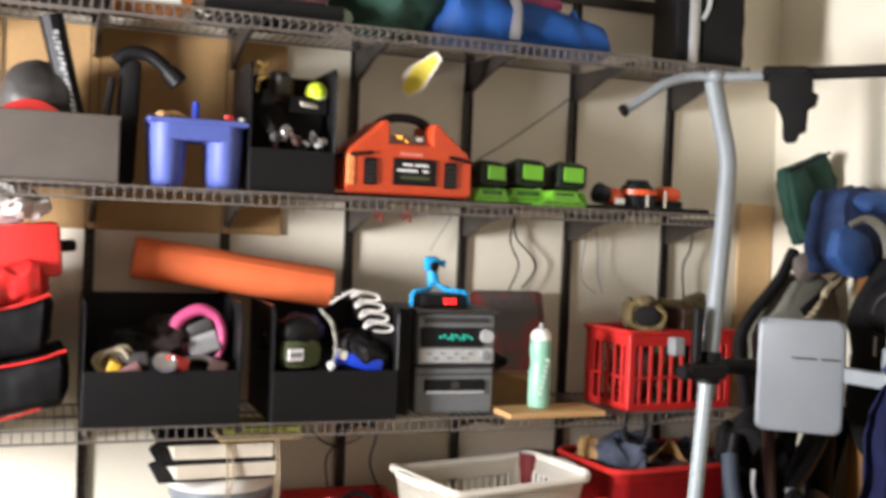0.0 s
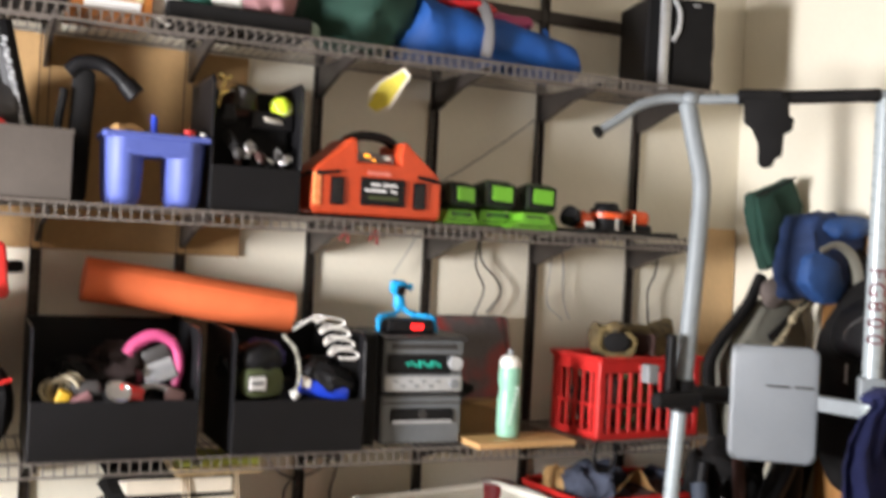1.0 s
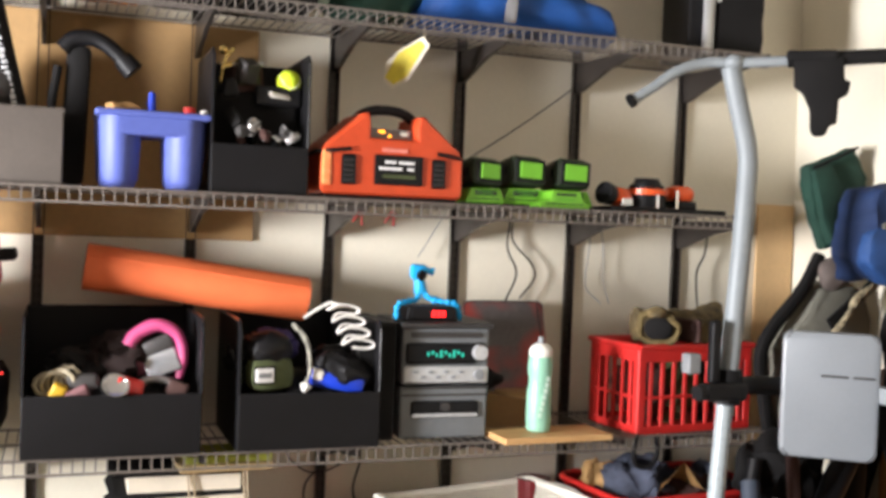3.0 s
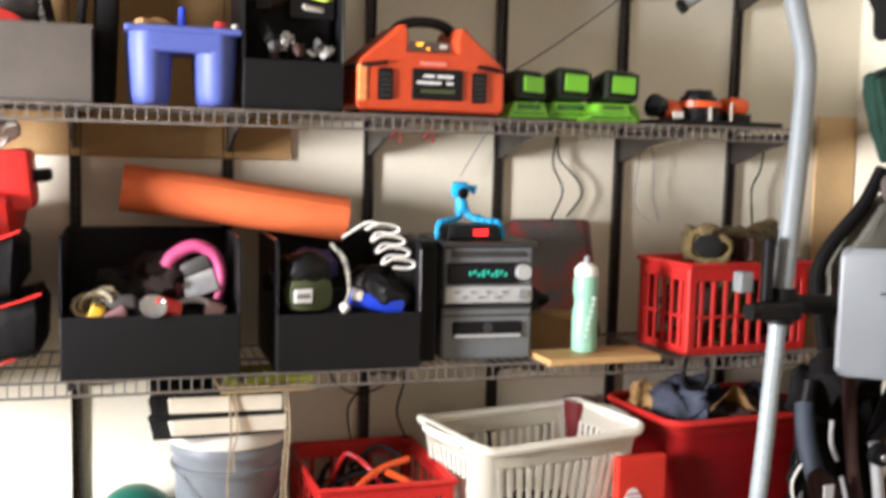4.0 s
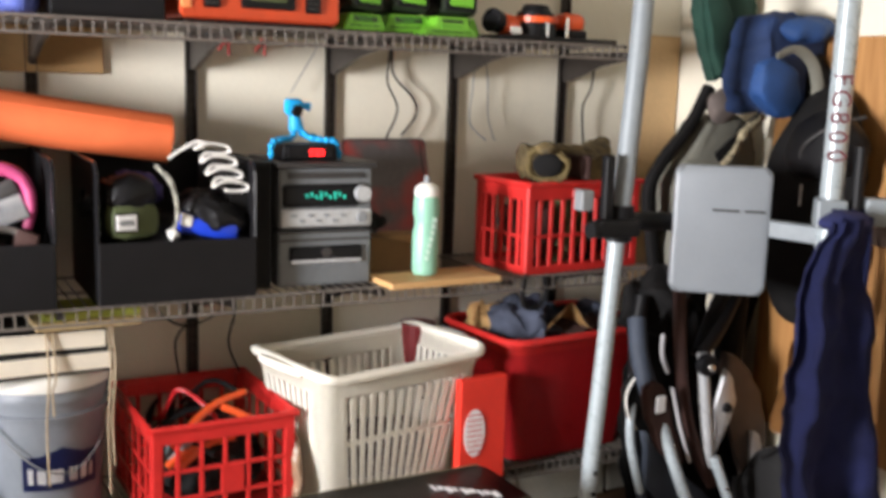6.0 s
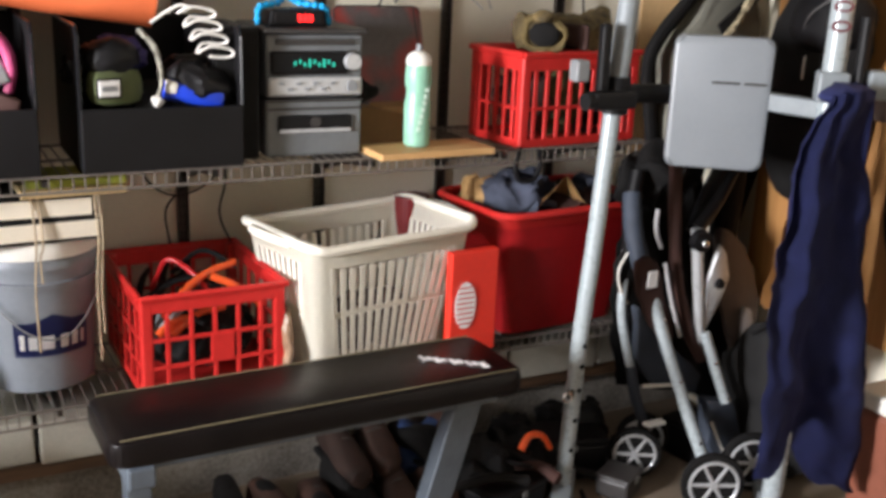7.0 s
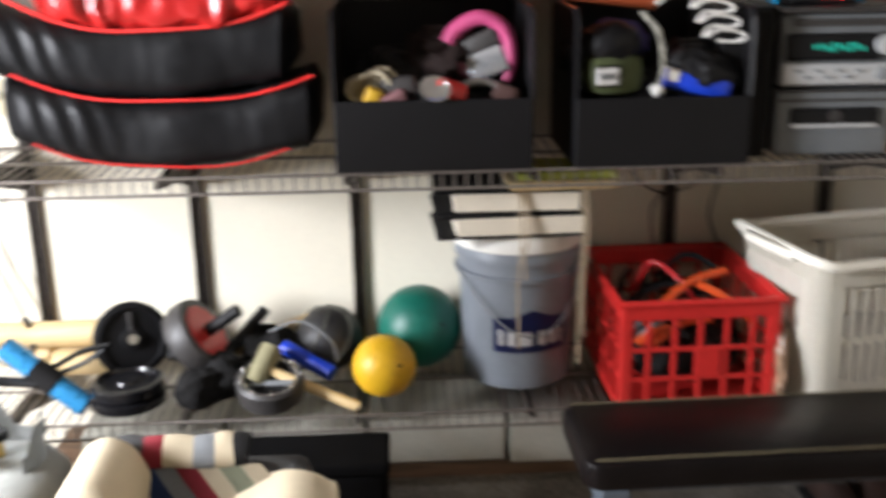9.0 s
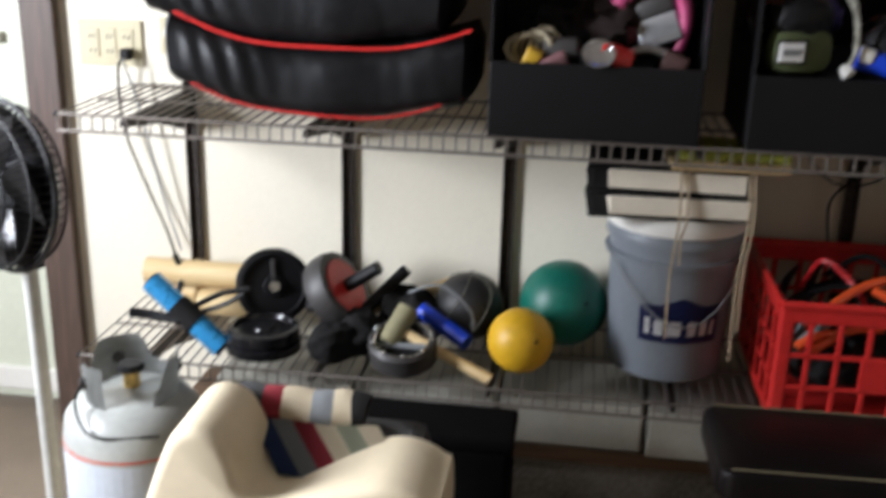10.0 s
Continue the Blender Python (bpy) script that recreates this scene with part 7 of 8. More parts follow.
# ---- exercise tower ----
def tower():
    t = thing("exercise_tower", (0, 0, 0), "grey tubular exercise tower with a pull-up bar", "exercise tower")
    y = -0.66
    bm = B()
    tube(bm, [(2.553, y, 2.02), (2.585, y, 1.91), (2.617, y, 1.80), (2.620, y, 1.70), (2.607, y, 1.45), (2.582, y, 1.10)], 0.027, 16)
    part("upper_post", bm, M_TUBE, t, smooth=True)
    bm = B()
    tube(bm, [(2.582, y, 1.12), (2.56, y, 0.76), (2.538, y, 0.46), (2.52, y, 0.02)], 0.023, 16)
    p = part("lower_post", bm, M_TUBE2, t, "pale telescopic tube with pin holes", smooth=True)
    for z in (0.16, 0.25, 0.34, 0.41, 0.47):
        x = 2.52 + 0.062 * z / 1.12
        part("pin_hole", rods((x - 0.006, y - 0.0215, z), (x - 0.006, y - 0.026, z), 0.007, 0.007, 10), M_BLACKM, p)
    part("pull_pin", rods((2.50, y - 0.03, 0.33), (2.55, y + 0.02, 0.345), 0.009), M_BLACK, t)
    part("pin_ring", tube(B(), [(2.485 + 0.014 * math.cos(a), y - 0.04, 0.335 + 0.014 * math.sin(a)) for a in [2 * math.pi * i / 14 for i in range(15)]], 0.003, 6, smooth=False), M_CHROME, t)
    bm = B()
    tube(bm, [(2.29, -0.59, 1.915), (2.35, -0.60, 1.955), (2.42, -0.615, 2.005), (2.50, -0.64, 2.03), (2.60, -0.71, 2.03), (2.985, -1.02, 2.05), (3.15, -1.15, 2.06)], 0.0145, 14)
    part("pull_up_bar", bm, M_TUBE, t, smooth=True)
    part("bar_end", rods((2.286, -0.589, 1.912), (2.296, -0.591, 1.919), 0.019), M_BLACK, t)
    part("foam_grip", rods((2.66, -0.758, 2.034), (2.96, -1.0, 2.048), 0.0195, 0.0195, 18), M_BLACKM, t, "black foam grip sleeve", smooth=True)
    part("bar_joint", ball(B(), (2.552, -0.675, 2.03), 0.027, (1, 1, 0.8)), M_TUBE, t, smooth=True)
    part("right_post", rods((2.985, -1.0, 2.045), (2.985, -1.0, 0.02), 0.028, 0.028, 18), M_TUBE2, t, smooth=True)
    fx = Vector((2.985, -1.0, 0))
    toc = (Vector((0.9, -2.85, 0)) - fx).normalized()
    side = Vector((-toc.y, toc.x, 0))
    for i, ch in enumerate("FG800"):
        cu = bpy.data.curves.new("mark", "FONT")
        cu.body, cu.size, cu.align_x, cu.align_y, cu.extrude = ch, 0.064, "CENTER", "CENTER", 0.001
        ob = bpy.data.objects.new("mark", cu)
        me = bpy.data.meshes.new_from_object(ob)
        bpy.data.objects.remove(ob)
        q = new("letter", me)
        me.materials.append(M_MARK)
        z = 1.545 - 0.047 * i
        rot = Matrix(((0, side.x, toc.x), (0, side.y, toc.y), (-1, 0, 0))).to_4x4()
        q.matrix_world = Matrix.Translation(fx + toc * 0.0285 + Vector((0, 0, z))) @ rot
        q.parent = t
    cl = part("clamp_collar", rods((2.586, y, 1.105), (2.588, y, 1.20), 0.036, 0.036, 20), M_BLACK, t, "black clamp collar")
    part("clamp_block", boxy((2.545, y - 0.04, 1.145), (0.13, 0.05, 0.045), 0.008), M_BLACK, t)
    part("lever", boxy((2.525, y - 0.02, 1.25), (0.028, 0.03, 0.17), 0.008), M_BLACK, t)
    part("knob", rods((2.455, y - 0.05, 1.145), (2.50, y - 0.045, 1.145), 0.022, 0.018, 16), M_BLACK, t)
    part("grey_block", boxy((2.475, y + 0.01, 1.215), (0.04, 0.04, 0.055), 0.006), M_GREY, t)
    bm = B()
    tube(bm, [(2.58, y, 1.15), (2.68, -0.635, 1.15), (2.80, -0.68, 1.15)], 0.026, 12)
    part("pad_arm", bm, M_BLACK, t, "black pad support arm", smooth=True)
    m = pose(2.845, -0.762, 1.139, 0, 0, -37)
    bm = prism(B(), rounded(0.252, 0.345, 0.026, 6), 0.05, m @ Matrix.Translation((0, -0.025, 0)), 0.010)
    pd = part("back_pad", bm, M_PADGREY, t, "grey vinyl back pad", smooth=True)
    for x0, w in ((-0.01, 0.07), (0.065, 0.055)):
        part("pad_print", boxy((0, 0, 0), (w, 0.0015, 0.006), 0, m @ Matrix.Translation((x0 + 0.02, -0.0265, 0.055))), M_DKGREY, pd)
    part("side_arm", boxy((0, 0, 0), (0.23, 0.045, 0.045), 0.005, pose(2.962, -0.885, 1.15, 0, 0, -76)), M_TUBE, t)
    part("arm_bracket", boxy((0, 0, 0), (0.075, 0.075, 0.075), 0.008, pose(2.985, -1.0, 1.21, 0, 0, -40)), M_TUBE, t)
    part("arm_bracket", boxy((0, 0, 0), (0.06, 0.06, 0.07), 0.008, pose(3.07, -1.07, 1.22, 0, 0, -40)), M_TUBE, t)
    part("dark_bar", rods((3.03, -1.04, 1.38), (3.025, -1.045, 1.17), 0.016), M_BLACK, t)
    for px, py in ((2.52, y), (2.985, -1.0)):
        part("floor_tube", boxy((0, 0, 0), (0.06, 0.60, 0.05), 0.008, pose(px + 0.12, py + 0.15, 0.026, 0, 0, -38)), M_TUBE, t)
    g = thing("workout_glove", (2.705, -0.80, 2.03), "black workout glove draped over the bar", "glove")
    prev = [(-0.065, 0.01), (0.06, 0.012), (0.062, -0.05), (0.078, -0.055), (0.072, -0.09), (0.05, -0.10), (0.048, -0.165), (0.03, -0.17), (0.022, -0.195), (-0.005, -0.20), (-0.018, -0.185), (-0.02, -0.13), (-0.04, -0.085), (-0.062, -0.07)]
    bm = prism(B(), prev, 0.022, pose(0, -0.03, 0, 0, 0, -38), 0.006)
    part("palm", bm, M_BLACKM, g, smooth=True)
    part("cuff", boxy((0, 0, 0), (0.13, 0.06, 0.03), 0.01, pose(0, 0.0, 0.012, 0, 0, -38)), M_BLACKM, g)


M_CARAMEL = mat("caramel_canvas", (0.36, 0.17, 0.05), 0.85, vary=0.22, scale=10, fine=260, bump=0.5)
M_TUBE2 = mat("pale_grey_tube_paint", (0.38, 0.43, 0.45), 0.28, 0.1, vary=0.04, scale=3, bump=0.0)
M_MARK = mat("maroon_print", (0.11, 0.015, 0.02), 0.5)
tower()


# ---- towel, stroller and bags by the side wall ----
def towel():
    t = thing("navy_towel", (2.935, -1.085, 1.215), "navy blue towel hanging from the tower arm", "towel")

    def fn(u, v):
        left = -0.105 - 0.115 * min(1.0, v / 0.4) ** 0.75 - 0.05 * max(0.0, v - 0.2)
        right = 0.035 + 0.095 * v ** 0.8
        x = left + (right - left) * u
        fold = 0.026 * math.sin(u * 9 + 3.5 * v + 1.2 * math.sin(3 * v)) * (0.35 + v) + 0.016 * math.sin(u * 17 - 3 * v + 2 * math.sin(5 * u)) * (0.5 + 0.5 * math.sin(4 * v + 6 * u))
        z = -(0.96 + 0.10 * (u - 0.3) - 0.15 * v * v * math.exp(-((u - 0.36) / 0.17) ** 2)) * v + 0.015 * math.sin(math.pi * u)
        return Vector((x, -0.045 + fold - 0.07 * v, z))
    part("front_fall", crumple(crumple(sheet(fn, 48, 40, 0.006), 0.030, 7, 2), 0.012, 19, 5), M_NAVY, t, smooth=True)
    part("back_fall", sheet(lambda u, v: Vector(((u - 0.5) * (0.12 + 0.1 * v) + 0.06, 0.03 + 0.02 * math.sin(u * 11 + v) + 0.02 * v, -0.75 * v + 0.012)), 24, 24, 0.006), M_NAVY, t, smooth=True)
    part("top_fold", lump((0.0, -0.01, -0.012), (0.078, 0.048, 0.028), 0.006, 20, 4), M_NAVY, t, smooth=True)


towel()
tj = thing("tan_jacket", (3.06, -0.93, 1.12), "caramel brown canvas jacket hanging behind the towel", "jacket")
part("jacket_body", crumple(sheet(lambda u, v: Vector((-0.03 + 0.12 * u - (0.095 - 0.03 * u) * v + 0.05 * u * v, -0.01 + 0.018 * math.sin(8 * u + 2 * v) * (0.3 + v), -0.50 * v - 0.02 * u * v)), 20, 24, 0.006), 0.012, 12, 3), M_CARAMEL, tj, smooth=True)
part("hem", crumple(sheet(lambda u, v: Vector((-0.128 + 0.20 * u, -0.016 + 0.018 * math.sin(8 * u + 2), -0.455 - 0.05 * v - 0.02 * u)), 20, 4, 0.008), 0.010, 12, 3), M_CARAMEL, tj, "stitched hem band", smooth=True)


def stroller():
    t = thing("folded_stroller", (2.95, -0.55, 0), "folded stroller with silver tubes and brown fabric", "stroller")
    o = Vector((2.95, -0.55, 0))

    def tb(name, pts, r, m, label=""):
        bm = B()
        tube(bm, [Vector(p) - o for p in pts], r, 12)
        return part(name, bm, m, t, label, smooth=True)

    tb("curved_tube", [(2.80, -0.50, 0.70), (2.775, -0.53, 0.60), (2.765, -0.55, 0.48), (2.80, -0.57, 0.32)], 0.014, M_TUBE2)
    tb("curved_tube_end", [(2.80, -0.57, 0.33), (2.82, -0.575, 0.24), (2.86, -0.58, 0.14)], 0.017, M_NAVYG)
    tb("main_tube", [(2.82, -0.60, 0.58), (2.845, -0.65, 0.44), (2.875, -0.75, 0.24), (2.90, -0.83, 0.09)], 0.018, M_TUBE2)
    tb("short_tube", [(2.99, -0.66, 0.44), (3.01, -0.70, 0.34), (3.03, -0.74, 0.24)], 0.016, M_TUBE2)
    tb("black_tube", [(2.83, -0.48, 0.90), (2.80, -0.50, 0.78), (2.80, -0.51, 0.66)], 0.022, M_BLACK)
    tb("black_tube", [(3.16, -0.52, 0.98), (3.06, -0.54, 0.85), (2.99, -0.56, 0.72)], 0.022, M_BLACK)
    part("tag", boxy(Vector((2.795, -0.634, 0.618)) - o, (0.034, 0.006, 0.05), 0.003), M_WPRINT, t)
    tb("cross_bar", [(2.83, -0.60, 0.27), (2.93, -0.62, 0.265)], 0.006, M_WHITE)
    def soft(name, outline, y, thick, m, seed, label="", amount=0.010):
        """A padded panel cut to an outline in x, z."""
        bm = prism(B(), [(a - o.x, b - o.z) for a, b in outline], thick, Matrix.Translation((0, y - o.y, 0)), min(thick * 0.3, 0.008))
        bmesh.ops.subdivide_edges(bm, edges=bm.edges[:], cuts=2, use_grid_fill=True)
        crumple(bm, amount, 18, seed)
        part(name, bm, m, t, label, smooth=True)

    def drape(name, a, b, c, d, m, seed, label=""):
        """A hanging cloth between four corners, with folds."""
        A, Bq, C, D = [Vector(e) - o for e in (a, b, c, d)]
        q = (Bq - A).length
        bm = sheet(lambda u, v: (A * (1 - u) + Bq * u) * (1 - v) + (D * (1 - u) + C * u) * v + Vector((0.06 * q * math.sin(6 * v + seed), -q * 0.10 * math.sin(math.pi * u) - 0.05 * q * math.sin(9 * u + seed), 0)), 16, 20, 0.010)
        crumple(bm, 0.06 * q, 14, seed)
        part(name, bm, m, t, label, smooth=True)

    drape("seat_fabric", (2.80, -0.42, 0.90), (3.10, -0.44, 0.93), (3.08, -0.56, 0.20), (2.82, -0.46, 0.22), M_BLACKM, 1.0, "black seat fabric")
    soft("brown_panel", [(2.747, 0.668), (2.785, 0.685), (2.828, 0.662), (2.855, 0.55), (2.912, 0.43), (2.885, 0.405), (2.82, 0.475), (2.765, 0.57)], -0.625, 0.03, M_BROWNF, 2, "brown padded side panel")
    tb("pale_edging", [(2.836, -0.632, 0.662), (2.868, -0.638, 0.55), (2.915, -0.64, 0.43)], 0.006, M_GREYW2, "pale grey edging")
    tb("wide_strap", [(2.885, -0.575, 0.95), (2.888, -0.60, 0.74), (2.908, -0.61, 0.59), (2.965, -0.62, 0.43), (3.02, -0.63, 0.34)], 0.019, M_BROWNF, "brown fabric strap")
    tb("silver_tube", [(2.95, -0.62, 0.75), (2.97, -0.625, 0.61), (3.0, -0.63, 0.40)], 0.017, M_SILVER)
    part("hinge", rods(Vector((2.955, -0.63, 0.72)) - o, Vector((2.952, -0.655, 0.718)) - o, 0.034, 0.030, 24), M_BLACK, t, smooth=True)
    part("hinge_bolt", ball(B(), Vector((2.953, -0.658, 0.716)) - o, 0.013, u=14, v=8), M_CHROME, t, smooth=True)
    soft("buckle_plate", [(3.03, 0.70), (3.06, 0.665), (3.082, 0.60), (3.05, 0.51), (3.01, 0.43), (3.0, 0.50), (2.995, 0.59)], -0.642, 0.016, M_SILVER, 3, "grey pointed frame bracket", 0.004)
    part("buckle_hole", rods(Vector((3.042, -0.640, 0.58)) - o, Vector((3.042, -0.652, 0.58)) - o, 0.016, 0.014, 16), M_BLACKM, t)
    soft("side_panel", [(3.09, 0.73), (3.17, 0.69), (3.25, 0.59), (3.29, 0.44), (3.285, 0.29), (3.22, 0.275), (3.15, 0.42), (3.10, 0.55)], -0.575, 0.03, M_TAUPE, 4, "taupe side panel")
    soft("pale_patch", [(3.20, 0.47), (3.235, 0.455), (3.272, 0.36), (3.268, 0.30), (3.225, 0.30), (3.205, 0.38)], -0.598, 0.02, M_GREYW2, 5, "mauve-grey patch", 0.005)
    soft("slate_panel", [(2.79, 0.53), (2.83, 0.49), (2.90, 0.40), (2.99, 0.33), (3.06, 0.27), (3.05, 0.21), (2.96, 0.24), (2.87, 0.27), (2.80, 0.36)], -0.60, 0.04, M_NAVYG, 7, "slate basket fabric")
    soft("lower_fabric", [(2.96, 0.26), (3.06, 0.24), (3.12, 0.10), (3.13, 0.02), (3.03, 0.03), (2.98, 0.12)], -0.74, 0.05, M_NAVYG, 9, "slate lower fabric")
    tb("lower_piping", [(2.975, -0.75, 0.19), (3.02, -0.76, 0.10), (3.075, -0.765, 0.03)], 0.004, M_WHITE)
    soft("ear_panel", [(2.775, 0.69), (2.742, 0.63), (2.755, 0.56), (2.785, 0.52), (2.82, 0.56), (2.82, 0.68)], -0.54, 0.02, M_BLACKM, 11, "black side wing")
    tb("ear_piping", [(2.785, -0.545, 0.695), (2.74, -0.548, 0.63), (2.752, -0.548, 0.565), (2.785, -0.545, 0.518)], 0.004, M_WHITE, "white piping")
    tb("black_arm", [(2.96, -0.60, 0.74), (3.05, -0.57, 0.80), (3.15, -0.53, 0.90)], 0.024, M_BLACK)
    tb("shoulder_tube", [(2.80, -0.50, 0.84), (2.785, -0.54, 0.74), (2.795, -0.58, 0.64)], 0.028, M_NAVYG)
    tb("pale_strip", [(2.855, -0.555, 0.80), (2.845, -0.57, 0.74), (2.862, -0.58, 0.69)], 0.007, M_GREYW2)
    part("hood", lump(Vector((2.95, -0.44, 0.86)) - o, (0.14, 0.07, 0.11), 0.05, 14, 12, 40, 24), M_BLACKM, t, smooth=True)
    for q in ((2.835, -0.645, 0.50), (2.86, -0.715, 0.33), (2.885, -0.795, 0.17), (3.0, -0.70, 0.36), (3.025, -0.745, 0.26)):
        part("rivet", ball(B(), Vector(q) - o + Vector((-0.004, -0.016, 0)), 0.006, u=10, v=6), M_CHROME, t, smooth=True)

    def wheel(c, r, rz):
        m = Matrix.Translation(Vector(c) - o) @ pose(0, 0, 0, 90, 0, rz)
        bm = B()
        lathe(bm, [(r * 0.72, -0.014), (r * 0.95, -0.012), (r, 0), (r * 0.95, 0.012), (r * 0.72, 0.014)], 28, m)
        w = part("wheel", bm, M_BLACKM, t, smooth=True)
        bm = B()
        tube(bm, [m @ Vector((r * 0.74 * math.cos(a), r * 0.74 * math.sin(a), 0.016)) for a in [2 * math.pi * i / 28 for i in range(29)]], 0.005, 6, smooth=False)
        part("rim", bm, M_SILVER, w)
        for i in range(6):
            a = 2 * math.pi * i / 6
            part("spoke", rods(m @ Vector((0, 0, 0.015)), m @ Vector((r * 0.72 * math.cos(a), r * 0.72 * math.sin(a), 0.015)), 0.006, 0.005, 8), M_SILVER, w)
        part("hub", rods(m @ Vector((0, 0, -0.02)), m @ Vector((0, 0, 0.022)), 0.012), M_SILVER, w)

    wheel((2.785, -0.642, 0.082), 0.082, -30)
    wheel((2.862, -0.895, 0.092), 0.092, -25)
    wheel((2.87, -0.57, 0.082), 0.082, -30)
    wheel((3.06, -0.84, 0.092), 0.092, -25)
    part("brake_pedal", boxy(Vector((2.87, -0.62, 0.15)) - o, (0.07, 0.03, 0.012), 0.004), M_WHITE, t)


M_NAVYG = mat("slate_fabric", (0.035, 0.045, 0.065), 0.7, vary=0.35, scale=12, fine=200, bump=0.4)
M_BLUEF2 = mat("mid_blue_nylon", (0.012, 0.055, 0.19), 0.7, vary=0.35, scale=12, fine=250, bump=0.5)
M_DKCLOTH = mat("dark_grey_cloth", (0.009, 0.0085, 0.0085), 0.9, vary=0.35, scale=12, fine=250, bump=0.5)
M_TAUPE = mat("taupe_fabric", (0.12, 0.095, 0.085), 0.85, vary=0.3, scale=10, fine=250, bump=0.5)
M_GREYW2 = mat("pale_grey_fabric", (0.42, 0.41, 0.42), 0.8, vary=0.2, fine=250, bump=0.4)
stroller()


def hung_bags():
    def soft(at, outline, thick, amount, seed, cuts=3):
        bm = prism(B(), [(a - at[0], b - at[2]) for a, b in outline], thick, Matrix.Translation((0, -thick / 2, 0)), min(0.02, thick * 0.25))
        bmesh.ops.subdivide_edges(bm, edges=bm.edges[:], cuts=cuts, use_grid_fill=True)
        crumple(bm, amount, 11, seed)
        return crumple(bm, amount * 0.4, 40, seed + 4)

    a = (3.15, -0.36, 1.50)
    g = thing("green_bag", a, "dark green nylon bag hanging on the wall", "bag")
    part("sack", soft(a, [(3.05, 1.79), (3.14, 1.825), (3.245, 1.865), (3.295, 1.77), (3.30, 1.66), (3.22, 1.56), (3.135, 1.525), (3.105, 1.60), (3.075, 1.69)], 0.05, 0.010, 2), M_DKGREEN, g, smooth=True)
    part("front_fold", soft(a, [(3.06, 1.775), (3.13, 1.805), (3.165, 1.73), (3.16, 1.62), (3.135, 1.545), (3.11, 1.61), (3.085, 1.69)], 0.03, 0.008, 6), M_DKGREEN, g, "overlapping front fold", smooth=True).location = (0.0, -0.035, 0.0)
    part("hem_cord", tube(B(), [(-0.095, -0.05, 0.285), (-0.01, -0.056, 0.322), (0.09, -0.03, 0.36)], 0.005, 8), M_BLACKM, g, "dark top hem")
    a = (3.18, -0.58, 1.42)
    b = thing("blue_backpack", a, "blue backpack with a grey curved strap hanging", "backpack")
    part("body", soft(a, [(3.06, 1.62), (3.10, 1.725), (3.18, 1.735), (3.29, 1.71), (3.30, 1.58), (3.27, 1.47), (3.20, 1.45), (3.10, 1.44), (3.05, 1.52)], 0.16, 0.022, 5), M_BLUEF, b, smooth=True)
    part("pocket", soft(a, [(3.05, 1.58), (3.11, 1.605), (3.17, 1.58), (3.20, 1.50), (3.17, 1.44), (3.10, 1.44), (3.04, 1.50)], 0.06, 0.012, 9), M_BLUEF2, b, "brighter blue front pocket", smooth=True).location = (-0.03, -0.10, 0.0)
    part("top_roll", lump((0.03, -0.05, 0.265), (0.11, 0.07, 0.04), 0.02, 16, 3, 36, 20), M_BLUEF2, b, smooth=True)
    bm = B()
    tube(bm, [(-0.12, -0.125, 0.185), (-0.07, -0.145, 0.205), (-0.01, -0.15, 0.17), (0.025, -0.145, 0.10), (0.03, -0.13, 0.04)], 0.007, 8, flat=2.4)
    part("shoulder_strap", bm, M_KHAKI, b, "grey webbing strap", smooth=True)
    part("dark_side", lump((0.10, -0.04, 0.10), (0.06, 0.08, 0.12), 0.02, 12, 3, 36, 20), M_BLACKM, b, "black side panel", smooth=True)
    a = (3.15, -0.37, 0.86)
    c = thing("canvas_pack", a, "grey canvas pack with black edges hanging on the wall", "backpack")
    part("body", soft(a, [(2.98, 0.91), (3.29, 0.86), (3.30, 1.30), (3.25, 1.42), (3.18, 1.44), (3.08, 1.42), (3.02, 1.30), (2.975, 1.22)], 0.13, 0.014, 8, 4), M_KHAKI, c, smooth=True)
    bm = B()
    tube(bm, [(-0.185, -0.01, 0.04), (-0.225, -0.02, 0.20), (-0.255, -0.03, 0.34), (-0.215, -0.035, 0.43), (-0.12, -0.04, 0.54), (-0.05, -0.03, 0.65)], 0.030, 10, flat=0.7)
    part("black_edge", bm, M_BLACKM, c, "black padded edge", smooth=True)
    bm = B()
    tube(bm, [(0.105, -0.115, 0.575), (0.06, -0.12, 0.55), (0.02, -0.12, 0.52), (0.0, -0.12, 0.485), (-0.05, -0.115, 0.42)], 0.010, 8)
    crumple(bm, 0.008, 60, 2)
    part("rope_strap", bm, mat("beige_webbing", (0.36, 0.30, 0.19), 0.9, vary=0.7, scale=60), c, "beige and dark braided strap")
    part("dark_strap", boxy((0, 0, 0), (0.22, 0.010, 0.035), 0.004, pose(0.03, -0.095, 0.51, 0, -38, 0)), M_BLACKM, c)
    part("side_patch", lump((-0.02, -0.06, 0.60), (0.055, 0.04, 0.055), 0.016, 16, 3), M_TAUPE, c, "taupe mesh pouch", smooth=True)
    k = thing("black_bag", (3.22, -0.74, 0.90), "black padded shoulder bag hanging on the wall", "bag")
    part("body", lump((0, 0.0, 0.28), (0.10, 0.16, 0.36), 0.03, 7, 14), M_BLACKM, k, smooth=True)
    bm = B()
    tube(bm, [(-0.10, -0.02, 0.40), (-0.125, -0.06, 0.47), (-0.10, -0.14, 0.53), (-0.04, -0.18, 0.55)], 0.005, 6)
    part("piping", bm, M_DKGREY, k)
    part("zip_pull", rods((-0.115, -0.05, 0.36), (-0.118, -0.052, 0.30), 0.003), M_SILVER, k)
    part("flap", lump((-0.04, -0.06, 0.46), (0.085, 0.13, 0.10), 0.015, 9, 2), M_BLACK, k, smooth=True)
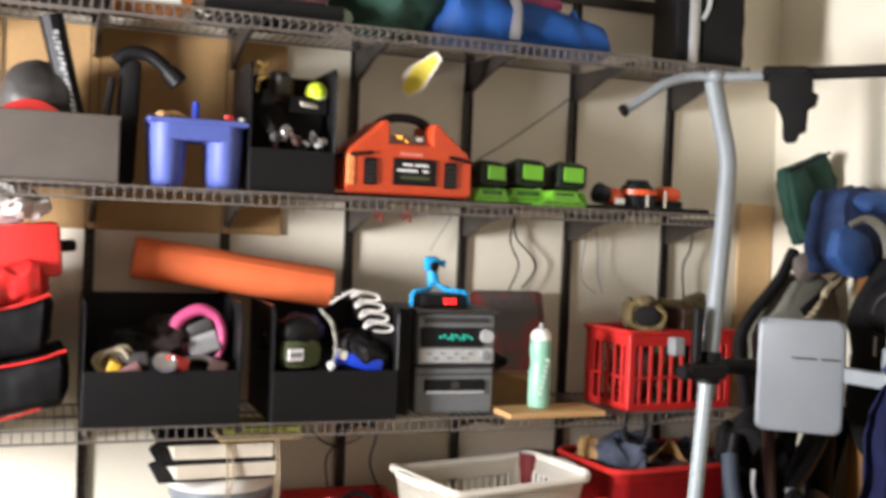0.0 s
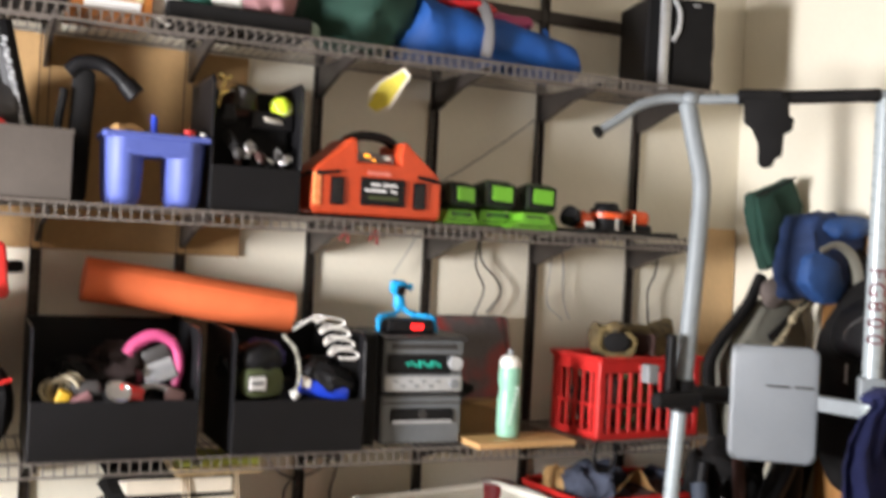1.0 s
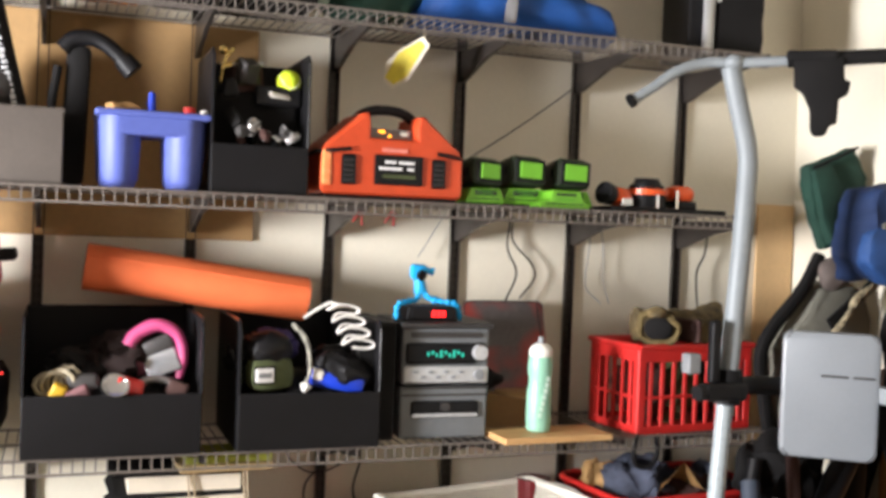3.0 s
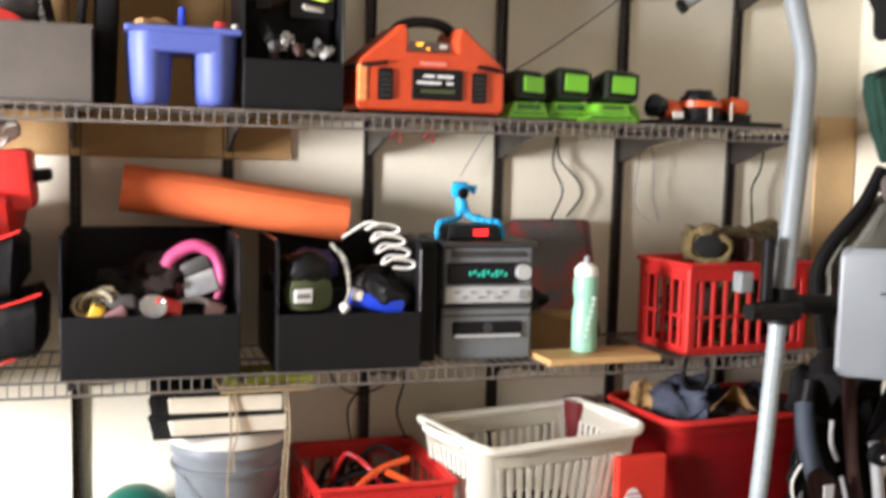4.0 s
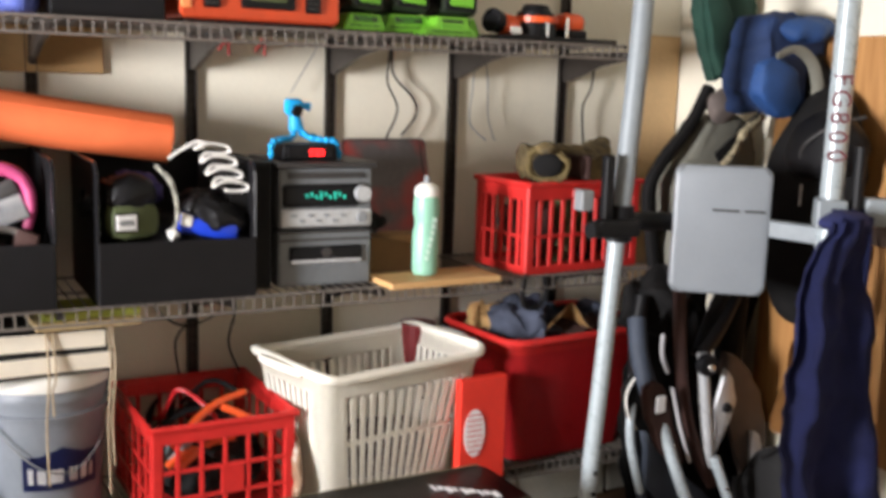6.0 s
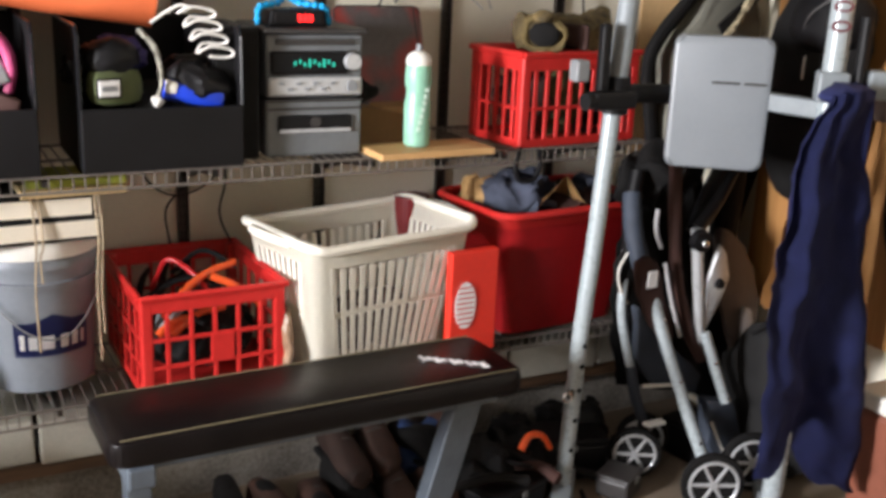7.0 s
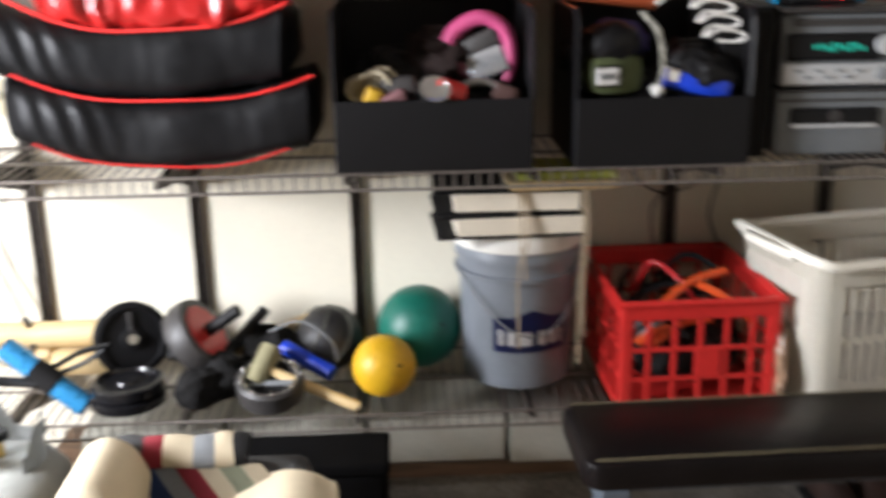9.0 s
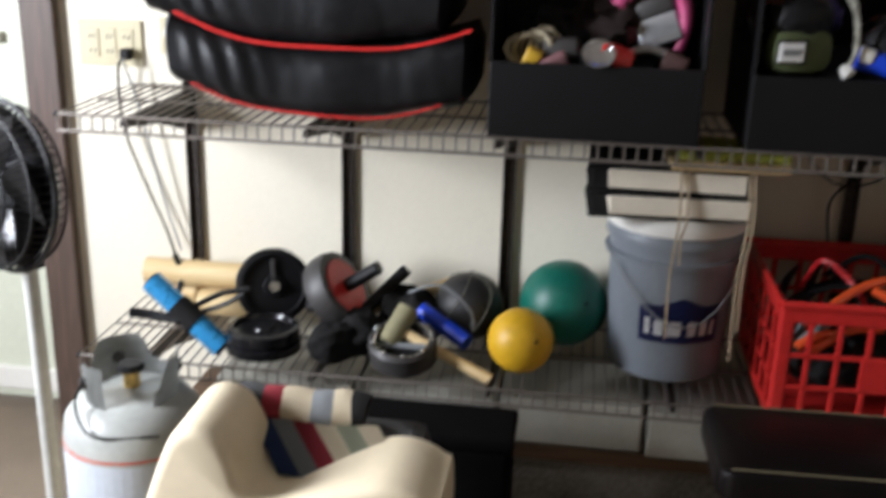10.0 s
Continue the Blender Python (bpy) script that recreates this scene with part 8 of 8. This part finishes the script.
    d = thing("dark_coat", (3.19, -0.66, 0.04), "dark coat hanging behind the stroller", "coat")
    part("drape", sheet(lambda u, v: Vector((0.06 + 0.05 * math.sin(7 * v + u * 3), 0.13 + 0.22 * u, 0.93 * v + 0.02 * math.sin(9 * u))), 24, 24, 0.02), M_BLACKM, d, smooth=True)
    part("sleeve", tube(B(), [(-0.02, 0.16, 0.90), (-0.03, 0.15, 0.70), (-0.02, 0.16, 0.46)], (0.05, 0.04), 12), M_BLACKM, d, smooth=True)
    part("collar", lump((0.03, 0.22, 0.93), (0.06, 0.12, 0.03), 0.012, 16, 2), M_BLACKM, d, smooth=True)


hung_bags()
pl = thing("plywood_sheet", (3.318, -1.10, 0.47), "honey-coloured plywood sheet against the side wall", "plywood")
part("panel", boxy((0, 0, 0.60), (0.018, 1.25, 1.20), 0.002), M_PLY, pl)
part("cross_rail", boxy((-0.018, 0, 0.66), (0.02, 1.24, 0.07), 0.003), M_BROWN, pl, "dark brown cross rail")
part("upright_rail", boxy((-0.018, 0.10, 0.95), (0.02, 0.09, 0.49), 0.003, None), M_BROWN, pl)
ct = thing("hardboard_strip", (3.245, 0.0, 0.62), "tan hardboard strip in the wall corner", "panel")
part("panel", boxy((0, 0.004, 0.53), (0.155, 0.012, 1.06), 0.002), mat("tan_hardboard", (0.60, 0.40, 0.20), 0.6, vary=0.12, scale=3), ct)
part("knob", ball(B(), (-0.02, -0.03, 0.06), 0.04, (1, 0.8, 1)), mat("pale_tan", (0.70, 0.50, 0.30), 0.6), ct, smooth=True)
ty = thing("bicycle_tyre", (3.22, -1.28, 0.90), "black bicycle tyre leaning on the plywood", "tyre", rz=80)
bm = B()
tube(bm, [(0.25 * math.cos(a), 0, 0.25 * math.sin(a)) for a in [2 * math.pi * i / 40 for i in range(41)]], 0.035, 12, smooth=False)
part("rubber", bm, M_BLACKM, ty, smooth=True)
part("inner_disc", rods((0, -0.01, 0), (0, 0.01, 0), 0.22, 0.22, 36), M_BLACK, ty)
bx = thing("lidded_bin", (3.20, -1.42, 0), "brown storage bin with a white lid", "storage bin")
part("tub", boxy((0, 0, 0.20), (0.22, 0.55, 0.40), 0.02), mat("terracotta_plastic", (0.22, 0.07, 0.04), 0.5), bx)
part("lid", boxy((0, 0, 0.425), (0.24, 0.58, 0.05), 0.012), M_WHITE, bx)

fb = thing("floor_bag", (3.215, -0.76, 0), "dark grey cloth bag slumped against the side wall", "bag")
part("bag_body", crumple(lump((0, 0, 0.225), (0.085, 0.22, 0.24), 0.03, 9, 4, 40, 26), 0.01, 40, 2), M_DKCLOTH, fb, smooth=True)
bm = B()
tube(bm, [(-0.05, -0.12, 0.40), (-0.06, -0.03, 0.49), (-0.05, 0.08, 0.42)], 0.007, 8)
part("handle", bm, M_BLACKM, fb)


# ---- dark clutter on the floor round the stroller ----
CLUTTER = (
    ("tool_case", 2.33, -0.66, (0.20, 0.13, 0.10), 18, M_BLACK, "black plastic tool case on the floor", "tool case"),
    ("power_drill_case", 2.62, -0.52, (0.22, 0.14, 0.13), -14, M_BLACK, "black moulded drill case on the floor", "tool case"),
    ("small_box", 2.69, -0.70, (0.11, 0.10, 0.07), 30, M_DKGREY, "dark grey small box on the floor", "box"),
    ("small_box", 2.42, -0.80, (0.12, 0.09, 0.06), -25, M_BLACKM, "black small box on the floor", "box"),
    ("tool_case", 3.06, -0.60, (0.14, 0.16, 0.12), 10, M_BLACK, "black tool case behind the stroller wheels", "tool case"),
    ("tin_box", 2.45, -0.60, (0.09, 0.09, 0.08), 40, M_BROWNF, "dark brown tin box on the floor", "box"),
)
for nm, x, y, sz, r, m, lab, cat in CLUTTER:
    t = thing(nm, (x, y, 0), lab, cat, r)
    part("case_body", boxy((0, 0, sz[2] * 0.42), (sz[0], sz[1], sz[2] * 0.84), 0.010), m, t)
    part("case_lid", boxy((0, 0, sz[2] * 0.92), (sz[0] + 0.006, sz[1] + 0.006, sz[2] * 0.16), 0.006), m, t)
    part("latch", boxy((0, -sz[1] / 2 - 0.004, sz[2] * 0.80), (0.022, 0.006, 0.02), 0.002), M_GREY, t)
rg = random.Random(5)
for i in range(16):
    x, y = rg.uniform(2.24, 2.78), rg.uniform(-0.84, -0.52)
    a, l, r = rg.uniform(0, math.pi), rg.uniform(0.06, 0.14), rg.uniform(0.008, 0.018)
    z = rg.uniform(0.012, 0.03) + (0.10 if 2.25 < x < 2.45 and y > -0.72 else 0.0)
    bm = B()
    tube(bm, [(-l * math.cos(a), -l * math.sin(a), 0), (0.015, 0.01, r * 0.8), (l * math.cos(a), l * math.sin(a), 0.004)], (r, r * 0.7), 8)
    g = tagged(part("hand_tool", bm, (M_BLACK, M_BLACKM, M_DKGREY, M_BLACK, M_BROWNF)[i % 5], smooth=True), "dark worn hand tool lying on the floor", "tool", "tools on the floor")
    g.location = (x, y, z)
